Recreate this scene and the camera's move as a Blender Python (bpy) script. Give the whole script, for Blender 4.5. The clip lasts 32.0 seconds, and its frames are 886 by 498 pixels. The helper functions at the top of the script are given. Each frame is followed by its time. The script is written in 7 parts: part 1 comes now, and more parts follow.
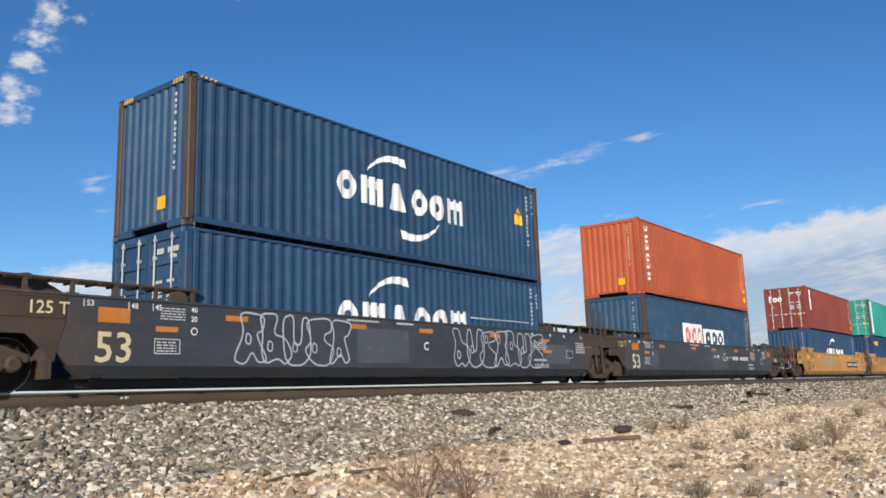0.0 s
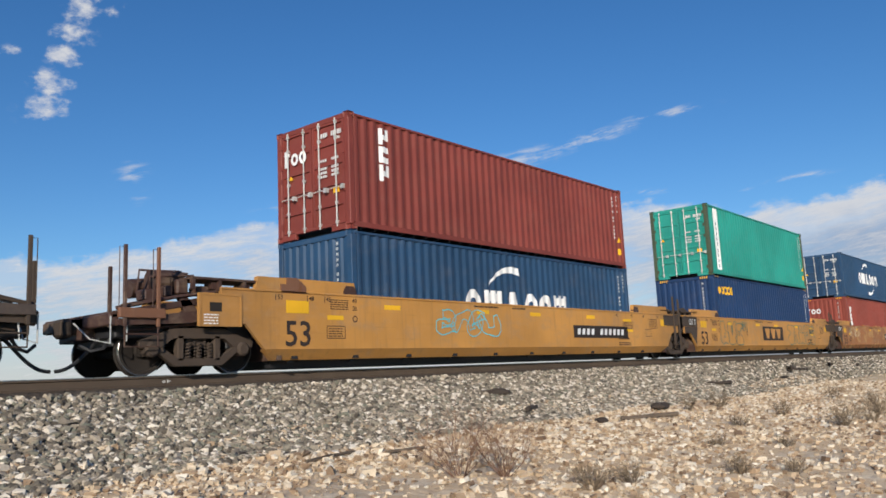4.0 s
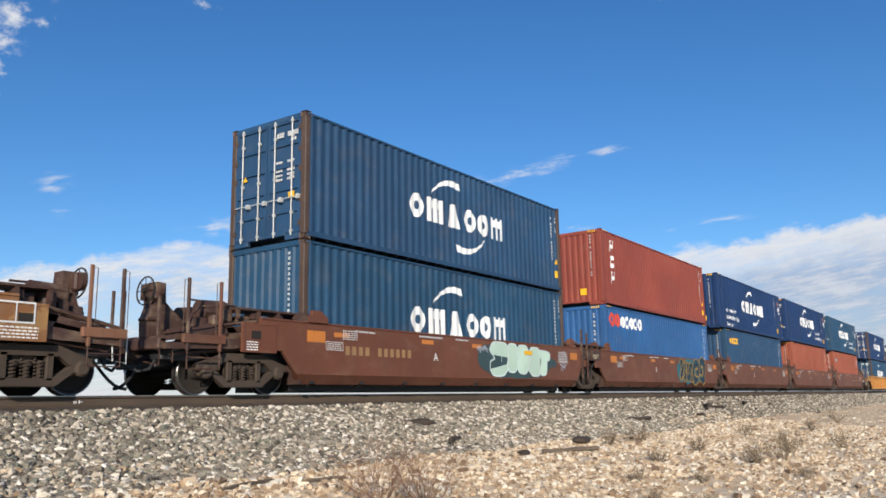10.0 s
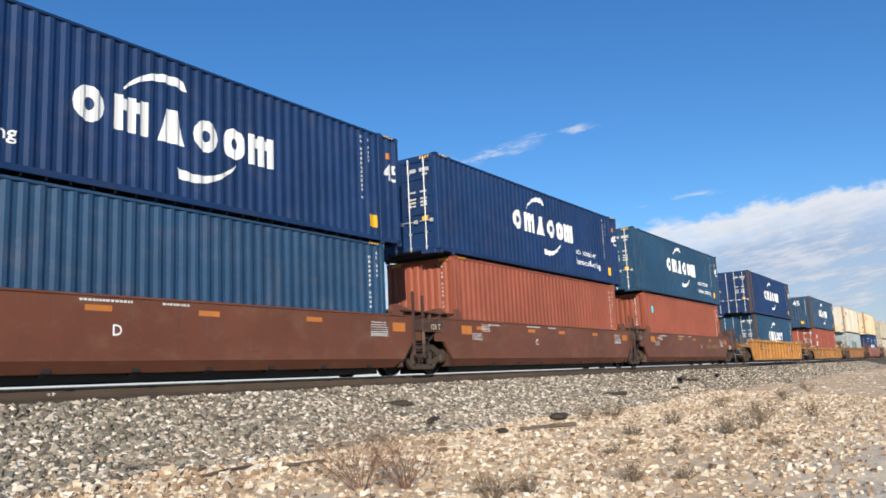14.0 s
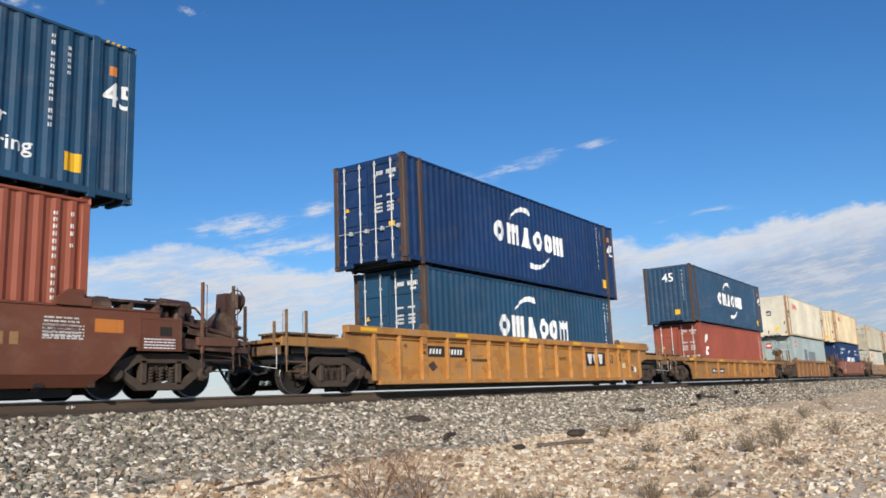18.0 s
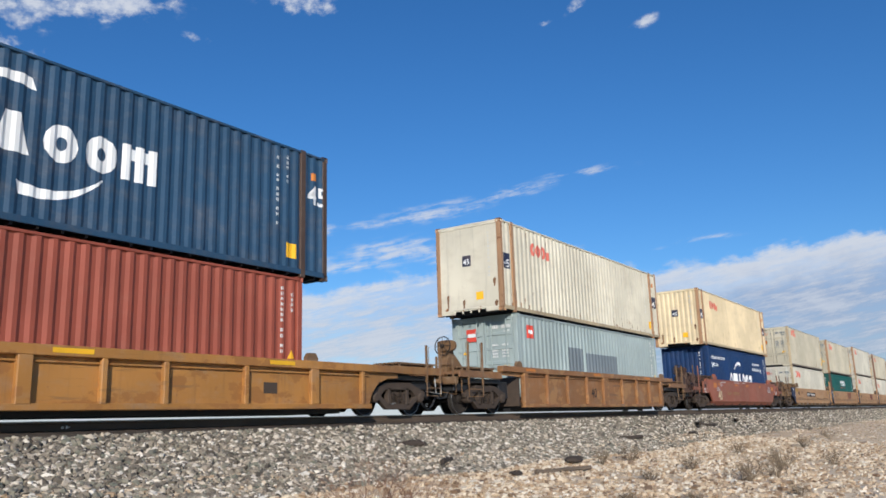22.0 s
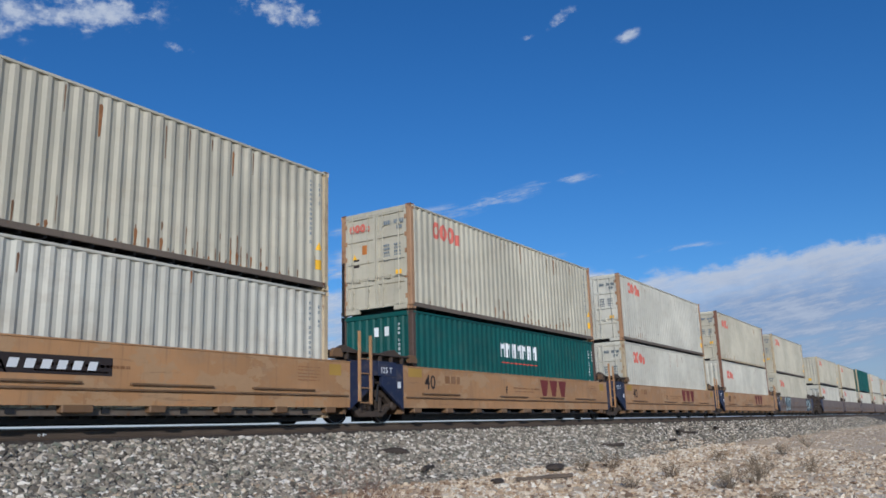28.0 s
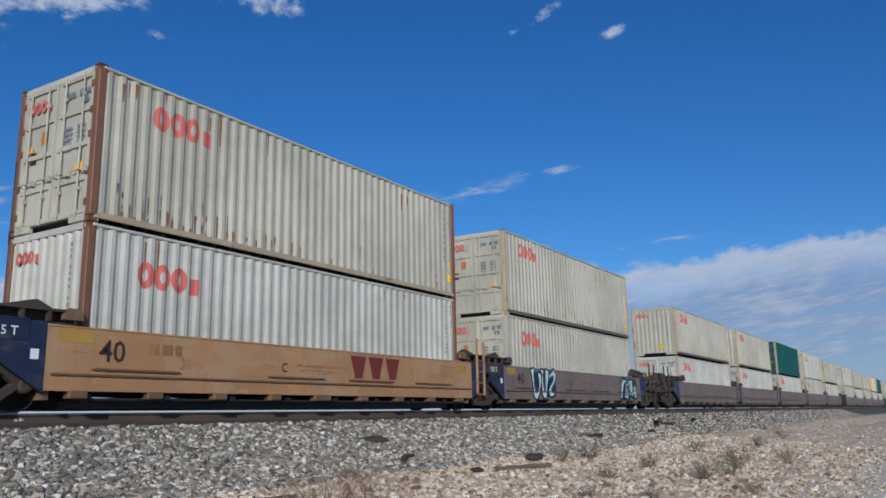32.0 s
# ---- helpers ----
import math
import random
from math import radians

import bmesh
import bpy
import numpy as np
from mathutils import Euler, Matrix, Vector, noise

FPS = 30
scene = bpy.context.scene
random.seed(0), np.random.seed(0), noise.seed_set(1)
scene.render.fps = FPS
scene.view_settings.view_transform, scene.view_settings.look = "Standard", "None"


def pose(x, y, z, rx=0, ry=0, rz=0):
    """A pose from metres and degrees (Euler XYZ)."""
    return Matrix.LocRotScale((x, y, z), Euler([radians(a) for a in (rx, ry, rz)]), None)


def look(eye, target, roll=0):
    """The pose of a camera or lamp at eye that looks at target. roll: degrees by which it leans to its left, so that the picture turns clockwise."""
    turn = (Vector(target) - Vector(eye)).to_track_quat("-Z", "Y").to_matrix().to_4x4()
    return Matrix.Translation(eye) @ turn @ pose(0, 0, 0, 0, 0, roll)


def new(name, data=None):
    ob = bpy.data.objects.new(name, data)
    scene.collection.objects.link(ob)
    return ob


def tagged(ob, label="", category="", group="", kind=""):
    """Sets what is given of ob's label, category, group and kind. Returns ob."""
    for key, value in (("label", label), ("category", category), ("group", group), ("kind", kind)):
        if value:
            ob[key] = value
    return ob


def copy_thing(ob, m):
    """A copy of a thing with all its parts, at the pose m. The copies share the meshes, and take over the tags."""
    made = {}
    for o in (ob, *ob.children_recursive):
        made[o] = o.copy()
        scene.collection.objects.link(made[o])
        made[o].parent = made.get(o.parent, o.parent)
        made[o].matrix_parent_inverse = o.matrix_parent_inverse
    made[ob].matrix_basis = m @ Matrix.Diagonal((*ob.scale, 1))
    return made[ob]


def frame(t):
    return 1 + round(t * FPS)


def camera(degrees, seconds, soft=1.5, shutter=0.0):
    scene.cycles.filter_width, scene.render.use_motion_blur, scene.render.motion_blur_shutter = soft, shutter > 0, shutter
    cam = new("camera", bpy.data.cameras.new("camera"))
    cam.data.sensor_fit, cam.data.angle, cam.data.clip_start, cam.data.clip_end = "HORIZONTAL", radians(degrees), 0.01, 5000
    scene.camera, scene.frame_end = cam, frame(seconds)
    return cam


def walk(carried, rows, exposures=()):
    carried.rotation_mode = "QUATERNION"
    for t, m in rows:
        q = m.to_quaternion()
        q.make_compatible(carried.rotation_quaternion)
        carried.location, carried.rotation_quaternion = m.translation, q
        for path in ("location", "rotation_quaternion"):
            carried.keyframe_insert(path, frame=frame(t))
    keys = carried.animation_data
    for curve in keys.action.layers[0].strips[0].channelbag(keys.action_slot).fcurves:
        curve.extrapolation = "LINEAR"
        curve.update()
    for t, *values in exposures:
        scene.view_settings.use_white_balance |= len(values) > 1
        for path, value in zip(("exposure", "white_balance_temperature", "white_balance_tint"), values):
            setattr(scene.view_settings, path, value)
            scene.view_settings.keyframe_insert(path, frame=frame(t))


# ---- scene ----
cam = camera(58.02, 32.0, 1.65)
EXPOSURES = [(0, -0.04, 6600, 10), (1.2, 0.0, 6600, 10), (2, -0.10, 6600, 10), (3, -0.02, 6600, 10), (4, -0.2, 6560, 10), (8, -0.25, 6500, 10), (9, -0.06, 6560, 10), (11, 0.06, 6560, 10), (14, 0.1, 6500, 10), (19, -0.17, 6350, 10), (21, -0.28, 6180, 10), (22, -0.18, 6100, 10), (23, -0.36, 6000, 10), (24, -0.44, 5930, 10), (25, -0.38, 5850, 10), (28, -0.54, 5560, 10), (32, -0.66, 5420, 10)]
walk(cam, [
    (0, pose(0, 0, -0.185, 100.20, 1.78, -52.02)), (0.5, pose(0, 0, -0.185, 100.67, 2.39, -51.82)), (1, pose(0, 0, -0.185, 100.81, 2.58, -52.18)),
    (1.5, pose(0, 0, -0.185, 100.58, 1.82, -51.76)), (2, pose(0, 0, -0.185, 100.58, 1.75, -52.29)), (2.5, pose(0, 0, -0.185, 100.71, 1.42, -50.37)),
    (3, pose(0, 0, -0.185, 99.87, 1.19, -50.01)), (3.5, pose(0, 0, -0.185, 99.27, 1.68, -49.43)), (4, pose(0, 0, -0.185, 98.87, 2.57, -49.48)),
    (4.5, pose(0, 0, -0.185, 98.48, 2.49, -49.62)), (6.5, pose(0, 0, -0.185, 98.72, 1.57, -52.50)), (7, pose(0, 0, -0.185, 99.05, 3.25, -53.86)),
    (7.5, pose(0, 0, -0.185, 98.75, 2.90, -53.62)), (8, pose(0, 0, -0.185, 99.09, 1.37, -52.94)), (8.5, pose(0, 0, -0.185, 99.31, 1.14, -53.17)),
    (9, pose(0, 0, -0.185, 99.49, 0.96, -52.98)), (9.5, pose(0, 0, -0.185, 99.37, 1.51, -53.94)), (10, pose(0, 0, -0.185, 100.74, 1.05, -54.79)),
    (10.5, pose(0, 0, -0.185, 100.45, 0.82, -54.29)), (11, pose(0, 0, -0.185, 100.49, 1.23, -54.08)), (11.5, pose(0, 0, -0.185, 101.45, 2.08, -53.83)),
    (12, pose(0, 0, -0.185, 101.48, 3.04, -54.35)), (12.5, pose(0, 0, -0.185, 100.97, 3.63, -55.07)), (13, pose(0, 0, -0.185, 99.57, 3.58, -55.34)),
    (13.5, pose(0, 0, -0.185, 99.13, 3.00, -55.98)), (15.5, pose(0, 0, -0.185, 100.27, 2.81, -56.67)), (16, pose(0, 0, -0.185, 101.22, 2.63, -55.35)),
    (16.5, pose(0, 0, -0.185, 100.80, 2.37, -54.82)), (17, pose(0, 0, -0.185, 100.27, 2.38, -54.82)), (17.5, pose(0, 0, -0.185, 100.70, 2.13, -54.71)),
    (18, pose(0, 0, -0.185, 100.48, 2.39, -55.20)), (18.5, pose(0, 0, -0.185, 100.78, 2.80, -54.81)), (19, pose(0, 0, -0.185, 101.36, 3.17, -55.43)),
    (19.5, pose(0, 0, -0.185, 102.04, 3.13, -55.28)), (20, pose(0, 0, -0.185, 102.23, 3.00, -55.71)), (20.5, pose(0, 0, -0.185, 102.95, 2.40, -55.64)),
    (21, pose(0, 0, -0.185, 103.21, 2.15, -55.98)), (21.5, pose(0, 0, -0.185, 102.53, 2.06, -55.38)), (22, pose(0, 0, -0.185, 102.17, 1.70, -55.39)),
    (22.5, pose(0, 0, -0.185, 102.02, 1.50, -56.05)), (23, pose(0, 0, -0.185, 102.54, 1.78, -55.88)), (23.5, pose(0, 0, -0.185, 102.60, 2.74, -56.79)),
    (24, pose(0, 0, -0.185, 103.50, 2.32, -55.88)), (24.5, pose(0, 0, -0.185, 103.38, 2.59, -53.93)), (25, pose(0, 0, -0.185, 102.94, 2.36, -54.14)),
    (25.5, pose(0, 0, -0.185, 103.91, 2.99, -55.83)), (27.5, pose(0, 0, -0.185, 102.94, 1.53, -56.42)), (28, pose(0, 0, -0.185, 102.65, 1.66, -56.68)),
    (28.5, pose(0, 0, -0.185, 102.44, 1.71, -57.00)), (29, pose(0, 0, -0.185, 102.68, 2.05, -57.36)), (29.5, pose(0, 0, -0.185, 102.56, 1.78, -57.19)),
    (30, pose(0, 0, -0.185, 102.13, 0.45, -57.38)), (30.5, pose(0, 0, -0.185, 101.81, 0.52, -57.95)), (31, pose(0, 0, -0.185, 101.67, 1.48, -57.58)),
    (31.5, pose(0, 0, -0.185, 101.58, 1.27, -57.77)), (32, pose(0, 0, -0.185, 101.86, 1.15, -58.06)),
], EXPOSURES)


# ---- world, sun ----
SUN = Vector((-0.78, -0.541, 0.318)).normalized()
world = bpy.data.worlds.new("sky")
scene.world = world
world.use_nodes = True
wn = world.node_tree.nodes
sky = wn.new("ShaderNodeTexSky")
sky.sky_type = "NISHITA"
sky.sun_disc = False
sky.sun_elevation = math.asin(SUN.z)
sky.sun_rotation = math.atan2(SUN.x, SUN.y)
sky.air_density, sky.dust_density, sky.ozone_density = 1.0, 0.1, 5.0
deeper = wn.new("ShaderNodeHueSaturation")
deeper.inputs["Saturation"].default_value = 1.15
deeper.inputs["Hue"].default_value = 0.504
wn["Background"].inputs["Strength"].default_value = 0.13
world.node_tree.links.new(sky.outputs[0], deeper.inputs["Color"])
world.node_tree.links.new(deeper.outputs[0], wn["Background"].inputs["Color"])
sun_data = bpy.data.lights.new("sun", "SUN")
sun_data.energy, sun_data.angle, sun_data.color = 5.0, radians(0.5), (1.0, 0.92, 0.80)
sun = new("sun", sun_data)
sun.matrix_world = look(SUN * 200, (0, 0, 0))


# ---- materials ----
class Nodes:
    """A short way to chain shader nodes."""

    def __init__(self, name):
        self.m = bpy.data.materials.new(name)
        self.m.use_nodes = True
        self.t = self.m.node_tree
        self.bsdf = self.t.nodes["Principled BSDF"]

    def add(self, kind, *ins, **props):
        n = self.t.nodes.new("ShaderNode" + kind)
        for k, v in props.items():
            if k == "op":
                n.operation = v
            elif k == "dims":
                n.noise_dimensions = v
            elif k == "blend":
                n.data_type, n.blend_type = "RGBA", v
            elif k == "feature":
                n.feature = v
        for k, v in ins:
            sock = n.inputs[k]
            if hasattr(v, "links"):
                self.t.links.new(v, sock)
            else:
                sock.default_value = v
        return n

    def math(self, op, a, b=0.5, c=None):
        ins = [(0, a), (1, b)] + ([(2, c)] if c is not None else [])
        n = self.add("Math", *ins, op=op)
        return n.outputs[0]

    def mix(self, fac, a, b, blend="MIX"):
        n = self.add("Mix", blend=blend)
        for i, v in ((0, fac), (6, a), (7, b)):
            if hasattr(v, "links"):
                self.t.links.new(v, n.inputs[i])
            else:
                n.inputs[i].default_value = v if i == 0 else (*v, 1)
        return n.outputs[2]

    def noise(self, vec, scale, detail=4.0, rough=0.55):
        return self.add("TexNoise", ("Vector", vec), ("Scale", scale), ("Detail", detail), ("Roughness", rough)).outputs[0]

    def ramp(self, v, lo, hi):
        n = self.add("MapRange", (0, v), (1, lo), (2, hi))
        n.interpolation_type = "SMOOTHSTEP"
        return n.outputs[0]

    def scaled(self, vec, s):
        return self.add("VectorMath", (0, vec), (1, s), op="MULTIPLY").outputs[0]

    def where(self, spread=40.0):
        """Object coordinates, shifted by the object's own random number."""
        co = self.add("TexCoord").outputs["Object"]
        r = self.math("MULTIPLY", self.add("ObjectInfo").outputs["Random"], spread)
        return self.add("VectorMath", (0, co), (1, r), op="ADD").outputs[0]

    def done(self, colour, rough, bump=None, strength=0.3, distance=0.01, metal=0.0):
        for k, v in (("Base Color", colour), ("Roughness", rough), ("Metallic", metal)):
            if hasattr(v, "links"):
                self.t.links.new(v, self.bsdf.inputs[k])
            else:
                self.bsdf.inputs[k].default_value = (*v, 1) if k == "Base Color" else v
        if bump is not None:
            b = self.add("Bump", ("Height", bump), ("Strength", strength), ("Distance", distance))
            self.t.links.new(b.outputs[0], self.bsdf.inputs["Normal"])
        return self.m


def tone(c, k):
    return tuple(min(1.0, v * k) for v in c)


def painted(name, col, rust=0.25, fade=0.25, rough=0.5, streak=0.3, dust=0.0, thrown=0.0, older=None):
    """Weathered paint on steel: faded patches, dirt streaks that run down, chips and rust."""
    n = Nodes(name)
    co = n.where()
    big = n.noise(co, 0.45, 3)
    fine = n.noise(co, 9.0, 5)
    down = n.noise(n.scaled(co, (5.0, 5.0, 0.35)), 1.6, 5, 0.65)
    c = n.mix(n.ramp(big, 0.35, 0.7), tone(col, 0.86), tone(col, 1.1))
    pale = tuple(v * (1 - fade) + fade * 0.45 for v in col)
    c = n.mix(n.math("MULTIPLY", n.ramp(fine, 0.5, 0.75), fade), c, pale)
    c = n.mix(n.math("MULTIPLY", n.ramp(down, 0.52, 0.72), streak), c, tuple(v * 0.5 + 0.02 for v in col))
    if dust:
        blotch = n.noise(n.scaled(co, (1.0, 1.0, 1.7)), 1.5, 7, 0.66)
        film = n.mix(fine, (0.20, 0.135, 0.085), (0.40, 0.30, 0.20))
        c = n.mix(n.math("MULTIPLY", n.ramp(blotch, 0.46, 0.74), dust), c, film)
        scuff = n.noise(n.scaled(co, (0.35, 0.35, 9.0)), 1.8, 5, 0.7)
        c = n.mix(n.math("MULTIPLY", n.ramp(scuff, 0.60, 0.72), dust * 0.8), c, tuple(v * 0.45 + 0.015 for v in col))
    if older:
        # flakes and runs of an older coat that shows through
        flake = n.noise(n.scaled(co, (0.7, 1.0, 1.1)), 1.7, 7, 0.62)
        c = n.mix(n.math("MULTIPLY", n.ramp(flake, 0.535, 0.57), 0.85), c, n.mix(fine, tone(older, 0.8), older))
        scrape = n.noise(n.scaled(co, (0.4, 1.0, 5.0)), 1.4, 6, 0.7)
        c = n.mix(n.math("MULTIPLY", n.ramp(scrape, 0.60, 0.66), 0.7), c, tuple(v * 0.5 + 0.03 for v in col))
    if thrown:
        # brown dirt that the wheels have thrown over the ends of a car
        along = n.add("SeparateXYZ", (0, n.add("TexCoord").outputs["Object"])).outputs[0]
        reach = n.math("ADD", n.math("ABSOLUTE", along), n.math("MULTIPLY", n.math("SUBTRACT", n.noise(n.scaled(co, (0.5, 1.0, 1.4)), 1.1, 6, 0.65), 0.5), 4.5))
        c = n.mix(n.math("MULTIPLY", n.ramp(reach, 6.9, 9.4), thrown), c, n.mix(fine, (0.055, 0.036, 0.024), (0.15, 0.10, 0.066)))
    run = n.noise(n.scaled(co, (13.0, 13.0, 0.45)), 1.0, 6, 0.7)
    c = n.mix(n.math("MULTIPLY", n.ramp(run, 0.60, 0.76), min(0.9, rust * 1.6)), c, tuple(v * 0.45 + s for v, s in zip(col, (0.10, 0.045, 0.02))))
    chips = n.noise(co, 3.2, 8, 0.72)
    mask = n.ramp(n.math("ADD", n.math("MULTIPLY", chips, 0.6), n.math("MULTIPLY", down, 0.4)), 0.68 - 0.16 * rust, 0.74 - 0.16 * rust)
    rusty = n.mix(fine, (0.10, 0.035, 0.015), (0.24, 0.10, 0.04))
    c = n.mix(n.math("MULTIPLY", mask, min(1.0, rust * 2.2)), c, rusty)
    r = n.math("MULTIPLY_ADD", fine, 0.25, rough - 0.04)
    n.bsdf.inputs["Specular IOR Level"].default_value = 0.32
    return n.done(c, r, n.math("ADD", n.math("MULTIPLY", fine, 0.4), mask), 0.12, 0.004)


def plain(name, col, rough=0.6, metal=0.0, scale=6.0, vary=0.3):
    n = Nodes(name)
    co = n.where()
    a = n.noise(co, scale, 5)
    b = n.noise(co, scale * 0.12, 2)
    c = n.mix(a, tone(col, 1 - vary), tone(col, 1 + vary))
    c = n.mix(n.ramp(b, 0.4, 0.7), c, tone(col, 0.8))
    return n.done(c, n.math("MULTIPLY_ADD", a, 0.2, rough - 0.1), a, 0.2, 0.006, metal)


def islands(name, stops, rough=0.9, scale=30.0):
    """Loose stones: each island takes its own colour out of the stops."""
    n = Nodes(name)
    r = n.add("NewGeometry").outputs["Random Per Island"]
    cr = n.add("ValToRGB", (0, r))
    el = cr.color_ramp.elements
    el[0].position, el[0].color = stops[0][0], (*stops[0][1], 1)
    el[1].position, el[1].color = stops[-1][0], (*stops[-1][1], 1)
    for p, c in stops[1:-1]:
        e = el.new(p)
        e.color = (*c, 1)
    co = n.add("TexCoord").outputs["Object"]
    g = n.noise(co, scale, 4)
    c = n.mix(n.math("MULTIPLY", g, 0.7), cr.outputs[0], n.mix(1.0, cr.outputs[0], (0.45, 0.42, 0.4), "MULTIPLY"))
    return n.done(c, rough, g, 0.5, 0.01)


M = {}
DUSTY = {"car_grey": 0.10, "car_yellow": 0.42, "car_rusty": 0.55, "car_brown": 0.16, "car_red": 0.30, "car_amber": 0.6, "car_dun": 0.5, "car_ochre": 0.5, "car_tan": 0.45, "car_mauve": 0.4, "car_navy": 0.3, "gear_brown": 0.45, "gear_dun": 0.5,
         "ivory": 0.22, "white": 0.26, "cream": 0.2, "pale_cream": 0.2, "navy_worn": 0.16, "navy": 0.09, "teal": 0.10, "rust_ivory": 0.5}
THROWN = {"car_grey": 0.62, "car_yellow": 0.34, "car_rusty": 0.45, "car_brown": 0.4, "car_red": 0.4, "car_amber": 0.3, "car_ochre": 0.4, "car_dun": 0.45, "car_tan": 0.5}
OLDER = {"car_tan": (0.47, 0.29, 0.15), "car_rusty": (0.52, 0.29, 0.105), "car_dun": (0.40, 0.21, 0.085), "car_amber": (0.44, 0.19, 0.05), "car_ochre": (0.34, 0.15, 0.045)}
for key, col, rust, fade, streak in (
    ("navy", (0.019, 0.062, 0.132), 0.12, 0.16, 0.25),
    ("navy_new", (0.007, 0.033, 0.108), 0.02, 0.08, 0.12),
    ("navy_worn", (0.023, 0.067, 0.128), 0.2, 0.22, 0.35),
    ("teal", (0.015, 0.061, 0.122), 0.12, 0.16, 0.3),
    ("sky_blue", (0.025, 0.105, 0.272), 0.08, 0.22, 0.35),
    ("deep_blue", (0.012, 0.041, 0.116), 0.06, 0.10, 0.2),
    ("orange", (0.41, 0.090, 0.036), 0.06, 0.12, 0.2),
    ("brick_orange", (0.285, 0.078, 0.044), 0.05, 0.12, 0.2),
    ("maroon", (0.215, 0.045, 0.034), 0.10, 0.14, 0.25),
    ("brick_red", (0.30, 0.074, 0.045), 0.08, 0.14, 0.25),
    ("red_oxide", (0.255, 0.056, 0.038), 0.06, 0.12, 0.2),
    ("green", (0.020, 0.285, 0.225), 0.08, 0.2, 0.25),
    ("dark_green", (0.006, 0.080, 0.070), 0.05, 0.10, 0.2),
    ("cream", (0.72, 0.585, 0.37), 0.24, 0.15, 0.3),
    ("pale_cream", (0.66, 0.605, 0.475), 0.26, 0.15, 0.35),
    ("ivory", (0.50, 0.455, 0.345), 0.26, 0.25, 0.4),
    ("white", (0.545, 0.515, 0.425), 0.2, 0.2, 0.4),
    ("grey_green", (0.33, 0.39, 0.38), 0.12, 0.25, 0.25),
    ("car_grey", (0.044, 0.053, 0.068), 0.08, 0.15, 0.4),
    ("car_yellow", (0.56, 0.270, 0.066), 0.2, 0.2, 0.4),
    ("car_rusty", (0.36, 0.140, 0.040), 0.5, 0.25, 0.6),
    ("car_brown", (0.155, 0.055, 0.031), 0.12, 0.15, 0.4),
    ("car_red", (0.30, 0.095, 0.055), 0.12, 0.2, 0.4),
    ("car_amber", (0.51, 0.235, 0.055), 0.4, 0.2, 0.4),
    ("car_ochre", (0.42, 0.195, 0.050), 0.3, 0.2, 0.45),
    ("car_dun", (0.27, 0.125, 0.048), 0.4, 0.2, 0.5),
    ("car_tan", (0.43, 0.228, 0.098), 0.3, 0.2, 0.55),
    ("car_mauve", (0.185, 0.138, 0.115), 0.2, 0.2, 0.4),
    ("car_navy", (0.018, 0.026, 0.060), 0.1, 0.1, 0.3),
    ("rust_post", (0.080, 0.050, 0.037), 0.34, 0.2, 0.5),
    ("rust_ivory", (0.47, 0.37, 0.23), 0.75, 0.2, 0.5),
    ("rust_dark", (0.15, 0.115, 0.085), 0.5, 0.2, 0.5),
    ("olive_post", (0.065, 0.085, 0.050), 0.45, 0.2, 0.4),
    ("rust_cream", (0.37, 0.21, 0.11), 0.85, 0.2, 0.6),
    ("rust_red", (0.19, 0.088, 0.050), 0.7, 0.2, 0.6),
    ("gear_brown", (0.066, 0.034, 0.026), 0.2, 0.2, 0.4),
    ("gear_dun", (0.17, 0.095, 0.045), 0.4, 0.2, 0.5),
):
    M[key] = painted(key + "_paint", col, rust, fade, 0.5, streak, DUSTY.get(key, 0.06), THROWN.get(key, 0.0), OLDER.get(key))
# wheel colour darkened to carry the shade that the decks throw on it
M["wheel"] = plain("darkened_wheel_steel", (0.022, 0.016, 0.012), 0.85, 0.0, 7.0, 0.4)
M["running_gear"] = plain("grimy_cast_steel", (0.064, 0.044, 0.031), 0.85, 0.0, 7.0, 0.4)
M["black"] = plain("black_steel", (0.018, 0.018, 0.020), 0.6, 0.0, 8.0, 0.3)
M["tread"] = plain("polished_tread", (0.42, 0.40, 0.38), 0.3, 1.0, 12.0, 0.15)
M["rubber"] = plain("black_rubber", (0.02, 0.02, 0.022), 0.65, 0.0, 20.0, 0.3)
M["rim"] = plain("worn_wheel_rim", (0.34, 0.32, 0.30), 0.34, 0.9, 12.0, 0.3)
M["rod"] = plain("galvanised_rod", (0.56, 0.56, 0.53), 0.45, 0.2, 15.0, 0.15)
M["mark_white"] = painted("white_marking", (0.80, 0.80, 0.78), 0.02, 0.1, 0.6, 0.15)
M["mark_dull"] = painted("faded_white_marking", (0.62, 0.62, 0.60), 0.05, 0.2, 0.6, 0.4)
M["rust_run"] = plain("dry_rust", (0.20, 0.105, 0.052), 0.9, 0.0, 12.0, 0.5)
M["rust_bright"] = plain("fresh_rust", (0.31, 0.135, 0.05), 0.9, 0.0, 14.0, 0.5)
M["mark_cream"] = painted("cream_marking", (0.72, 0.60, 0.38), 0.05, 0.1, 0.6, 0.2)
M["mark_dark"] = painted("dark_marking", (0.035, 0.025, 0.022), 0.02, 0.05, 0.6, 0.1)
M["mark_yellow"] = painted("yellow_marking", (0.85, 0.46, 0.02), 0.02, 0.1, 0.5, 0.15)
M["mark_orange"] = painted("orange_reflector", (0.56, 0.19, 0.035), 0.12, 0.2, 0.5, 0.4, 0.2)
M["mark_red"] = painted("red_marking", (0.62, 0.070, 0.045), 0.05, 0.1, 0.5, 0.1)
M["mark_rose"] = painted("faded_red_marking", (0.60, 0.145, 0.105), 0.05, 0.2, 0.6, 0.3)
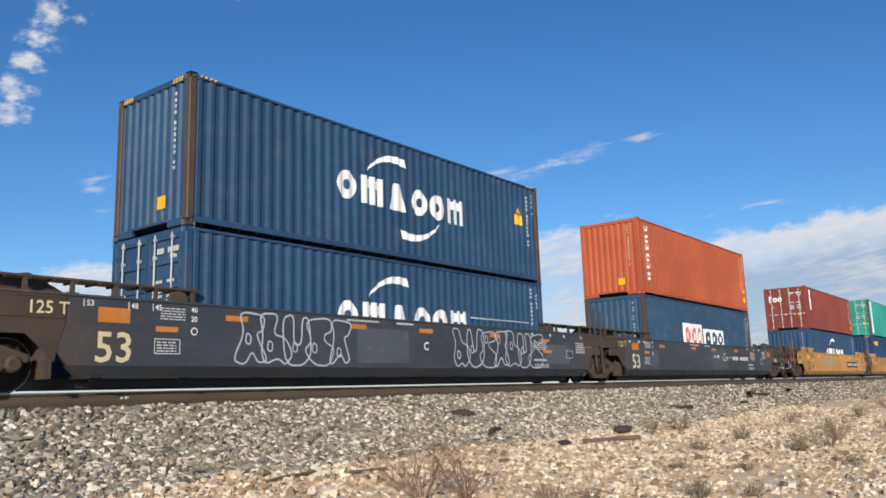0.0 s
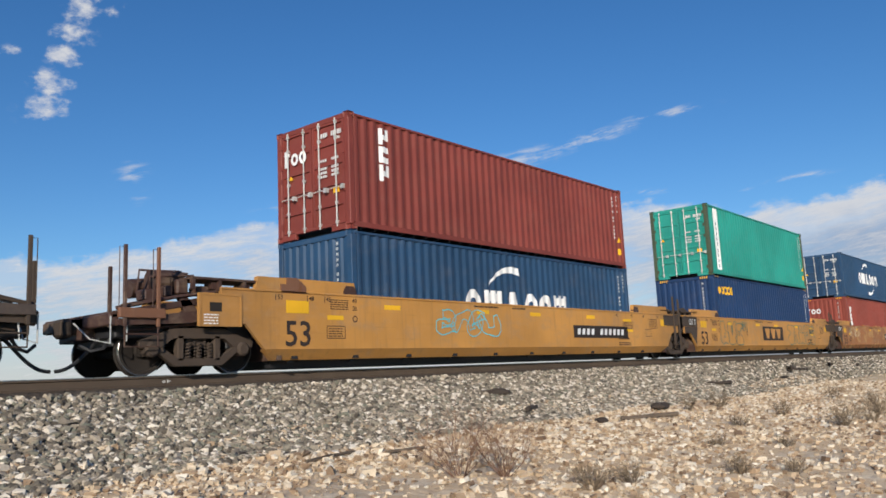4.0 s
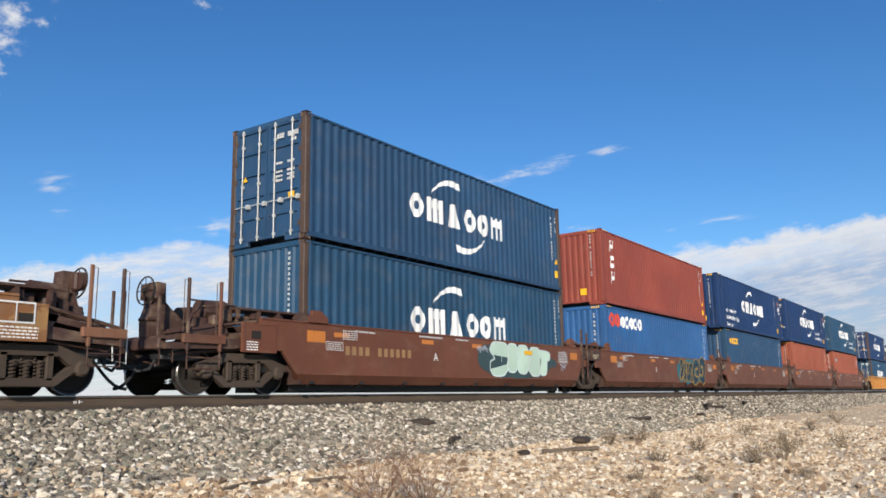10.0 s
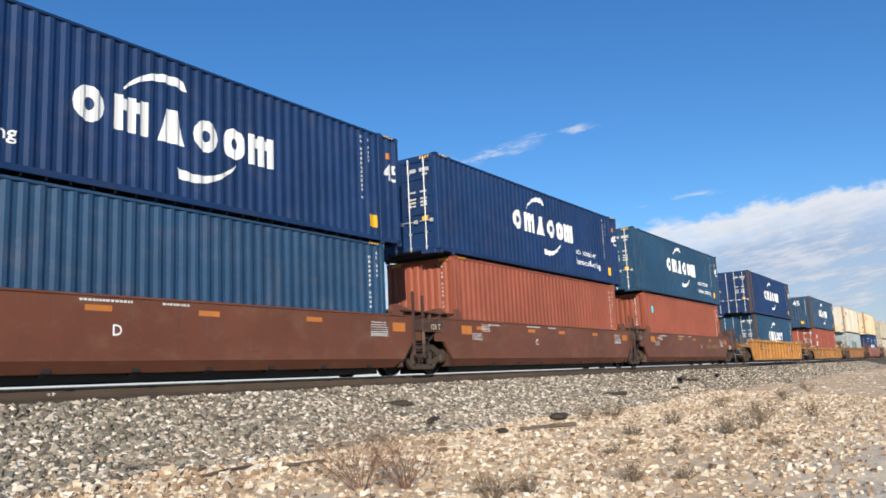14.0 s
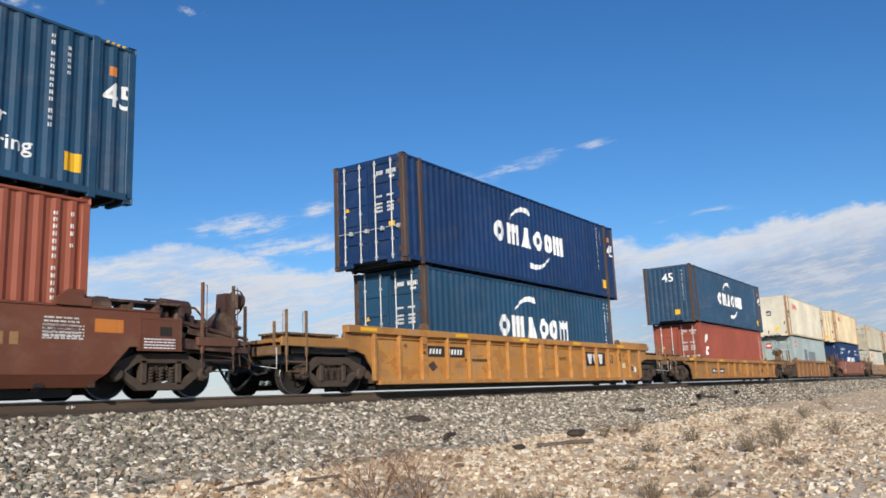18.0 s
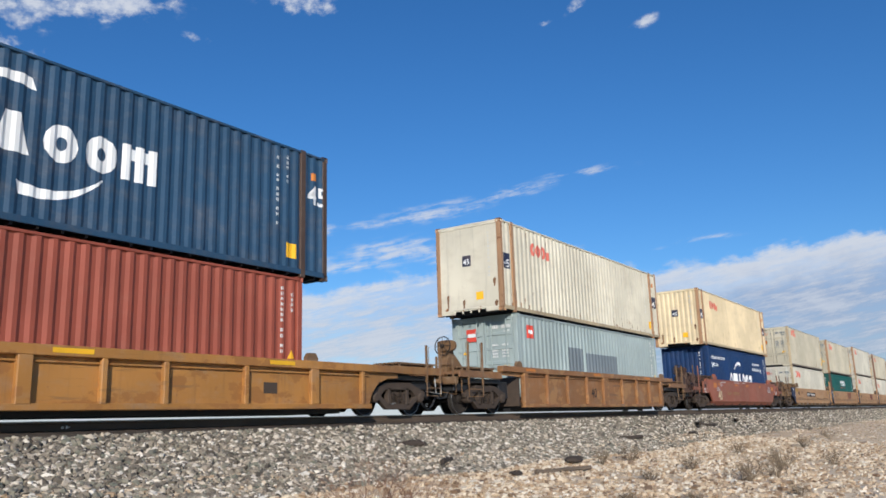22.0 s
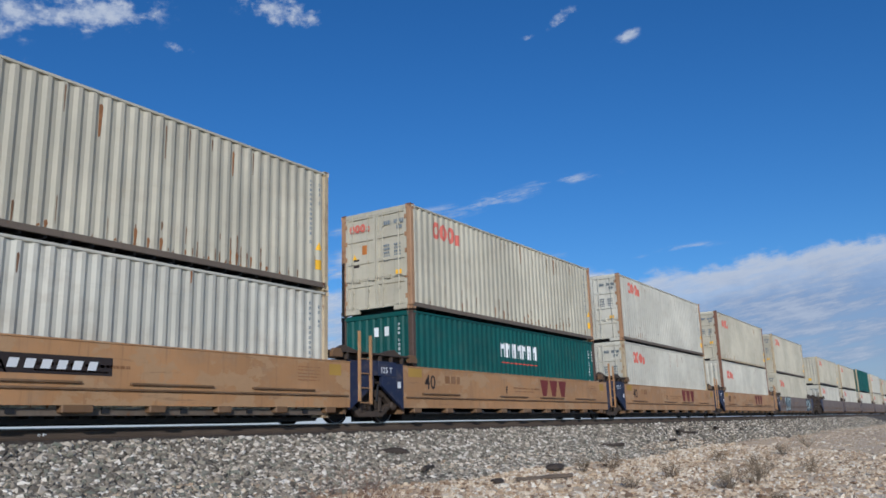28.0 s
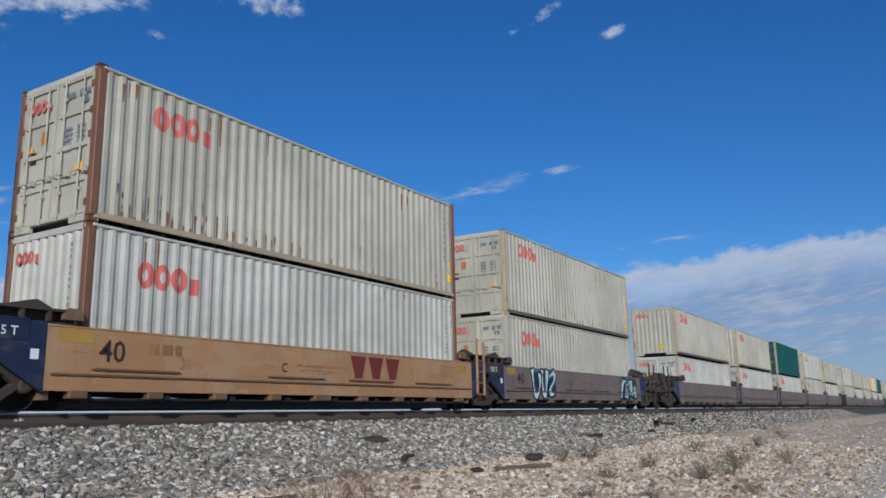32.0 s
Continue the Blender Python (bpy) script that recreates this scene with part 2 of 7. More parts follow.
M["mark_ghost"] = painted("thin_white_spray", (0.46, 0.49, 0.55), 0.02, 0.15, 0.7, 0.3)
M["mark_halo"] = painted("dark_teal_spray", (0.040, 0.075, 0.082), 0.02, 0.1, 0.6, 0.2)
M["mark_faded"] = painted("faded_ochre_marking", (0.33, 0.19, 0.085), 0.05, 0.3, 0.65, 0.5, 0.3)
M["mark_plum"] = painted("plum_marking", (0.18, 0.035, 0.030), 0.02, 0.1, 0.6, 0.1)
M["mark_cyan"] = painted("cyan_marking", (0.08, 0.55, 0.68), 0.02, 0.1, 0.5, 0.1)
M["mark_mint"] = painted("mint_spray", (0.52, 0.68, 0.56), 0.02, 0.1, 0.6, 0.1)
M["mark_blue"] = painted("blue_spray", (0.010, 0.040, 0.068), 0.02, 0.05, 0.6, 0.1)
M["mark_teal"] = painted("teal_spray", (0.03, 0.15, 0.19), 0.02, 0.1, 0.6, 0.1)
M["mark_pale"] = painted("pale_spray", (0.62, 0.72, 0.68), 0.02, 0.1, 0.6, 0.1)
M["mark_green"] = painted("green_spray", (0.07, 0.19, 0.15), 0.02, 0.1, 0.6, 0.1)
M["patch_grey"] = painted("grey_touch_up", (0.075, 0.088, 0.105), 0.1, 0.15, 0.55, 0.3, 0.2)
M["mark_patch"] = painted("dark_repaint", (0.17, 0.20, 0.22), 0.02, 0.1, 0.6, 0.1)
M["mark_gold"] = painted("gold_spray", (0.42, 0.25, 0.05), 0.02, 0.1, 0.6, 0.1)

# ---- scene building helpers ----
MOVERS = []


def mesh_of(bm, name):
    me = bpy.data.meshes.new(name)
    bm.normal_update()
    bm.to_mesh(me)
    bm.free()
    me.materials.append(None)
    return me


def part(name, bm, material, parent, label="", at=None):
    """Links a bmesh, or a ready mesh, as ONE mesh object under parent."""
    me = bm if isinstance(bm, bpy.types.Mesh) else mesh_of(bm, name)
    ob = new(name, me)
    ob.material_slots[0].link = "OBJECT"
    ob.material_slots[0].material = material
    ob.parent = parent
    if at is not None:
        ob.matrix_basis = at
    if label:
        tagged(ob, label)
    return ob


def box(bm, x0, x1, y0, y1, z0, z1, bevel=0.0):
    vs = [bm.verts.new((x, y, z)) for x in (x0, x1) for y in (y0, y1) for z in (z0, z1)]
    fs = [bm.faces.new([vs[i] for i in q]) for q in ((0, 1, 3, 2), (4, 6, 7, 5), (0, 4, 5, 1), (2, 3, 7, 6), (0, 2, 6, 4), (1, 5, 7, 3))]
    if bevel:
        es = {e for f in fs for e in f.edges}
        bmesh.ops.bevel(bm, geom=list(es), offset=bevel, segments=1, affect="EDGES")
    return fs


def boxes(*rows, bevel=0.0):
    bm = bmesh.new()
    for r in rows:
        box(bm, *r, bevel=bevel)
    return bm


def prism(bm, pts, y0, y1):
    """An outline in x and z, given anticlockwise seen from -y, pushed from y0 to y1."""
    a = [bm.verts.new((x, y0, z)) for x, z in pts]
    b = [bm.verts.new((x, y1, z)) for x, z in pts]
    bm.faces.new(a)
    bm.faces.new(b[::-1])
    for i in range(len(pts)):
        j = (i + 1) % len(pts)
        bm.faces.new((a[i], b[i], b[j], a[j]))


def tube(bm, pts, r, sides=6):
    """A round bar along the points."""
    rings = []
    pts = [Vector(p) for p in pts]
    for i, p in enumerate(pts):
        d = (pts[min(i + 1, len(pts) - 1)] - pts[max(i - 1, 0)]).normalized()
        u = d.orthogonal().normalized() if abs(d.y) > 0.95 else d.cross(Vector((0, 1, 0))).normalized()
        v = d.cross(u)
        rings.append([bm.verts.new(p + (u * math.cos(a) + v * math.sin(a)) * r) for a in [k * math.tau / sides for k in range(sides)]])
    for a, b in zip(rings, rings[1:]):
        for k in range(sides):
            bm.faces.new((a[k], a[(k + 1) % sides], b[(k + 1) % sides], b[k]))
    bm.faces.new(rings[0][::-1])
    bm.faces.new(rings[-1])


def lathe(bm, profile, centre, axis="y", sides=24, caps=True):
    """Turns (radius, along) pairs round an axis through centre."""
    cx, cy, cz = centre
    rings = []
    for r, s in profile:
        ring = []
        for k in range(sides):
            a = k * math.tau / sides
            c, d = r * math.cos(a), r * math.sin(a)
            ring.append(bm.verts.new((cx + c, cy + s, cz + d) if axis == "y" else (cx + c, cy + d, cz + s)))
        rings.append(ring)
    for a, b in zip(rings, rings[1:]):
        for k in range(sides):
            bm.faces.new((a[k], a[(k + 1) % sides], b[(k + 1) % sides], b[k]))
    if caps:
        bm.faces.new(rings[0][::-1])
        bm.faces.new(rings[-1])


def group_empty(name):
    return new(name)


# Markings are flat outlines in (x, z), laid onto a wall.
PITCH, DEEP = 0.278, 0.036
KNEES = (0.0, 0.072, 0.139, 0.211)


def groove(x):
    """How far the corrugated side wall lies back at x."""
    u = (x - 0.2) % PITCH
    if u < KNEES[1]:
        return 0.0
    if u < KNEES[2]:
        return DEEP * (u - KNEES[1]) / (KNEES[2] - KNEES[1])
    if u < KNEES[3]:
        return DEEP
    return DEEP * (PITCH - u) / (PITCH - KNEES[3])


def knees(x0, x1):
    out, k = [], math.floor((x0 - 0.2) / PITCH)
    while 0.2 + k * PITCH < x1:
        for s in KNEES:
            x = 0.2 + k * PITCH + s
            if x0 < x < x1:
                out.append(x)
        k += 1
    return out


def flat(polys):
    bm = bmesh.new()
    for p in polys:
        bm.faces.new([bm.verts.new((x, 0, z)) for x, z in p])
    bmesh.ops.remove_doubles(bm, verts=bm.verts[:], dist=0.0001)
    return bm




def lettering(text, x, z, size, slant=0.0, wide=1.0):
    """Built-in lettering as a flat mesh in x and z; its lower left corner is at x, z."""
    cu = bpy.data.curves.new("lettering", "FONT")
    cu.body, cu.size, cu.shear, cu.resolution_u = text, size, slant, 2
    cu.offset = 0.012 * size
    ob = bpy.data.objects.new("lettering", cu)
    scene.collection.objects.link(ob)
    me = bpy.data.meshes.new_from_object(ob.evaluated_get(bpy.context.evaluated_depsgraph_get()))
    bpy.data.objects.remove(ob)
    bm = bmesh.new()
    bm.from_mesh(me)
    for v in bm.verts:
        v.co = (x + v.co.x * wide, 0, z + v.co.y)
    bpy.data.meshes.remove(me)
    return bm


def on_side(bm, corrugated=True, y=0.0, proud=0.004):
    """Lays a flat marking on a side wall that faces -y, down into the grooves."""
    if corrugated:
        xs = [v.co.x for v in bm.verts]
        for x in knees(min(xs), max(xs)):
            bmesh.ops.bisect_plane(bm, geom=bm.verts[:] + bm.edges[:] + bm.faces[:], plane_co=(x, 0, 0), plane_no=(1, 0, 0))
    for v in bm.verts:
        v.co.y = v.co.y + y - proud + (0.014 + groove(v.co.x) if corrugated else 0.0)
    bmesh.ops.recalc_face_normals(bm, faces=bm.faces[:])
    if bm.faces and sum(f.normal.y * f.calc_area() for f in bm.faces) > 0:
        bmesh.ops.reverse_faces(bm, faces=bm.faces[:])
    return bm


def on_end(bm, width, x=-0.004):
    """Lays a flat marking on an end wall that faces -x; its x runs from the far side to the near one."""
    for v in bm.verts:
        v.co = (x, width - v.co.x, v.co.z)
    bmesh.ops.recalc_face_normals(bm, faces=bm.faces[:])
    if bm.faces and sum(f.normal.x * f.calc_area() for f in bm.faces) > 0:
        bmesh.ops.reverse_faces(bm, faces=bm.faces[:])
    return bm


def rect(x0, x1, z0, z1):
    return [(x0, z0), (x1, z0), (x1, z1), (x0, z1)]


def ringlike(x0, x1, z0, z1, thick, gap=0.0, n=14):
    """A thick oval band, open at one side where gap > 0, as quads."""
    cx, cz, a, b = (x0 + x1) / 2, (z0 + z1) / 2, (x1 - x0) / 2, (z1 - z0) / 2
    out = []
    a0, a1 = gap, math.tau - gap
    for i in range(n):
        t, u = a0 + (a1 - a0) * i / n, a0 + (a1 - a0) * (i + 1) / n
        out.append([(cx + a * math.cos(t), cz + b * math.sin(t)), (cx + a * math.cos(u), cz + b * math.sin(u)),
                    (cx + (a - thick) * math.cos(u), cz + (b - thick) * math.sin(u)), (cx + (a - thick) * math.cos(t), cz + (b - thick) * math.sin(t))])
    return out


def bars(x0, x1, z0, z1, widths, seed=1):
    """Unreadable writing: plain bars in a row between x0 and x1."""
    r = random.Random(seed)
    out, x = [], x0
    while x < x1 - 0.01:
        w = min(r.uniform(*widths), x1 - x)
        out.append(rect(x, x + w * 0.78, z0, z1))
        x += w
    return out


def ribbon(pts, w):
    """A painted line of width w along the points, as quads that share their mitred ends."""
    left, right = [], []
    shut = math.dist(pts[0], pts[-1]) < 1e-6
    for i, (px, pz) in enumerate(pts):
        a = pts[i - 1] if i else (pts[-2] if shut else pts[0])
        b = pts[i + 1] if i + 1 < len(pts) else (pts[1] if shut else pts[-1])
        dx, dz = b[0] - a[0], b[1] - a[1]
        k = math.hypot(dx, dz) or 1.0
        nx, nz = -dz / k * w / 2, dx / k * w / 2
        left.append((px + nx, pz + nz))
        right.append((px - nx, pz - nz))
    return [[right[i], right[i + 1], left[i + 1], left[i]] for i in range(len(pts) - 1)]


def arc_stroke(x0, z0, x1, z1, bulge, w0, w1, n=12):
    """A swoosh from one point to the other that bulges to its left and changes its width."""
    top, low = [], []
    dx, dz = x1 - x0, z1 - z0
    k = math.hypot(dx, dz)
    nx, nz = -dz / k, dx / k
    for i in range(n + 1):
        t = i / n
        b = bulge * 4 * t * (1 - t)
        w = (w0 + (w1 - w0) * t) / 2
        cx, cz = x0 + dx * t + nx * b, z0 + dz * t + nz * b
        top.append((cx + nx * w, cz + nz * w))
        low.append((cx - nx * w, cz - nz * w))
    return [[low[i], low[i + 1], top[i + 1], top[i]] for i in range(n)]


# ---- shipping containers ----
W = 2.438
CACHE = {}


def cached(key, build):
    if key not in CACHE:
        CACHE[key] = mesh_of(build(), key[0])
    return CACHE[key]


def side_panel_bm(L, h):
    bm = bmesh.new()
    xs = [0.1] + knees(0.1, L - 0.1) + [L - 0.1]
    cols = []
    for x in xs:
        y = 0.014 + groove(x)
        cols.append([bm.verts.new((x, y, z)) for z in (0.14, h - 0.04)])
    for a, b in zip(cols, cols[1:]):
        bm.faces.new((a[0], b[0], b[1], a[1]))
    return bm


def end_panel_bm(h):
    bm = bmesh.new()
    cols = []
    step = (W - 0.24) / 9
    for k in range(10):
        y0 = 0.12 + k * step
        cols += [(y0 + dy, dx) for dy, dx in ((0.0, 0.02), (0.10, 0.02), (0.145, 0.062), (0.2, 0.062)) if y0 + dy <= W - 0.11]
    cols.append((W - 0.1, 0.02))
    ring = [[bm.verts.new((dx, y, z)) for z in (0.12, h - 0.04)] for y, dx in cols]
    for a, b in zip(ring, ring[1:]):
        bm.faces.new((a[0], a[1], b[1], b[0]))
    return bm


def smooth_end_bm(h):
    bm = boxes((0.02, 0.06, 0.1, W - 0.1, 0.1, h - 0.04))
    for k in range(7):
        y = 0.25 + k * 0.3
        box(bm, 0.0, 0.03, y, y + 0.05, 0.02, 0.1)
    return bm


def casting_bm():
    bm = bmesh.new()
    fs = box(bm, 0, 0.178, 0, 0.162, 0, 0.118)
    bm.normal_update()
    out = [f for f in fs if f.normal.x < -0.5 or f.normal.y < -0.5]
    bmesh.ops.inset_individual(bm, faces=out, thickness=0.034, depth=-0.03)
    return bm


def door_leaf_bm(h, y0, y1, panels):
    """One door leaf that faces -x: a frame with recessed panels, in one sheet."""
    z0, z1 = 0.16, h - 0.14
    step = (z1 - z0) / panels
    ys = [(y0, 0), (y0 + 0.07, 0), (y0 + 0.08, 1), (y1 - 0.08, 1), (y1 - 0.07, 0), (y1, 0)]
    zs = [(z0, 0)]
    for i in range(panels):
        a, b = z0 + i * step + 0.045, z0 + (i + 1) * step - 0.045
        zs += [(a, 0), (a + 0.01, 1), (b - 0.01, 1), (b, 0)]
    zs.append((z1, 0))
    bm = bmesh.new()
    rows = [[bm.verts.new((0.052 if p and q else 0.012, y, z)) for y, p in ys] for z, q in zs]
    for a, b in zip(rows, rows[1:]):
        for k in range(len(ys) - 1):
            bm.faces.new((a[k], b[k], b[k + 1], a[k + 1]))
    rim = rows[0] + [r[-1] for r in rows[1:]] + rows[-1][-2::-1] + [r[0] for r in rows[-2:0:-1]]
    back = [bm.verts.new((0.08, v.co.y, v.co.z)) for v in rim]
    for k in range(len(rim)):
        m = (k + 1) % len(rim)
        bm.faces.new((rim[k], rim[m], back[m], back[k]))
    bm.faces.new(back)
    return bm


def lock_rod_bm(h, y):
    bm = bmesh.new()
    tube(bm, [(-0.012, y, 0.10), (-0.012, y, h - 0.08)], 0.017, 6)
    for z in (0.2, 0.62, h * 0.5, h - 0.5, h - 0.16):
        box(bm, -0.03, 0.03, y - 0.03, y + 0.03, z - 0.03, z + 0.03)
    return bm


def handle_bm(y, z):
    bm = bmesh.new()
    tube(bm, [(-0.03, y, z), (-0.045, y - 0.22, z + 0.01), (-0.04, y - 0.42, z - 0.02)], 0.013, 5)
    box(bm, -0.06, 0.03, y - 0.46, y - 0.38, z - 0.06, z + 0.04)
    return bm


def container(L, h, paint, end, posts=None, panels=5, rods=True):
    """A steel box with its near lower left corner at the origin. end: what closes its -x end."""
    root = group_empty("shipping_container")
    rails = M["rust_ivory"] if posts == M["rust_red"] else M["rust_dark"] if paint in (M["ivory"], M["white"]) else M["rust_ivory"] if paint in (M["cream"], M["pale_cream"]) else paint
    posts = posts or paint
    part("side_wall", cached(("side_wall", L, h), lambda: side_panel_bm(L, h)), paint, root)
    part("side_wall", cached(("side_wall", L, h), None), paint, root, at=pose(L, W, 0, 0, 0, 180))
    part("roof", cached(("roof", L, h), lambda: boxes((0.05, L - 0.05, 0.05, W - 0.05, h - 0.06, h - 0.025), *[(x, x + 0.12, 0.15, W - 0.15, h - 0.03, h - 0.01) for x in np.arange(0.3, L - 0.3, 0.55)])), paint, root)
    part("floor_frame", cached(("floor_frame", L), lambda: boxes((0.06, L - 0.06, 0.08, W - 0.08, 0.125, 0.16), *[(x, x + 0.05, 0.08, W - 0.08, 0.02, 0.125) for x in np.arange(0.35, L - 0.3, 0.42)])), M["black"], root)
    for y in (0.0, W - 0.06):
        part("top_rail", cached(("top_rail", L, h, y), lambda: boxes((0.1, L - 0.1, y, y + 0.06, h - 0.085, h - 0.03), bevel=0.008)), paint, root)
        part("bottom_rail", cached(("bottom_rail", L, y), lambda: boxes((0.1, L - 0.1, y, y + 0.05, 0.06, 0.175), bevel=0.006)), rails, root)
    for x, s in ((0.0, 0), (L - 0.15, 1)):
        for y in (0.0, W - 0.15):
            part("corner_post", cached(("corner_post", h, x, y), lambda: boxes((x, x + 0.15, y, y + 0.15, 0.1, h - 0.1), bevel=0.015)), posts, root)
        part("header_rail", cached(("header_rail", h, x), lambda: boxes((x + 0.005, x + 0.1, 0.15, W - 0.15, h - 0.14, h - 0.015), bevel=0.01)), paint, root)
        part("sill_rail", cached(("sill_rail", h, x), lambda: boxes((x + 0.005, x + 0.1, 0.15, 0.62, 0.01, 0.15), (x + 0.005, x + 0.1, W - 0.62, W - 0.15, 0.01, 0.15), (x + 0.005, x + 0.1, 0.62, W - 0.62, 0.12, 0.18), bevel=0.01)), paint, root)
    c = cached(("corner_casting",), casting_bm)
    for z in (0.0, h - 0.118):
        for x, y, rz in ((-0.002, -0.002, 0), (L + 0.002, -0.002, 90), (L + 0.002, W + 0.002, 180), (-0.002, W + 0.002, 270)):
            part("corner_casting", c, posts, root, at=pose(x, y, z, 0, 0, rz))
    part("end_wall", cached(("end_wall", h), lambda: end_panel_bm(h)), paint, root, at=pose(L, W, 0, 0, 0, 180))
    if end == "door":
        gap = 0.012
        mid = W / 2
        for k, (y0, y1) in enumerate(((0.16, mid - gap), (mid + gap, W - 0.16))):
            leaf = part("door", cached(("door", h, k, panels), lambda: door_leaf_bm(h, y0, y1, panels)), paint, root)
            part("door_gasket", cached(("door_gasket", h, k), lambda: boxes((0.05, 0.075, y0 - gap, y0, 0.15, h - 0.13), (0.05, 0.075, y1, y1 + gap, 0.15, h - 0.13))), M["rubber"], leaf)
            bar = M["rod"] if rods else paint
            for y in (y0 + 0.25, y1 - 0.25):
                part("lock_rod", cached(("lock_rod", h, y), lambda: lock_rod_bm(h, y)), bar, leaf, "galvanised lock rod" if rods else "")
                part("door_handle", cached(("door_handle", y), lambda: handle_bm(y + 0.2, 0.95)), bar, leaf)
            for z in (0.35, 0.9, h * 0.55, h - 0.85, h - 0.35):
                yy = 0.13 if k == 0 else W - 0.21
                part("hinge", cached(("hinge", k), lambda: boxes((-0.006, 0.03, yy, yy + 0.08, -0.06, 0.06))), posts, leaf, at=pose(0, 0, z))
    elif end == "smooth":
        part("end_wall", cached(("end_wall_smooth", h), lambda: smooth_end_bm(h)), paint, root)
    else:
        part("end_wall", cached(("end_wall", h), None), paint, root)
    if L > 13:
        for x in (0.69, L - 0.85):
            for y in (-0.004, W - 0.076):
                part("lifting_post", cached(("lifting_post", h, x, y), lambda: boxes((x, x + 0.15, y, y + 0.08, 0.0, h - 0.005), bevel=0.012)), posts, root)
    return root


def fine_print(ob):
    """Rows of tiny writing are too small to take apart."""
    if ob.name.split(".")[0] in ("serial_marking", "data_marking", "stencil", "running_number"):
        tagged(ob, kind="stuff")
    return ob


def stick(root, name, bm, material, label="", corrugated=True):
    return fine_print(part(name, on_side(bm, corrugated), material, root, label))


def stick_end(root, name, bm, material, label="", x=-0.004):
    return fine_print(part(name, on_end(bm, W, x), material, root, label))


def stripes(x0, x1, z0, z1, n):
    s = (x1 - x0) / n
    return [[(x0 + i * s, z0), (x0 + i * s + s * 0.5, z0), (x0 + i * s + s * 0.8, z1), (x0 + i * s + s * 0.3, z1)] for i in range(n)]


def side_small_marks(root, L, h, seed, high=False, col="mark_dull"):
    """The upright rows of small writing and the stickers at the right end of a side wall."""
    x = L - 0.62 - (0.95 if L > 13 else 0)
    stick(root, "serial_marking", flat(glyphs(x, 0.06, rows_of(h * 0.36, h * 0.9, seed))), M[col])
    stick(root, "data_marking", flat(glyphs(x + 0.29, 0.05, rows_of(h * 0.70, h * 0.9, seed + 5))), M[col])
    if high:
        stick(root, "sticker", flat([rect(x - 0.62, x - 0.26, h * 0.56, h * 0.66)]), M["mark_yellow"], "yellow warning sticker")
        stick(root, "sticker", flat([[(x - 0.56, h * 0.68), (x - 0.3, h * 0.68), (x - 0.43, h * 0.76)]]), M["mark_yellow"], "yellow warning triangle")
    elif L > 13:
        stick(root, "sticker", flat([rect(x + 0.3, x + 0.6, h * 0.13, h * 0.24)]), M["mark_yellow"], "yellow warning sticker")
        stick(root, "sticker", flat([rect(L - 0.5, L - 0.36, h * 0.78, h * 0.84)]), M["mark_orange"], "small orange sticker")
    else:
        stick(root, "sticker", flat([rect(x + 0.22, x + 0.4, h * 0.16, h * 0.24)]), M["mark_yellow"], "yellow warning sticker")
        stick(root, "sticker", flat([[(x + 0.22, h * 0.32), (x + 0.4, h * 0.32), (x + 0.31, h * 0.39)]]), M["mark_yellow"], "yellow warning triangle")


def glyphs(x, wide, rows):
    """Small upright writing as pairs of thin bars, one pair for each sign, some of them joined."""
    out = []
    for k, (z, w) in enumerate(rows):
        t = wide * 0.36
        out += [rect(x, x + t, z, z + w * 0.85), rect(x + wide - t, x + wide, z, z + w * 0.85)]
        if k % 3:
            out.append(rect(x + t, x + wide - t, z + w * 0.3 * (k % 3), z + w * (0.3 * (k % 3) + 0.2)))
    return out


def rows_of(z0, z1, seed):
    r = random.Random(seed)
    out, z = [], z0
    while z < z1:
        w = r.choice((0.07, 0.08, 0.085))
        out.append((z, w))
        z += w + r.choice((0.035, 0.035, 0.04, 0.12))
    return out


def end_small_marks(root, h, kind, seed, col="mark_dull"):
    """Writing and stickers on an end wall or on doors."""
    r = random.Random(seed)
    if kind == "front":
        stick_end(root, "serial_marking", flat(glyphs(1.95, 0.06, rows_of(h * 0.38, h * 0.9, seed))), M[col], x=0.012)
        stick_end(root, "sticker", flat([rect(1.48, 1.74, h * 0.14, h * 0.225)]), M["mark_yellow"], "yellow safety sticker", x=0.012)
    else:
        bm = flat(bars(1.52, 1.75, h * 0.83, h * 0.87, (0.06, 0.08), seed) + bars(1.86, 2.2, h * 0.83, h * 0.87, (0.05, 0.07), seed + 1) + bars(1.95, 2.15, h * 0.775, h * 0.81, (0.06, 0.07), seed + 2))
        for i in range(5):
            z = h * (0.62 - 0.035 * i)
            for p in bars(1.5, 1.72, z, z + 0.055, (0.06, 0.09), seed + i) + bars(1.86, 2.1, z, z + 0.055, (0.05, 0.07), seed + 9 + i):
                bm.faces.new([bm.verts.new((a, 0, b)) for a, b in p])
        stick_end(root, "data_marking", bm, M[col], x=0.014)
        stick_end(root, "sticker", flat([rect(1.9, 2.1, h * 0.33, h * 0.38)]), M["mark_yellow"], "yellow warning sticker", x=0.014)
        stick_end(root, "sticker", flat([[(0.4, h * 0.54), (0.56, h * 0.54), (0.48, h * 0.59)]]), M["mark_yellow"], "yellow warning triangle", x=0.014)
        if col == "mark_patch":
            stick_end(root, "sticker", flat([rect(0.42, 0.62, h * 0.46, h * 0.54)]), M["mark_dark"], "black square sticker", x=0.045)
            stick_end(root, "sticker", flat([rect(0.72, 0.92, h * 0.58, h * 0.67)]), M["mark_orange"], "orange square sticker", x=0.045)


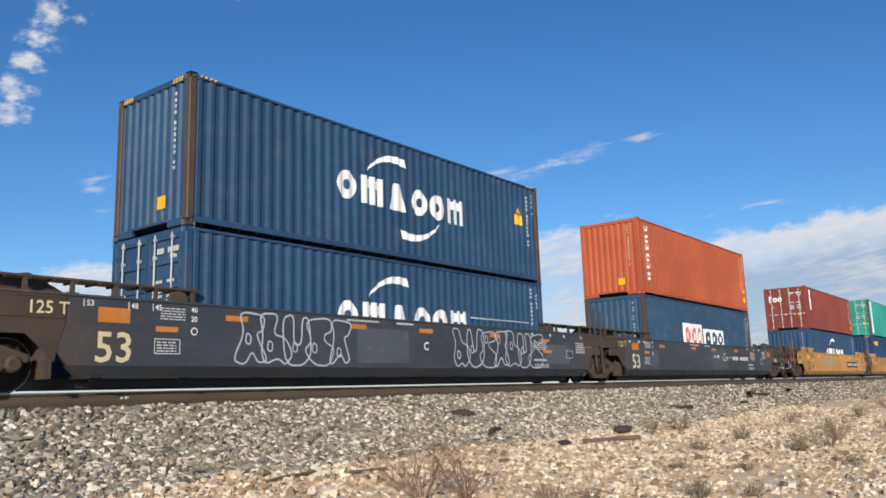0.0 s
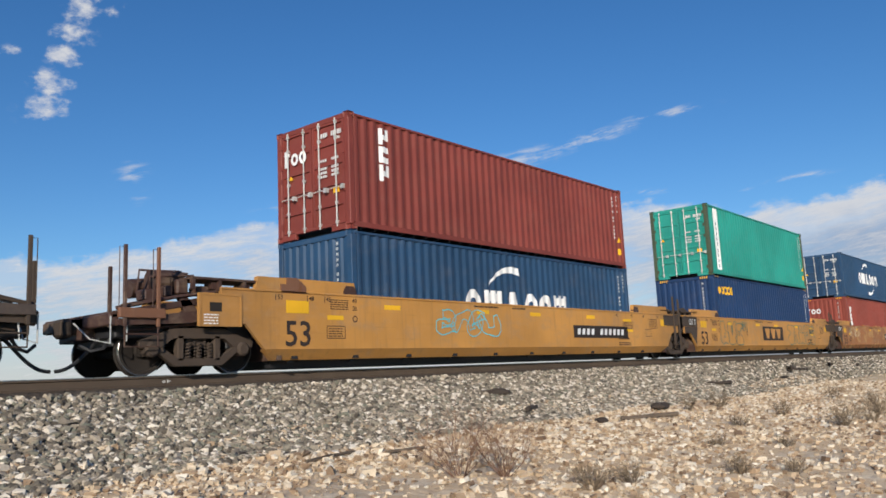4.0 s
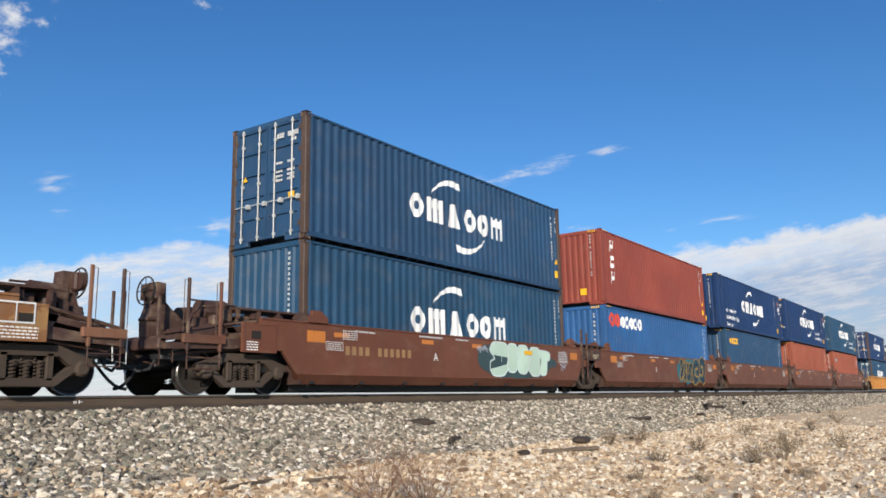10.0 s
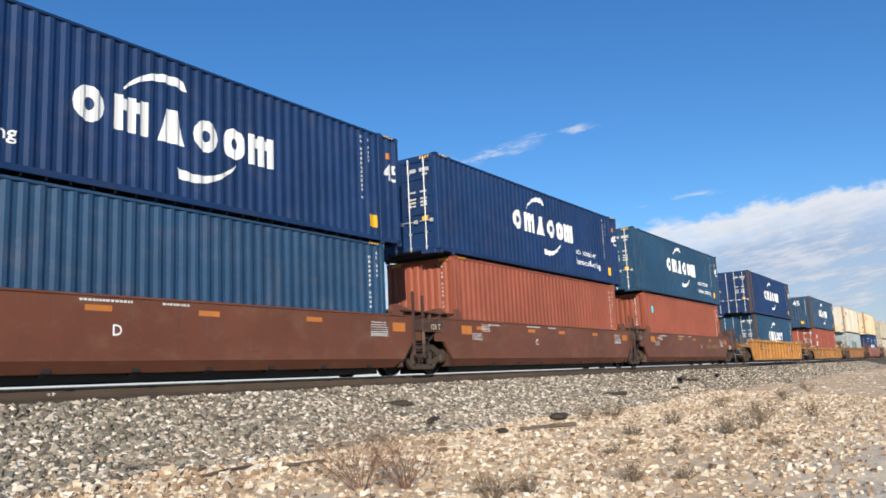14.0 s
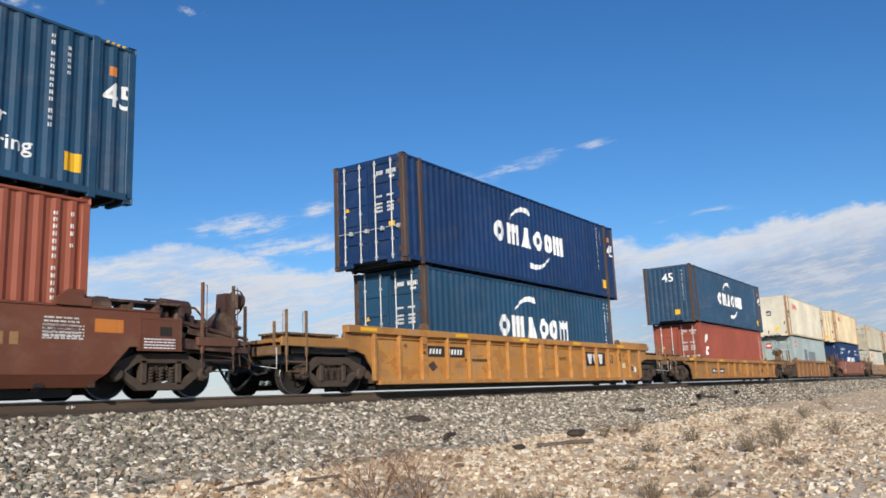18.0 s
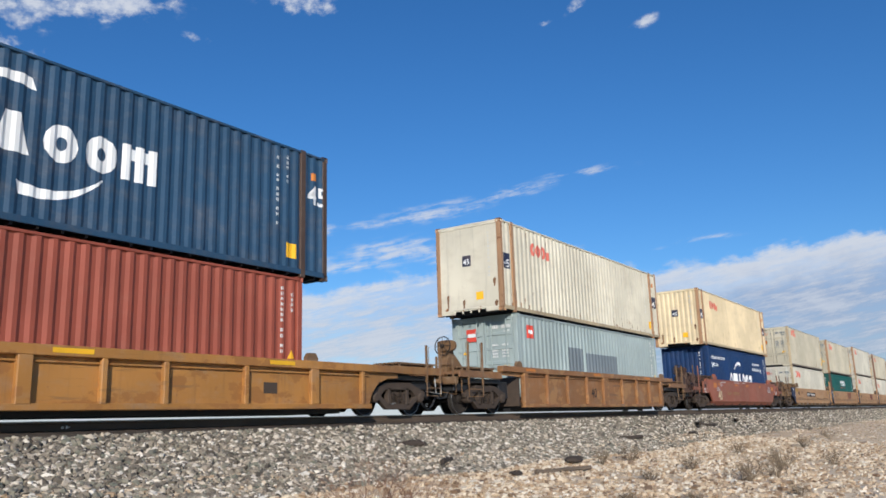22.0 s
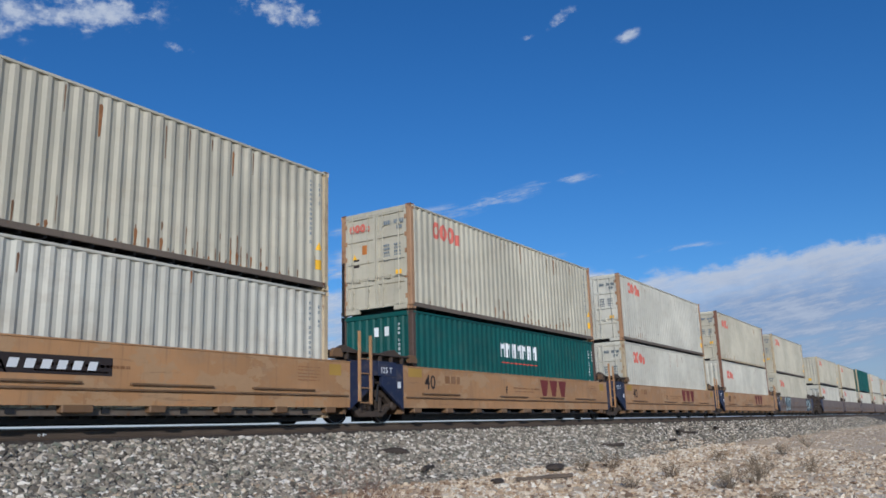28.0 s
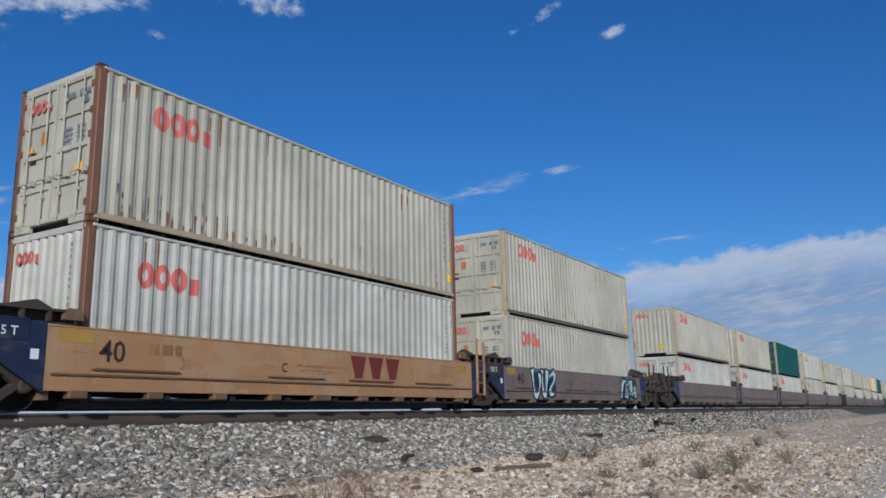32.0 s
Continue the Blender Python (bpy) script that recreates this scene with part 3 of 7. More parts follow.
def rust_runs(root, L, h, seed, n):
    """Rust that has run down the wall: dark thin lines and, where a rail rots, bright blotches."""
    r = random.Random(seed)
    last = int((L - 0.6) / PITCH)
    near = [r.randint(3, last - 4), r.randint(3, last - 4)]
    for name, count, ink in (("rust_streak", n, "rust_run"), ("rust_stain", n // 2, "rust_bright")):
        bm = bmesh.new()
        for k in range(count):
            i = min(last, max(1, int(r.gauss(near[k % 2], 3.5)))) if k % 3 else r.randint(1, last)
            x = 0.2 + i * PITCH + 0.175
            low = r.random() < 0.92
            bright = ink == "rust_bright"
            z1 = 0.22 + (0.34 if bright else 0.62) * r.random() ** 1.7 if low else h - r.uniform(0.06, 0.3)
            z0 = max(0.17, z1 - r.uniform(0.1, 0.5)) if low else z1 - r.uniform(0.15, 0.7)
            w = r.uniform(0.026, 0.05) if bright else r.uniform(0.008, 0.028)
            if k % 4 == 0:
                x, y = x - 0.139, 0.012 - 0.00012 * k
            else:
                y = 0.014 + DEEP - 0.002 - 0.00012 * k - (0.004 if bright else 0.0)
            bm.faces.new([bm.verts.new((x + a, y, b)) for a, b in ((-w * 0.5, z0), (w * 0.4, z0 + 0.03), (w, z1 - 0.06), (w * 0.3, z1), (-w * 0.8, z1 - 0.03))])
        tagged(part(name, bm, M[ink], root, "rust run down the wall"), kind="stuff")


def height_marks(root, L, h):
    """Yellow and black stripes at the upper corners of a tall box."""
    for a in (0.2, L - 0.62):
        stick(root, "height_stripe", flat(stripes(a, a + 0.42, h - 0.065, h - 0.02, 4)), M["mark_yellow"], "yellow hazard stripes", False)
    for a in (0.2, W - 0.55):
        stick_end(root, "height_stripe", flat(stripes(a, a + 0.35, h - 0.12, h - 0.03, 4)), M["mark_yellow"], "yellow hazard stripes", x=0.0)


def pillars(x0, x1, z0, z1, n, w):
    step = (x1 - x0 - w) / (n - 1)
    za, zb = z1 - (z1 - z0) * 0.42, z1 - (z1 - z0) * 0.1
    out = [rect(x0 + i * step, x0 + i * step + w, a, b) for i in range(n) for a, b in ((z0, za), (za, zb), (zb, z1))]
    return out + [rect(x0 + i * step + w, x0 + (i + 1) * step, za, zb) for i in range(n - 1)]


def swoosh_logo(x, z, s=1.0):
    """A shipping line's mark as plain shapes: two groups of three heavy forms and two swooshes."""
    u = 0.66 * s
    forms = []
    for k, (dx, kind) in enumerate(((0.0, "oval"), (0.78, "post"), (1.66, "wedge"), (2.52, "oval"), (3.24, "oval"), (3.94, "post"))):
        a, out = x + dx * s, []
        if kind == "oval":
            out += ringlike(a, a + 0.6 * s, z, z + u, 0.21 * s)
        elif kind == "post":
            out += pillars(a, a + 0.70 * s, z, z + u, 3, 0.17 * s)
        else:
            out.append([(a + 0.04 * s, z), (a + 0.64 * s, z), (a + 0.46 * s, z + u), (a + 0.22 * s, z + u)])
        forms.append(flat(out))
    forms.append(flat(arc_stroke(x + 0.95 * s, z + 0.78 * s, x + 2.3 * s, z + 1.2 * s, 0.2 * s, 0.04 * s, 0.22 * s)))
    forms.append(flat(arc_stroke(x + 3.6 * s, z - 0.12 * s, x + 2.15 * s, z - 0.54 * s, 0.2 * s, 0.04 * s, 0.22 * s)))
    return forms


def red_logo(x, z, s=1.0):
    """Four chunky round forms in a row, the second with a pale blossom in it."""
    out = [flat(ringlike(x + 0.38 * k * s, x + (0.38 * k + 0.37) * s, z, z + 0.5 * s, 0.13 * s)) for k in range(3)]
    out.append(flat([rect(x + 1.2 * s, x + 1.42 * s, z, z + 0.32 * s)]))
    return out


def round_word(x, z, n, s, gap=1.1, thick=0.3):
    """A word mark as a row of plain round forms, each a mesh."""
    return [flat(ringlike(x + i * s * gap, x + i * s * gap + s, z, z + s * 1.15, s * thick, 0.0)) for i in range(n)]


def upright_word(x, z, n, s, step, slant=0.0):
    """A word mark that runs down a wall: n plain blocks, each with a notch, each a mesh."""
    out = []
    for i in range(n):
        b, t, k = z - i * step, s * 1.25, 0.34 * s
        side = slant / t
        forms = [(0, s, 0, 0.36 * t), (0, k, 0.36 * t, 0.64 * t), (0, s, 0.64 * t, t)] if i % 2 else [(0, k, 0, t), (k, s, 0.3 * t, 0.62 * t), (s - k, s, 0.62 * t, t)]
        out.append(flat([[(x + p + side * c, b + c), (x + q + side * c, b + c), (x + q + side * d, b + d), (x + p + side * d, b + d)] for p, q, c, d in forms]))
    return out


def bubble(cx, cz, a, b, r):
    """A plump closed outline, such as a patch of paint has."""
    k1, k2, p1, p2, lean = r.randint(2, 3), r.randint(3, 5), r.uniform(0, 6), r.uniform(0, 6), r.uniform(-0.1, 0.25)
    pts = []
    for j in range(31):
        t = math.tau * j / 30
        m = 1 + 0.13 * math.sin(k1 * t + p1) + 0.09 * math.sin(k2 * t + p2)
        c, d = math.cos(t), math.sin(t)
        u, v = a * m * math.copysign(abs(c) ** 0.7, c), b * m * math.copysign(abs(d) ** 0.7, d)
        pts.append((cx + u + lean * v, cz + v))
    return pts


STROKES = (((0, 0), (0.1, 1), (0.6, 0.05), (0.85, 1)), ((0.9, 0.85), (0.3, 1), (0.1, 0.65), (0.8, 0.4), (0.7, 0.05), (0, 0.1)), ((0, 0), (0.1, 0.9), (0.5, 1), (0.85, 0.8), (0.9, 0)),
           ((0, 1), (0.05, 0.2), (0.45, 0), (0.85, 0.2), (0.9, 1)), ((0.85, 0.8), (0.4, 1), (0.05, 0.6), (0.2, 0.08), (0.75, 0.05), (0.85, 0.45), (0.5, 0.45)), ((0.1, 1), (0, 0.05), (0.4, 0.5), (0.9, 0.95), (0.5, 0.5), (0.95, 0)))


def smoothed(pts, rounds=2):
    for _ in range(rounds):
        out = [pts[0]]
        for (a, b), (c, d) in zip(pts, pts[1:]):
            out += [(0.75 * a + 0.25 * c, 0.75 * b + 0.25 * d), (0.25 * a + 0.75 * c, 0.25 * b + 0.75 * d)]
        pts = out + [pts[-1]]
    return pts


def fat_stroke(x, z, w, h, thick, r):
    """A thick crooked spray-can stroke in a box: its left and its right edge."""
    lean, flip, turn = r.uniform(-0.1, 0.3) * w, r.random() < 0.5, r.random() < 0.5
    bend = [(1 - u if flip else u, 1 - v if turn else v) for u, v in r.choice(STROKES)]
    pts = smoothed([(x + w * (u + r.uniform(-0.2, 0.2)) + lean * v, z + h * min(1.0, max(0.0, v + r.uniform(-0.14, 0.14)))) for u, v in bend])
    left, right = [], []
    for i, (px, pz) in enumerate(pts):
        a, b = pts[max(i - 1, 0)], pts[min(i + 1, len(pts) - 1)]
        dx, dz = b[0] - a[0], b[1] - a[1]
        k = math.hypot(dx, dz) or 1.0
        t = thick * (0.5 + 0.14 * math.sin(i * 0.7 + x))
        left.append((px - dz / k * t, pz + dx / k * t))
        right.append((px + dz / k * t, pz - dx / k * t))
    return left, right


def layered(bm, quads, y):
    """Adds quads in a row that share their ends, each a hair prouder than the one before it."""
    for i, (a, b, c, d) in enumerate(quads):
        bm.faces.new([bm.verts.new((p[0], y - 0.00004 * (i + k), p[1])) for p, k in ((a, 0), (b, 1), (c, 1), (d, 0))])


FORMS = (((0, 1), (0.5, 1), (0.46, 0.62), (0.9, 0.55), (1, 0.2), (0.75, 0), (0.5, 0.12), (0.2, 0), (0, 0.25), (0.14, 0.6)), ((0.05, 0.98), (0.38, 1), (0.44, 0.42), (0.58, 0.42), (0.6, 1), (0.98, 0.95), (0.95, 0.2), (0.72, 0), (0.28, 0), (0, 0.25)),
         ((0, 0.92), (0.9, 1), (1, 0.72), (0.6, 0.68), (0.62, 0.5), (0.96, 0.35), (0.85, 0), (0.2, 0), (0, 0.3), (0.28, 0.5)), ((0.1, 1), (0.9, 0.98), (0.85, 0.66), (0.7, 0.62), (0.95, 0.1), (0.6, 0.02), (0.5, 0.3), (0.3, 0), (0, 0.08), (0.3, 0.6)))


def closed(pts, rounds=2):
    """Rounds the corners of a closed outline."""
    for _ in range(rounds):
        out = []
        for (a, b), (c, d) in zip(pts, pts[1:] + pts[:1]):
            out += [(0.8 * a + 0.2 * c, 0.8 * b + 0.2 * d), (0.2 * a + 0.8 * c, 0.2 * b + 0.8 * d)]
        pts = out
    return pts


def throw_up(root, x, z, width, height, seed, n, w, ink, label=""):
    """Outlined spray-can forms side by side, square at the top and round below, each with a small inner loop."""
    r = random.Random(seed)
    step = width / n
    for i in range(n):
        shape = FORMS[(i + seed) % len(FORMS)]
        flip = r.random() < 0.3
        ring = closed([(x + step * (i + 1.36 * (1 - u if flip else u) + r.uniform(-0.14, 0.14)), z + height * (v * r.uniform(0.94, 1.0) + r.uniform(0, 0.04))) for u, v in shape])
        cx, cz = x + step * (i + r.uniform(0.4, 0.6)), z + height * r.uniform(0.25, 0.75)
        hole = closed([(cx + step * a, cz + height * b) for a, b in ((-0.1, -0.08), (0.1, -0.1), (0.13, 0.06), (-0.06, 0.12))])
        for k, line in enumerate((ring, hole)):
            bm = bmesh.new()
            layered(bm, ribbon(line + line[:1], w * (1.0 if k == 0 else 0.8)), 0.0)
            bmesh.ops.remove_doubles(bm, verts=bm.verts[:], dist=0.00002)
            mark(root, "graffiti_stroke", bm, ink, label, -1.353 - 0.003 * (2 * i + k))


def bubble_piece(root, x, z, width, height, label):
    """Five fat pale forms with paler rims on a cloud of dark teal."""
    r = random.Random(8)
    cloud = bmesh.new()
    edge = closed([(x - 0.62, z + 0.5 * height), (x - 0.5, z + 0.86 * height), (x + 0.3 * width, z + 0.985 * height), (x + 0.8 * width, z + 0.9 * height), (x + width + 0.05, z + 0.66 * height), (x + width + 0.5, z + 0.5 * height), (x + width + 0.46, z + 0.34 * height),
                   (x + width + 0.02, z + 0.36 * height), (x + width - 0.3, z + 0.02), (x + 0.5 * width, z - 0.05), (x + 0.2, z - 0.03), (x - 0.1, z + 0.1), (x - 0.5, z + 0.22)], 3)
    edge = [(a + r.uniform(-0.03, 0.03), b + r.uniform(-0.02, 0.02)) for a, b in edge]
    mid = (x + width / 2, z + height * 0.5)
    layered(cloud, [[edge[j], edge[(j + 1) % len(edge)], mid, (mid[0] - 1e-4, mid[1])] for j in range(len(edge))], 0.0)
    mark(root, "graffiti", cloud, "mark_halo", "dark teal spray cloud", -1.3525)
    bodies = ((0.00, 0.30, 0.00, 1.00, ((0.05, 0.82), (0.2, 1), (0.9, 0.98), (1, 0.7), (0.93, 0.5), (1, 0.25), (0.7, 0), (0.2, 0), (0.04, 0.15), (0.03, 0.42), (0.3, 0.5), (0.02, 0.72))),
              (0.265, 0.44, 0.12, 0.97, ((0.1, 0.9), (0.3, 1), (0.8, 1), (1, 0.8), (0.9, 0.5), (1, 0.2), (0.7, 0), (0.2, 0), (0, 0.2), (0.14, 0.55))),
              (0.42, 0.63, 0.09, 0.95, ((0.05, 0.9), (0.25, 1), (0.8, 1), (1, 0.75), (0.95, 0.2), (0.7, 0), (0.2, 0), (0, 0.2), (0.1, 0.5))),
              (0.60, 0.84, 0.03, 0.92, ((0.1, 0.85), (0.3, 1), (0.8, 0.98), (0.95, 0.75), (0.85, 0.6), (1, 0.35), (0.85, 0), (0.25, 0), (0, 0.25), (0.15, 0.55))),
              (0.78, 1.00, 0.05, 0.87, ((0, 0.98), (1, 0.92), (0.95, 0.6), (0.72, 0.6), (0.66, 0.04), (0.2, 0), (0.14, 0.2), (0.3, 0.62), (0.06, 0.72))))
    for i, (u0, u1, v0, v1, shape) in enumerate(bodies):
        ring = closed([(x + width * (u0 + (u1 - u0) * a), z + height * (v0 + (v1 - v0) * b)) for a, b in shape])
        body, rim, shine = bmesh.new(), bmesh.new(), bmesh.new()
        f = body.faces.new([body.verts.new((a, 0, b)) for a, b in ring])
        bmesh.ops.triangulate(body, faces=[f])
        layered(rim, ribbon(ring + ring[:1], 0.045), 0.0)
        px, pz = x + width * (u0 + (u1 - u0) * 0.6), z + height * 0.42
        layered(shine, ribbon([(px, pz), (px + 0.03, pz + 0.1), (px + 0.02, pz + 0.2)], 0.022), 0.0)
        form = mark(root, "graffiti", body, "mark_mint", label, -1.356 - 0.006 * i)
        for bm in (rim, shine):
            mark(root, "graffiti", bm, "mark_pale", "", -1.359 - 0.006 * i)
    for k in range(9):
        bm = bmesh.new()
        a, b = x + width + 0.45 + 0.5 * r.random(), z + height * r.uniform(0.15, 0.8)
        layered(bm, ribbon(smoothed([(a, b), (a + r.uniform(-0.1, 0.2), b + 0.12), (a + r.uniform(0.1, 0.3), b - 0.05), (a + r.uniform(0.2, 0.4), b + 0.1)]), 0.014), 0.0)
        mark(root, "graffiti_stroke", bm, "mark_ghost", "thin white spray-can scribble", -1.3535 - 0.0012 * k)
    for k in range(6):
        bm = bmesh.new()
        a, b = x - 0.62 + 0.09 * k, z + height * 0.72
        layered(bm, ribbon(smoothed([(a, b), (a + 0.04, b + r.uniform(0.1, 0.2)), (a + 0.09, b - r.uniform(0.0, 0.12))]), 0.022), 0.0)
        mark(root, "graffiti_stroke", bm, "mark_ghost", "thin white spray-can scribble", -1.3565 - 0.0012 * k)


def scrawl(root, x, z, width, height, seed, n, w, loops, ink, label=""):
    """Spray-can outlines that spell nothing: crooked fat strokes side by side, each drawn in outline."""
    r = random.Random(seed)
    step = width / n
    k = 0
    for i in range(n):
        for q in range(loops):
            h = height * (r.uniform(0.82, 1.0) if q == 0 else r.uniform(0.3, 0.6))
            left, right = fat_stroke(x + i * step, z + (height - h) * r.random(), step * (1.15 if q == 0 else 0.7), h, step * (0.42 if q == 0 else 0.2), r)
            bm = bmesh.new()
            layered(bm, ribbon(left + right[::-1] + [left[0]], w * r.uniform(0.7, 1.05)), 0.0)
            bmesh.ops.remove_doubles(bm, verts=bm.verts[:], dist=0.00002)
            mark(root, "graffiti_stroke", bm, ink, label, -1.353 - 0.003 * k)
            k += 1


def spray_piece(x, z, width, height, seed, n, fill, line, hole, w):
    """A filled spray-can word of fat strokes; gives (mesh, material, offset) for each layer."""
    r = random.Random(seed)
    step = width / n
    out = []
    blot = bmesh.new()
    for i in range(n):
        ring = bubble(x + (i + 0.5) * step, z + height * 0.5, step * 0.62, height * 0.50, r)
        layered(blot, [[ring[j], ring[j + 1], (x + (i + 0.5) * step, z + height * 0.5), (x + (i + 0.5) * step - 1e-4, z + height * 0.5)] for j in range(30)], -0.0015 * i)
    bmesh.ops.remove_doubles(blot, verts=blot.verts[:], dist=0.0002)
    out.append((blot, hole, 0.0))
    for i in range(n):
        left, right = fat_stroke(x + i * step, z + height * r.uniform(0, 0.06), step * 0.95, height * r.uniform(0.88, 0.98), step * 0.42, r)
        body, edge, shine = bmesh.new(), bmesh.new(), bmesh.new()
        layered(body, [[right[j], right[j + 1], left[j + 1], left[j]] for j in range(len(left) - 1)], 0.0)
        layered(edge, ribbon(left + right[::-1] + [left[0]], w), 0.0)
        mid = [((a[0] * 0.7 + b[0] * 0.3), (a[1] * 0.7 + b[1] * 0.3)) for a, b in zip(left, right)]
        layered(shine, ribbon(mid[2:-2], w * 0.5), 0.0)
        for b in (body, edge, shine):
            bmesh.ops.remove_doubles(b, verts=b.verts[:], dist=0.00002)
        out += [(body, fill, -0.008 - 0.0042 * i), (edge, line, -0.0115 - 0.0042 * i), (shine, hole, -0.0108 - 0.0042 * i)]
    return out


# ---- ground ----
YC = 13.34  # middle of the track


def relief(x, y):
    """Height of the ground; the rail's top is at 0. Works on arrays."""
    x, y = np.asarray(x, float), np.asarray(y, float)
    d = np.abs(y - YC)
    toe = 4.2 + 0.25 * np.sin(x * 0.31 + 1.0) + 0.15 * np.sin(x * 0.9)
    z = np.interp(d, [0, 1.10, 1.20, 1.65, 4.2, 7.0, 10.5, 14.0, 30, 200, 4000], [-0.186, -0.19, -0.245, -0.40, -1.14, -1.33, -1.60, -1.74, -1.85, -2.2, -9.0])
    z = z + 0.03 * (toe - 4.2) * np.exp(-((d - 4.2) / 1.0) ** 2)
    soft = np.clip((d - 3.0) / 2.5, 0, 1) * np.clip((400 - d) / 200, 0, 1)
    z = z + soft * (0.035 * np.sin(x * 1.3 + y * 0.7) * np.sin(y * 1.7 + 0.4) + 0.05 * np.sin(x * 0.23 + 2.0) * np.sin(y * 0.45 + 1.0) + 0.018 * np.sin(x * 3.9 - y * 2.2) + 0.012 * np.sin(x * 6.1 + y * 5.3))
    z = z + 0.012 * np.clip(d - 1.2, 0, 1) * np.sin(x * 2.7 + 1.3 * np.sin(y * 3.1)) * np.sin(y * 4.2 + x)
    # a low bank of dug earth beside the far end of the dirt road
    z = z + 0.55 * np.exp(-((x - 62) / 9.0) ** 2 - ((y - 3.2) / 1.6) ** 2)
    return z


def ground_material():
    n = Nodes("gravelly_sand")
    co = n.add("TexCoord").outputs["Object"]
    sep = n.add("SeparateXYZ", (0, co))
    big = n.noise(co, 0.35, 4)
    mid = n.noise(co, 2.5, 6, 0.6)
    fine = n.noise(co, 22.0, 6, 0.7)
    vor = n.add("TexVoronoi", ("Vector", co), ("Scale", 11.0))
    sand = n.mix(big, (0.60, 0.42, 0.245), (0.72, 0.54, 0.345))
    sand = n.mix(n.ramp(mid, 0.45, 0.7), sand, (0.76, 0.63, 0.46))
    sand = n.mix(n.math("MULTIPLY", n.ramp(fine, 0.45, 0.8), 0.35), sand, (0.38, 0.27, 0.18))
    grey = n.mix(vor.outputs["Color"], (0.040, 0.034, 0.028), (0.15, 0.125, 0.10))
    d = n.math("ABSOLUTE", n.math("SUBTRACT", sep.outputs[1], YC))
    edge = n.math("ADD", d, n.math("MULTIPLY", n.math("SUBTRACT", mid, 0.5), 1.6))
    sand = n.mix(n.ramp(edge, 10.2, 12.6), sand, n.mix(mid, (0.74, 0.60, 0.42), (0.84, 0.72, 0.54)))
    c = n.mix(n.ramp(edge, 3.6, 5.0), grey, sand)
    # darker brown strip along the track, ragged at its edges
    track_bed = n.mix(fine, (0.030, 0.022, 0.016), (0.09, 0.066, 0.048))
    c = n.mix(n.ramp(n.math("ADD", d, n.math("MULTIPLY", n.math("SUBTRACT", mid, 0.5), 0.3)), 1.08, 1.34), track_bed, c)
    h = n.math("ADD", n.math("MULTIPLY", fine, 0.5), n.math("ADD", mid, vor.outputs["Distance"]))
    return n.done(c, 0.95, h, 0.5, 0.035)


def ground():
    xs = np.concatenate([[-3500, -1500, -600, -250, -100, -50, -25], np.arange(-12, 40, 0.3), np.arange(40, 90, 0.8), [95, 105, 120, 140, 170, 220, 300, 450, 700, 1200, 2200, 3500]])
    ys = np.concatenate([[-3500, -1500, -600, -250, -100, -50, -25, -12, -6], np.arange(-3, 11.9, 0.25), [11.9, 11.97, 12.05, 12.14, 12.19, 12.24, 12.3, 13.34, 14.5, 15, 16, 17, 18, 20, 24, 30, 45, 80, 150, 300, 700, 1500, 3500]])
    X, Y = np.meshgrid(xs, ys)
    co = np.stack([X.ravel(), Y.ravel(), relief(X.ravel(), Y.ravel())], 1)
    nx = len(xs)
    i = (np.arange(len(ys) - 1)[:, None] * nx + np.arange(nx - 1)[None]).ravel()
    quads = np.stack([i, i + 1, i + nx + 1, i + nx], 1)
    me = bpy.data.meshes.new("ground")
    me.from_pydata(co.tolist(), [], quads.tolist())
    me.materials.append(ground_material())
    for p in me.polygons:
        p.use_smooth = True
    return tagged(new("ground", me), "pale gravelly desert sand with a sloping ballast bank", "ground", kind="structure")


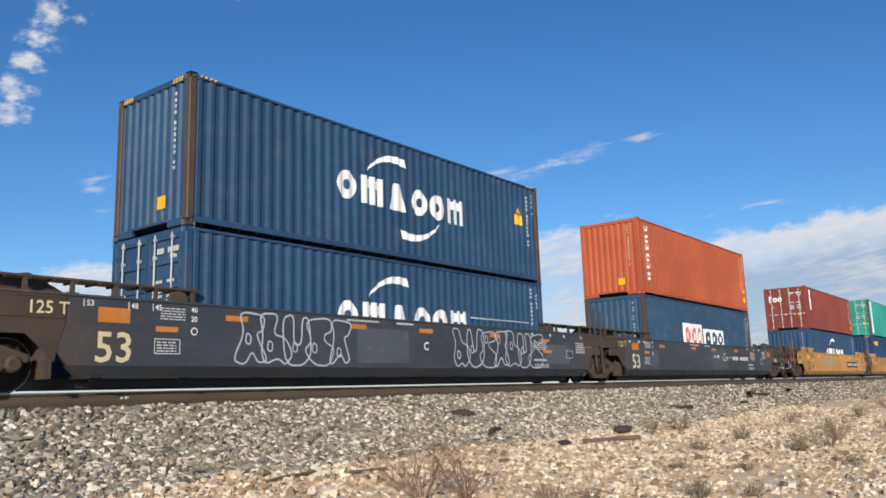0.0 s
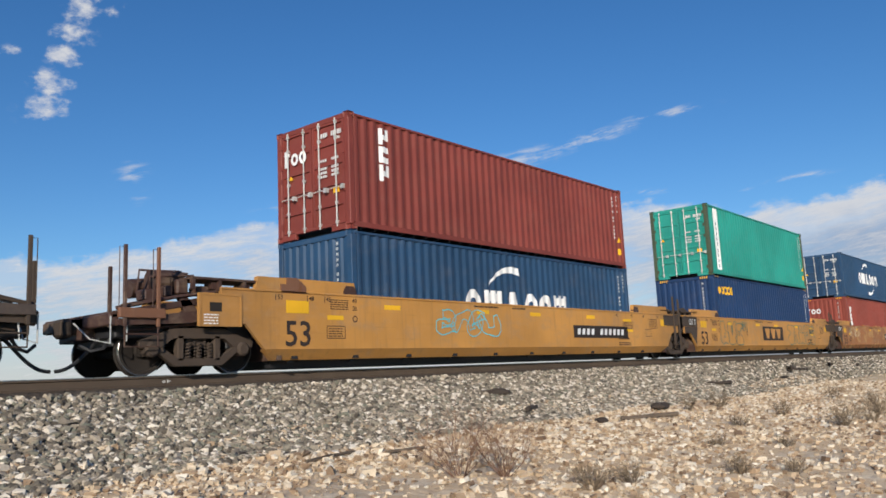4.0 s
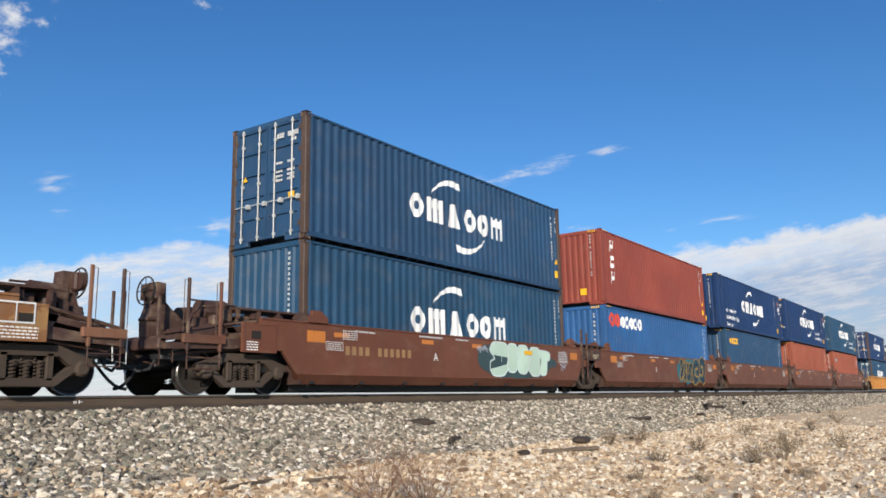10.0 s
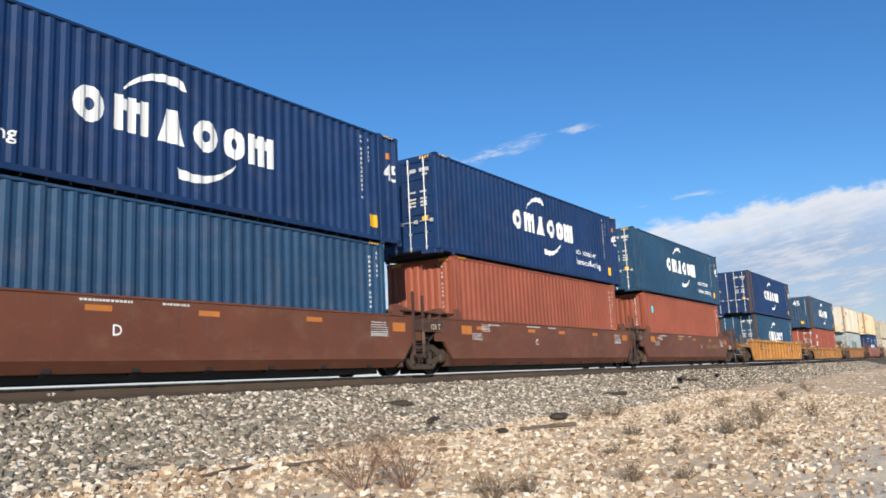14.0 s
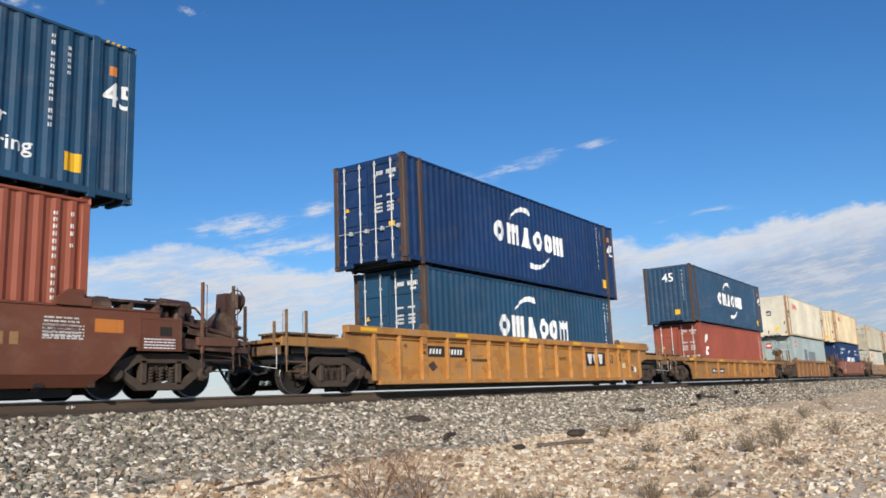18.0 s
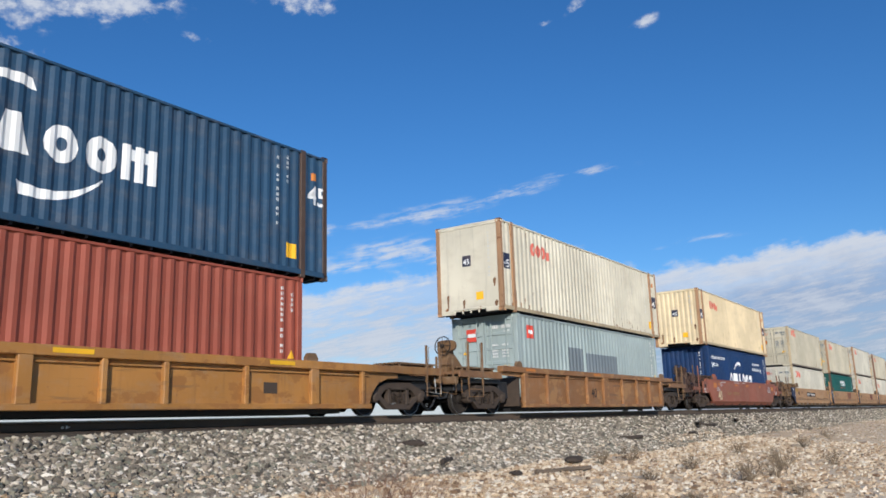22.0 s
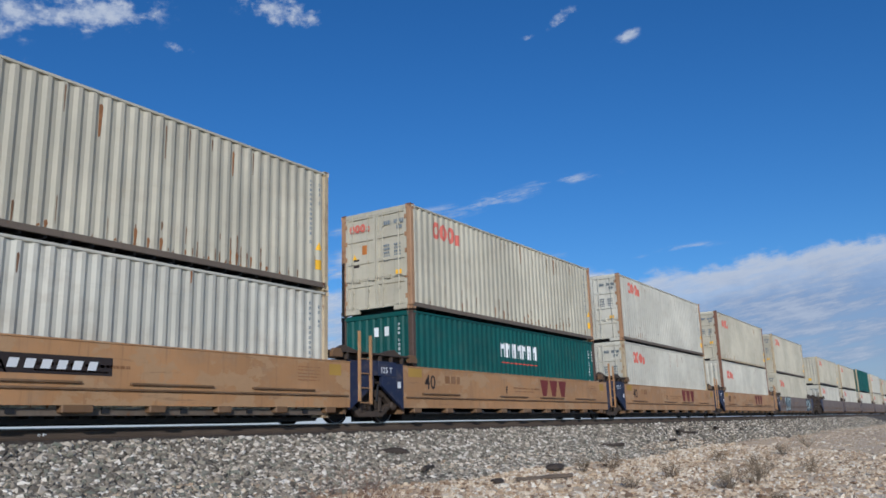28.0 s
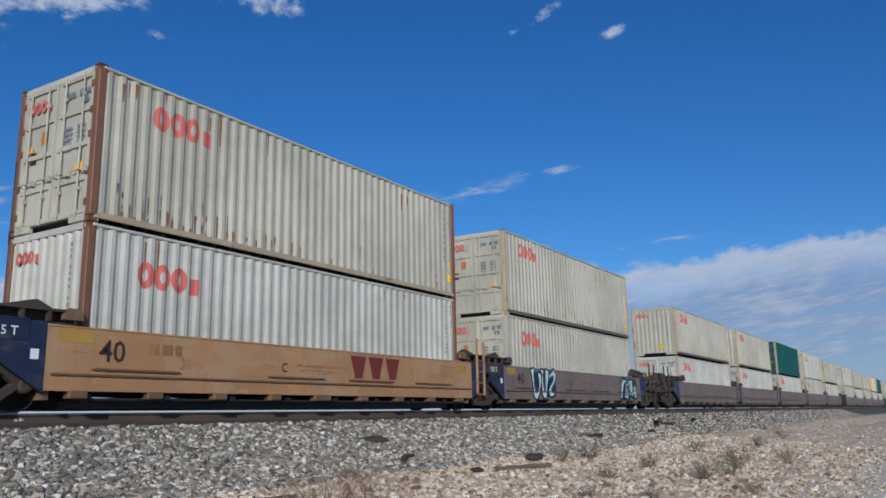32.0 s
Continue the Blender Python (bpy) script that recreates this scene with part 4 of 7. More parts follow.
def stones(name, xy, size, material, label, seed, squash=(0.55, 0.9), rounded=False):
    """Loose broken stones as one object; each is a jittered, stretched solid."""
    r = np.random.RandomState(seed)
    bm = bmesh.new()
    if rounded:
        bmesh.ops.create_icosphere(bm, subdivisions=1, radius=1.0)
    else:
        bmesh.ops.create_cube(bm, size=1.5)
    bmesh.ops.triangulate(bm, faces=bm.faces[:])
    base = np.array([v.co[:] for v in bm.verts])
    faces = np.array([[v.index for v in f.verts] for f in bm.faces])
    bm.free()
    n, nv = len(xy), len(base)
    s = size(r, n)
    jit = base[None] * r.uniform(0.8, 1.1, (n, nv, 1)) + r.uniform(-0.3, 0.3, (n, nv, 3))
    st = np.stack([r.uniform(0.8, 1.35, n), r.uniform(0.65, 1.0, n), r.uniform(*squash, n)], 1)
    v = jit * st[:, None]
    tilt, yaw = r.uniform(-0.9, 0.9, n), r.uniform(0, 6.28, n)
    y, z = v[..., 1].copy(), v[..., 2].copy()
    c, q = np.cos(tilt)[:, None], np.sin(tilt)[:, None]
    v[..., 1], v[..., 2] = c * y - q * z, q * y + c * z
    x, y = v[..., 0].copy(), v[..., 1].copy()
    c, q = np.cos(yaw)[:, None], np.sin(yaw)[:, None]
    v[..., 0], v[..., 1] = c * x - q * y, q * x + c * y
    v *= s[:, None, None]
    v[..., 0] += xy[:, 0, None]
    v[..., 1] += xy[:, 1, None]
    v[..., 2] += (relief(xy[:, 0], xy[:, 1]) + s * 0.34)[:, None]
    f = (faces[None] + (np.arange(n) * nv)[:, None, None]).reshape(-1, 3)
    me = bpy.data.meshes.new(name)
    me.vertices.add(n * nv)
    me.vertices.foreach_set("co", v.reshape(-1))
    me.loops.add(f.size)
    me.loops.foreach_set("vertex_index", f.reshape(-1))
    me.polygons.add(len(f))
    me.polygons.foreach_set("loop_start", np.arange(0, f.size, 3))
    me.update(calc_edges=True)
    me.validate()
    me.shade_flat()
    me.materials.append(material)
    return tagged(new(name, me), label, name, kind="stuff")


def ground_cover():
    r = np.random.RandomState(4)
    grey = islands("ballast_stone", [(0.0, (0.085, 0.072, 0.056)), (0.25, (0.215, 0.182, 0.140)), (0.45, (0.345, 0.295, 0.225)), (0.6, (0.20, 0.205, 0.155)), (0.72, (0.45, 0.375, 0.28)), (0.86, (0.66, 0.575, 0.455)), (1.0, (0.92, 0.85, 0.73))])
    pale = islands("limestone_chip", [(0.0, (0.22, 0.14, 0.085)), (0.2, (0.45, 0.32, 0.20)), (0.5, (0.68, 0.53, 0.36)), (0.8, (0.82, 0.70, 0.53)), (1.0, (0.92, 0.85, 0.72))])
    near = np.stack([r.uniform(1.5, 26, 30000), 12.10 - 3.6 * r.uniform(0, 1, 30000) ** 0.9], 1)
    far = np.stack([26 + 90 * r.uniform(0, 1, 13000) ** 1.6, r.uniform(8.9, 12.10, 13000)], 1)
    stones("ballast", np.concatenate([near, far]), lambda q, n: q.uniform(0.030, 0.062, n) * np.where(q.rand(n) < 0.10, 1.35, 1.0), grey, "grey crushed stone ballast", 5, (0.6, 0.95), True)
    a = np.stack([r.uniform(3, 34, 84000), 9.9 - 10.5 * r.uniform(0, 1, 84000) ** 1.35], 1)
    b = np.stack([30 + 60 * r.uniform(0, 1, 7000), 9.5 - 7.5 * r.uniform(0, 1, 7000)], 1)
    keep = np.concatenate([a, b])
    keep = keep[np.sin(keep[:, 0] * 0.7 + np.sin(keep[:, 1] * 1.1)) * np.sin(keep[:, 1] * 1.3) + r.uniform(-0.9, 0.9, len(keep)) > -0.6]
    keep = keep[r.uniform(0, 1, len(keep)) < np.clip((keep[:, 1] - 0.6) / 2.6, 0.06, 1.0)]
    stones("gravel", keep, lambda q, n: (0.010 + 0.042 * q.rand(n) ** 2.2) * np.where(q.rand(n) < 0.05, 1.5, 1.0), pale, "pale angular limestone gravel", 6, (0.4, 0.75))


def lump(name, x, y, s, stretch, turn, material, label, seed, category="stone"):
    """A single larger stone or clod that rests on the ground."""
    r = random.Random(seed)
    bm = bmesh.new()
    bmesh.ops.create_icosphere(bm, subdivisions=2, radius=1.0)
    for v in bm.verts:
        k = 1 + 0.30 * noise.noise(v.co * 1.3 + Vector((seed * 3.1, 0, 0))) + 0.12 * noise.noise(v.co * 3.5)
        v.co = Vector((v.co.x * stretch[0], v.co.y * stretch[1], max(v.co.z, -0.35) * stretch[2])) * k * s
    ob = part(name, bm, material, None)
    ob.matrix_basis = pose(x, y, float(relief(x, y)) + 0.35 * s * stretch[2] + 0.03, 0, 0, turn)
    return tagged(ob, label, category)


def shrub(x, y, size, seed, material, n=70, spread=1.1):
    """A dry desert bush: many thin forked twigs."""
    r = random.Random(seed)
    bm = bmesh.new()

    def twig(p, d, length, rad, depth):
        q = p + d * length
        u = d.orthogonal().normalized()
        w = d.cross(u)
        ring = []
        for c, k in ((p, rad), (q, rad * 0.6)):
            ring.append([bm.verts.new(c + (u * math.cos(a) + w * math.sin(a)) * k) for a in (0, 2.1, 4.2)])
        for i in range(3):
            bm.faces.new((ring[0][i], ring[0][(i + 1) % 3], ring[1][(i + 1) % 3], ring[1][i]))
        if depth:
            for _ in range(r.randint(2, 3)):
                e = (d + Vector((r.uniform(-0.7, 0.7), r.uniform(-0.7, 0.7), r.uniform(-0.2, 0.6)))).normalized()
                twig(q, e, length * r.uniform(0.55, 0.85), rad * 0.6, depth - 1)

    for i in range(max(10, n // 4)):
        a, lean = r.uniform(0, math.tau), r.uniform(0.2, spread)
        d = Vector((math.cos(a) * lean, math.sin(a) * lean, 1)).normalized()
        twig(Vector((math.cos(a), math.sin(a), 0)) * r.uniform(0, 0.07) * size, d, size * r.uniform(0.22, 0.38), 0.0042 + 0.0030 * size, 3)
    ob = part("shrub", bm, material, None)
    ob.matrix_basis = pose(x, y, float(relief(x, y)) - 0.02)
    return tagged(ob, "dry leafless grey-brown desert shrub on the sand", "shrub", "desert shrubs")


# ---- railway track ----
def track():
    rail_mat = plain("rusted_rail", (0.100, 0.070, 0.048), 0.8, 0.0, 5.0, 0.35)
    tie_mat = plain("creosoted_tie", (0.060, 0.045, 0.035), 0.9, 0.0, 9.0, 0.45)
    plate_mat = plain("rusty_tie_plate", (0.10, 0.05, 0.03), 0.8, 0.0, 9.0, 0.4)
    prof = [(-0.076, -0.185), (0.076, -0.185), (0.076, -0.174), (0.012, -0.150), (0.010, -0.05), (0.036, -0.038), (0.037, -0.006), (0.030, 0.0), (-0.030, 0.0), (-0.037, -0.006), (-0.036, -0.038), (-0.010, -0.05), (-0.012, -0.150), (-0.076, -0.174)]
    root = tagged(group_empty("railway_track"), "single straight railway track with rusty rails on dark ties", "railway track", kind="structure")
    root.location = (0, YC, 0)
    cuts = [-120, -30] + [-30 + 11.9 * k for k in range(1, 12)] + [200, 800]
    for s in (-1, 1):
        bm = bmesh.new()
        rings = [[bm.verts.new((x, s * 0.755 + y, z)) for y, z in prof] for x in cuts]
        for a, b in zip(rings, rings[1:]):
            for i in range(len(prof)):
                j = (i + 1) % len(prof)
                bm.faces.new((a[i], a[j], b[j], b[i]))
        bmesh.ops.recalc_face_normals(bm, faces=bm.faces[:])
        rail = part("rail", bm, rail_mat, root)
        part("running_surface", boxes((-120, 800, s * 0.755 - 0.0385, s * 0.755 + 0.0385, -0.013, 0.0025)), M["tread"], rail, "polished steel rail head")
    part("rail_marking", flat_mark(), M["mark_white"], root, "small white chalk mark on the rail")
    tie = mesh_of(boxes((-0.115, 0.115, -1.1, 1.1, -0.37, -0.178), bevel=0.006), "tie")
    plate = mesh_of(boxes((-0.1, 0.1, -0.16, 0.16, -0.190, -0.175)), "tie_plate")
    r = random.Random(8)
    rest = bmesh.new()
    for k in range(600):
        x = -20 + 0.53 * k
        if -12 < x < 60:
            t = part("tie", tie, tie_mat, root, at=pose(x, r.uniform(-0.05, 0.05), 0, 0, 0, r.uniform(-1, 1)))
            part("tie_plate", plate, plate_mat, t, at=pose(0, -0.755, 0))
        else:
            box(rest, x - 0.115, x + 0.115, -1.1, 1.1, -0.37, -0.178)
    tagged(part("far_ties", rest, tie_mat, root), kind="stuff")
    return root


def flat_mark():
    bm = flat(ringlike(7.36, 7.42, -0.125, -0.085, 0.012, 0.0, 8) + [rect(7.45, 7.475, -0.125, -0.075), rect(7.475, 7.52, -0.105, -0.092)])
    for v in bm.verts:
        v.co.y = -0.755 - 0.016
    return bm


# ---- clouds ----
def cloud_backdrop(high):
    """A far curved sheet of cloud over the part of the sky that is looked at: the high puffs, or the low bank and its streaks."""
    R = 3150.0 if high else 3200.0
    bm = bmesh.new()
    cols = []
    for i in range(61):
        az = radians(-10 + 2.0 * i)
        col = []
        for j in range(23):
            el = radians((13.0 + 1.2 * j) if high else (-0.5 + 1.0 * j))
            col.append(bm.verts.new((R * math.sin(az) * math.cos(el), R * math.cos(az) * math.cos(el), R * math.sin(el))))
        cols.append(col)
    for a, b in zip(cols, cols[1:]):
        for j in range(22):
            bm.faces.new((a[j], b[j], b[j + 1], a[j + 1]))
    n = Nodes("cloud")
    co = n.add("VectorMath", (0, n.add("TexCoord").outputs["Object"]), op="NORMALIZE").outputs[0]
    s = n.add("SeparateXYZ", (0, co))
    az = n.math("MULTIPLY", n.math("ARCTAN2", s.outputs[0], s.outputs[1]), 57.2958)
    el = n.math("MULTIPLY", n.math("ARCSINE", s.outputs[2]), 57.2958)

    def field(ka, ke, slope, seed, detail, rough):
        """Noise over the sky, stretched by its two scales and sheared by a slope."""
        e = n.math("SUBTRACT", el, n.math("MULTIPLY", az, slope))
        v = n.add("CombineXYZ", (0, n.math("MULTIPLY", az, ka)), (1, n.math("MULTIPLY", e, ke)), (2, seed)).outputs[0]
        return n.noise(v, 1.0, detail, rough)

    def off(v, k):
        return n.math("MULTIPLY", n.math("SUBTRACT", v, 0.5), k)

    def patch(a0, e0, sa, se, tilt, amp):
        """A soft oval of cloud round azimuth a0 and height e0, in degrees."""
        da, de = n.math("SUBTRACT", az, a0), n.math("SUBTRACT", el, e0)
        de = n.math("SUBTRACT", de, n.math("MULTIPLY", da, tilt))
        q = n.math("ADD", n.math("POWER", n.math("ABSOLUTE", n.math("DIVIDE", da, sa)), 2.0), n.math("POWER", n.math("ABSOLUTE", n.math("DIVIDE", de, se)), 2.0))
        return n.math("MULTIPLY", n.math("POWER", 2.71828, n.math("MULTIPLY", q, -1.0)), amp)

    def union(rows):
        out = None
        for r in rows:
            p = patch(*r)
            out = p if out is None else n.math("MAXIMUM", out, p)
        return out

    sheets = field(0.13, 0.40, 0.05, 2.0, 8, 0.62)
    feather = field(0.40, 2.3, 0.16, 1.0, 8, 0.68)
    puffy = field(0.45, 0.55, 0.0, 3.0, 7, 0.58)
    tufts = field(0.9, 1.5, 0.05, 9.0, 6, 0.6)
    if high:
        puffs = union([(25.0, 23.7, 1.3, 1.2, 0.2, 0.66), (24.4, 21.9, 1.5, 0.75, 0.0, 0.62), (23.8, 20.6, 1.5, 0.8, -0.2, 0.66), (23.4, 18.8, 2.0, 0.85, 0.0, 0.68), (22.9, 17.2, 1.6, 0.95, 0.2, 0.66), (27.1, 23.7, 0.8, 0.5, 0.3, 0.5), (21.0, 20.5, 1.2, 0.5, 0.3, 0.5),
                       (31.5, 27.7, 4.6, 1.2, 0.14, 0.8), (25.8, 26.6, 2.6, 1.6, 0.1, 0.78), (45, 29.3, 3.0, 1.1, -0.1, 0.72), (37.6, 26.3, 1.1, 0.35, -0.1, 0.50), (66.8, 28.5, 1.4, 0.5, 0.35, 0.53), (64.3, 27.5, 0.7, 0.25, 0.3, 0.5), (71.6, 26.7, 1.0, 0.42, 0.25, 0.52)])
        dens = n.math("MULTIPLY", n.ramp(puffs, 0.06, 0.34), n.ramp(n.math("ADD", puffs, n.math("ADD", off(puffy, 1.7), off(tufts, 1.1))), 0.26, 0.84))
        c = n.mix(n.ramp(tufts, 0.35, 0.7), (0.74, 0.79, 0.90), (0.92, 0.93, 0.96))
    else:
        # high streaks, thin and combed out
        comb = field(0.50, 2.9, 0.17, 5.0, 7, 0.62)
        streaks = union([(50.5, 14.0, 3.4, 0.42, 0.10, 0.50), (55.3, 14.85, 4.4, 0.66, 0.14, 0.8), (60.8, 15.9, 3.0, 0.55, 0.17, 0.68), (66.3, 17.1, 3.2, 0.36, 0.06, 0.55), (74.5, 11.75, 2.2, 0.24, 0.02, 0.55), (71.0, 11.4, 0.7, 0.22, 0.0, 0.4),
                         (52.8, 12.2, 4.2, 0.80, 0.06, 0.85), (49.0, 11.0, 3.8, 0.50, 0.05, 0.7), (64.9, 11.9, 1.7, 0.26, 0.0, 0.5), (28.3, 14.3, 1.3, 0.9, 0.25, 0.48), (28.8, 12.6, 0.8, 0.5, 0.3, 0.38), (46.8, 13.5, 1.3, 0.6, 0.25, 0.75), (41.2, 12.3, 3.6, 0.75, 0.10, 0.9), (44.8, 10.9, 4.4, 0.7, 0.08, 0.9), (63.4, 16.45, 2.2, 0.3, 0.2, 0.45), (56.0, 11.6, 2.4, 0.5, 0.05, 0.7)])
        wisps = n.math("ADD", n.math("MULTIPLY", comb, 0.55), n.math("MULTIPLY", puffy, 0.45))
        d1 = n.math("MULTIPLY", n.math("MULTIPLY", n.ramp(streaks, 0.04, 0.62), n.ramp(n.math("ADD", streaks, off(wisps, 6.0)), 0.0, 1.35)), 0.85)
        # the long bank low over the land: its top rises and falls along the horizon
        tops = n.add("ValToRGB", (0, n.math("DIVIDE", az, 100.0)))
        ridge = ((0.20, 8.3), (0.25, 8.6), (0.29, 9.2), (0.33, 10.2), (0.365, 11.2), (0.41, 10.6), (0.46, 9.0), (0.51, 10.3), (0.57, 10.8), (0.62, 11.3), (0.66, 11.0), (0.70, 9.9), (0.76, 10.3), (0.80, 10.8), (0.86, 11.1), (0.95, 11.4))
        els = tops.color_ramp.elements
        while len(els) < len(ridge):
            els.new(0.5)
        for e, (p, h) in zip(els, ridge):
            e.position, e.color = p, (h / 15, h / 15, h / 15, 1)
        top = n.math("MULTIPLY", n.add("SeparateColor", (0, tops.outputs[0])).outputs[0], 15.0)
        under = n.math("SUBTRACT", top, el)
        lumps = n.math("ADD", n.math("ADD", off(puffy, 2.4), off(feather, 1.1)), off(tufts, 1.1))
        body = n.math("ADD", under, lumps)
        solid = n.ramp(az, 60.0, 72.0)
        torn = n.math("MULTIPLY", n.ramp(n.math("ADD", n.math("MULTIPLY", sheets, 0.6), n.math("MULTIPLY", feather, 0.4)), 0.58, 0.42), n.math("SUBTRACT", 0.5, n.math("MULTIPLY", solid, 0.25)))
        bank = n.math("MULTIPLY", n.ramp(body, -0.25, 0.75), n.math("SUBTRACT", 1.0, n.math("MULTIPLY", torn, n.ramp(body, 0.0, 0.8))))
        haze = n.math("MULTIPLY", n.ramp(el, 7.5, 0.8), 0.8)
        dens = n.math("MAXIMUM", d1, n.math("MAXIMUM", bank, haze))
        # white sunlit rims over a blue-grey underside with paler sheets in it
        deep = n.ramp(n.math("ADD", under, n.math("ADD", lumps, off(sheets, 3.0))), 0.7, 3.4)
        pale = n.ramp(n.math("ADD", n.math("MULTIPLY", sheets, 0.5), n.math("MULTIPLY", feather, 0.5)), 0.46, 0.62)
        grey = n.math("MULTIPLY", n.math("MULTIPLY", deep, n.math("ADD", 0.38, n.math("MULTIPLY", solid, 0.57))), n.math("SUBTRACT", 1.0, n.math("MULTIPLY", pale, 0.62)))
        c = n.mix(grey, (0.90, 0.91, 0.94), (0.45, 0.52, 0.68))
    em = n.add("Emission", ("Color", c), ("Strength", 0.86))
    tr = n.add("BsdfTransparent")
    mx = n.add("MixShader", (0, n.math("MULTIPLY", dens, 0.92)), (1, tr.outputs[0]), (2, em.outputs[0]))
    out = n.t.nodes["Material Output"]
    n.t.links.new(mx.outputs[0], out.inputs["Surface"])
    ob = part("cloud_backdrop", bm, n.m, None)
    for p in ob.data.polygons:
        p.use_smooth = True
    return tagged(ob, "small white puffs of high cloud" if high else "white streaks over a low grey and white bank of cloud", "cloud", kind="structure")


# ---- well cars ----
def side_frame_bm(s):
    """A cast side frame of a freight truck, on the side s of the track."""
    y0, y1 = (s * 1.08 - 0.07, s * 1.08 + 0.07)
    bm = bmesh.new()
    prism(bm, [(-1.1, 0.44), (-0.72, 0.44), (-0.5, 0.62), (0.5, 0.62), (0.72, 0.44), (1.1, 0.44), (1.12, 0.56), (0.8, 0.66), (0.5, 0.78), (-0.5, 0.78), (-0.8, 0.66), (-1.12, 0.56)], y0, y1)
    prism(bm, [(-0.46, 0.13), (0.46, 0.13), (0.86, 0.42), (0.70, 0.46), (0.40, 0.25), (-0.40, 0.25), (-0.70, 0.46), (-0.86, 0.42)], y0, y1)
    for x in (-0.36, 0.36):
        box(bm, x - 0.06, x + 0.06, y0, y1, 0.22, 0.66)
    bmesh.ops.bevel(bm, geom=bm.edges[:], offset=0.014, segments=1, affect="EDGES")
    for x in (-0.889, 0.889):
        lathe(bm, [(0.11, -0.16 * s), (0.13, -0.1 * s), (0.13, 0.06 * s), (0.09, 0.1 * s)], (x, s * 1.1, 0.42), "y", 12)
    return bm


def spring_bm():
    bm = bmesh.new()
    pts = [(0.062 * math.cos(t * math.tau / 8), 0.062 * math.sin(t * math.tau / 8), 0.25 + 0.30 * t / 44) for t in range(45)]
    tube(bm, pts, 0.017, 5)
    return bm


def wheelset_bm():
    bm = bmesh.new()
    for s in (-1, 1):
        lathe(bm, [(0.08, s * 0.64), (0.10, s * 0.66), (0.44, s * 0.69), (0.445, s * 0.715), (0.42, s * 0.73), (0.414, s * 0.82), (0.36, s * 0.82), (0.34, s * 0.79), (0.13, s * 0.76), (0.11, s * 0.84)], (0, 0, 0), "y", 28)
    lathe(bm, [(0.08, -1.12), (0.08, 1.12)], (0, 0, 0), "y", 12)
    return bm


def rim_bm(s):
    bm = bmesh.new()
    lathe(bm, [(0.402, s * 0.822), (0.412, s * 0.824), (0.4185, s * 0.818), (0.4175, s * 0.74), (0.40, s * 0.74)], (0, 0, 0), "y", 28, False)
    return bm


def truck(root, x, material):
    """A two-axle freight truck under a car, at x."""
    t = part("truck", cached(("truck",), lambda: boxes((-0.2, 0.2, -1.05, 1.05, 0.44, 0.72), (-0.28, 0.28, -0.4, 0.4, 0.7, 0.82), (-0.75, -0.6, -0.75, 0.75, 0.33, 0.45), (0.6, 0.75, -0.75, 0.75, 0.33, 0.45), bevel=0.02)), material, root, "grimy cast steel freight truck", at=pose(x, 0, 0))
    for s in (-1, 1):
        part("side_frame", cached(("side_frame", s), lambda: side_frame_bm(s)), material, t)
        for dx in (-0.21, 0.0, 0.21):
            part("spring", cached(("spring",), spring_bm), material, t, at=pose(dx, s * 1.08, 0))
    for dx in (-0.889, 0.889):
        w = part("wheelset", cached(("wheelset",), wheelset_bm), M["wheel"], t, at=pose(dx, 0, 0.419))
        for s in (-1, 1):
            part("rim", cached(("rim", s), lambda: rim_bm(s)), M["rim"], w, "rim polished by brake shoes")
    return t


def ladder(root, x, y, z0, z1, material, wide=0.42):
    bm = bmesh.new()
    for dx in (0, wide):
        box(bm, x + dx - 0.028, x + dx + 0.028, y - 0.028, y + 0.028, z0 + (0.0 if dx else 0.06), z1 - 0.08 * (dx > 0))
    part("ladder_stile", bm, material, root)
    for k in range(4):
        z = z0 + 0.03 + 0.34 * k
        bm = bmesh.new()
        tube(bm, [(x, y - 0.01, z), (x + wide, y - 0.01, z)], 0.014, 5)
        part("rung", bm, material, root)


def slab(d, rows, bevel=0.0):
    """Boxes given outward from a car's middle; d turns them to the one or the other end."""
    return boxes(*[(*sorted((d * r[0], d * r[1])), *r[2:]) for r in rows], bevel=bevel)


def plate(d, outline, y0, y1):
    """An outline in outward distance and height, pushed from y0 to y1."""
    bm = bmesh.new()
    prism(bm, [(d * u, z) for u, z in outline], y0, y1)
    bmesh.ops.recalc_face_normals(bm, faces=bm.faces[:])
    return bm


def rods(d, runs, r, sides=5):
    bm = bmesh.new()
    for run in runs:
        tube(bm, [(d * u, y, z) for u, y, z in run], r, sides)
    return bm


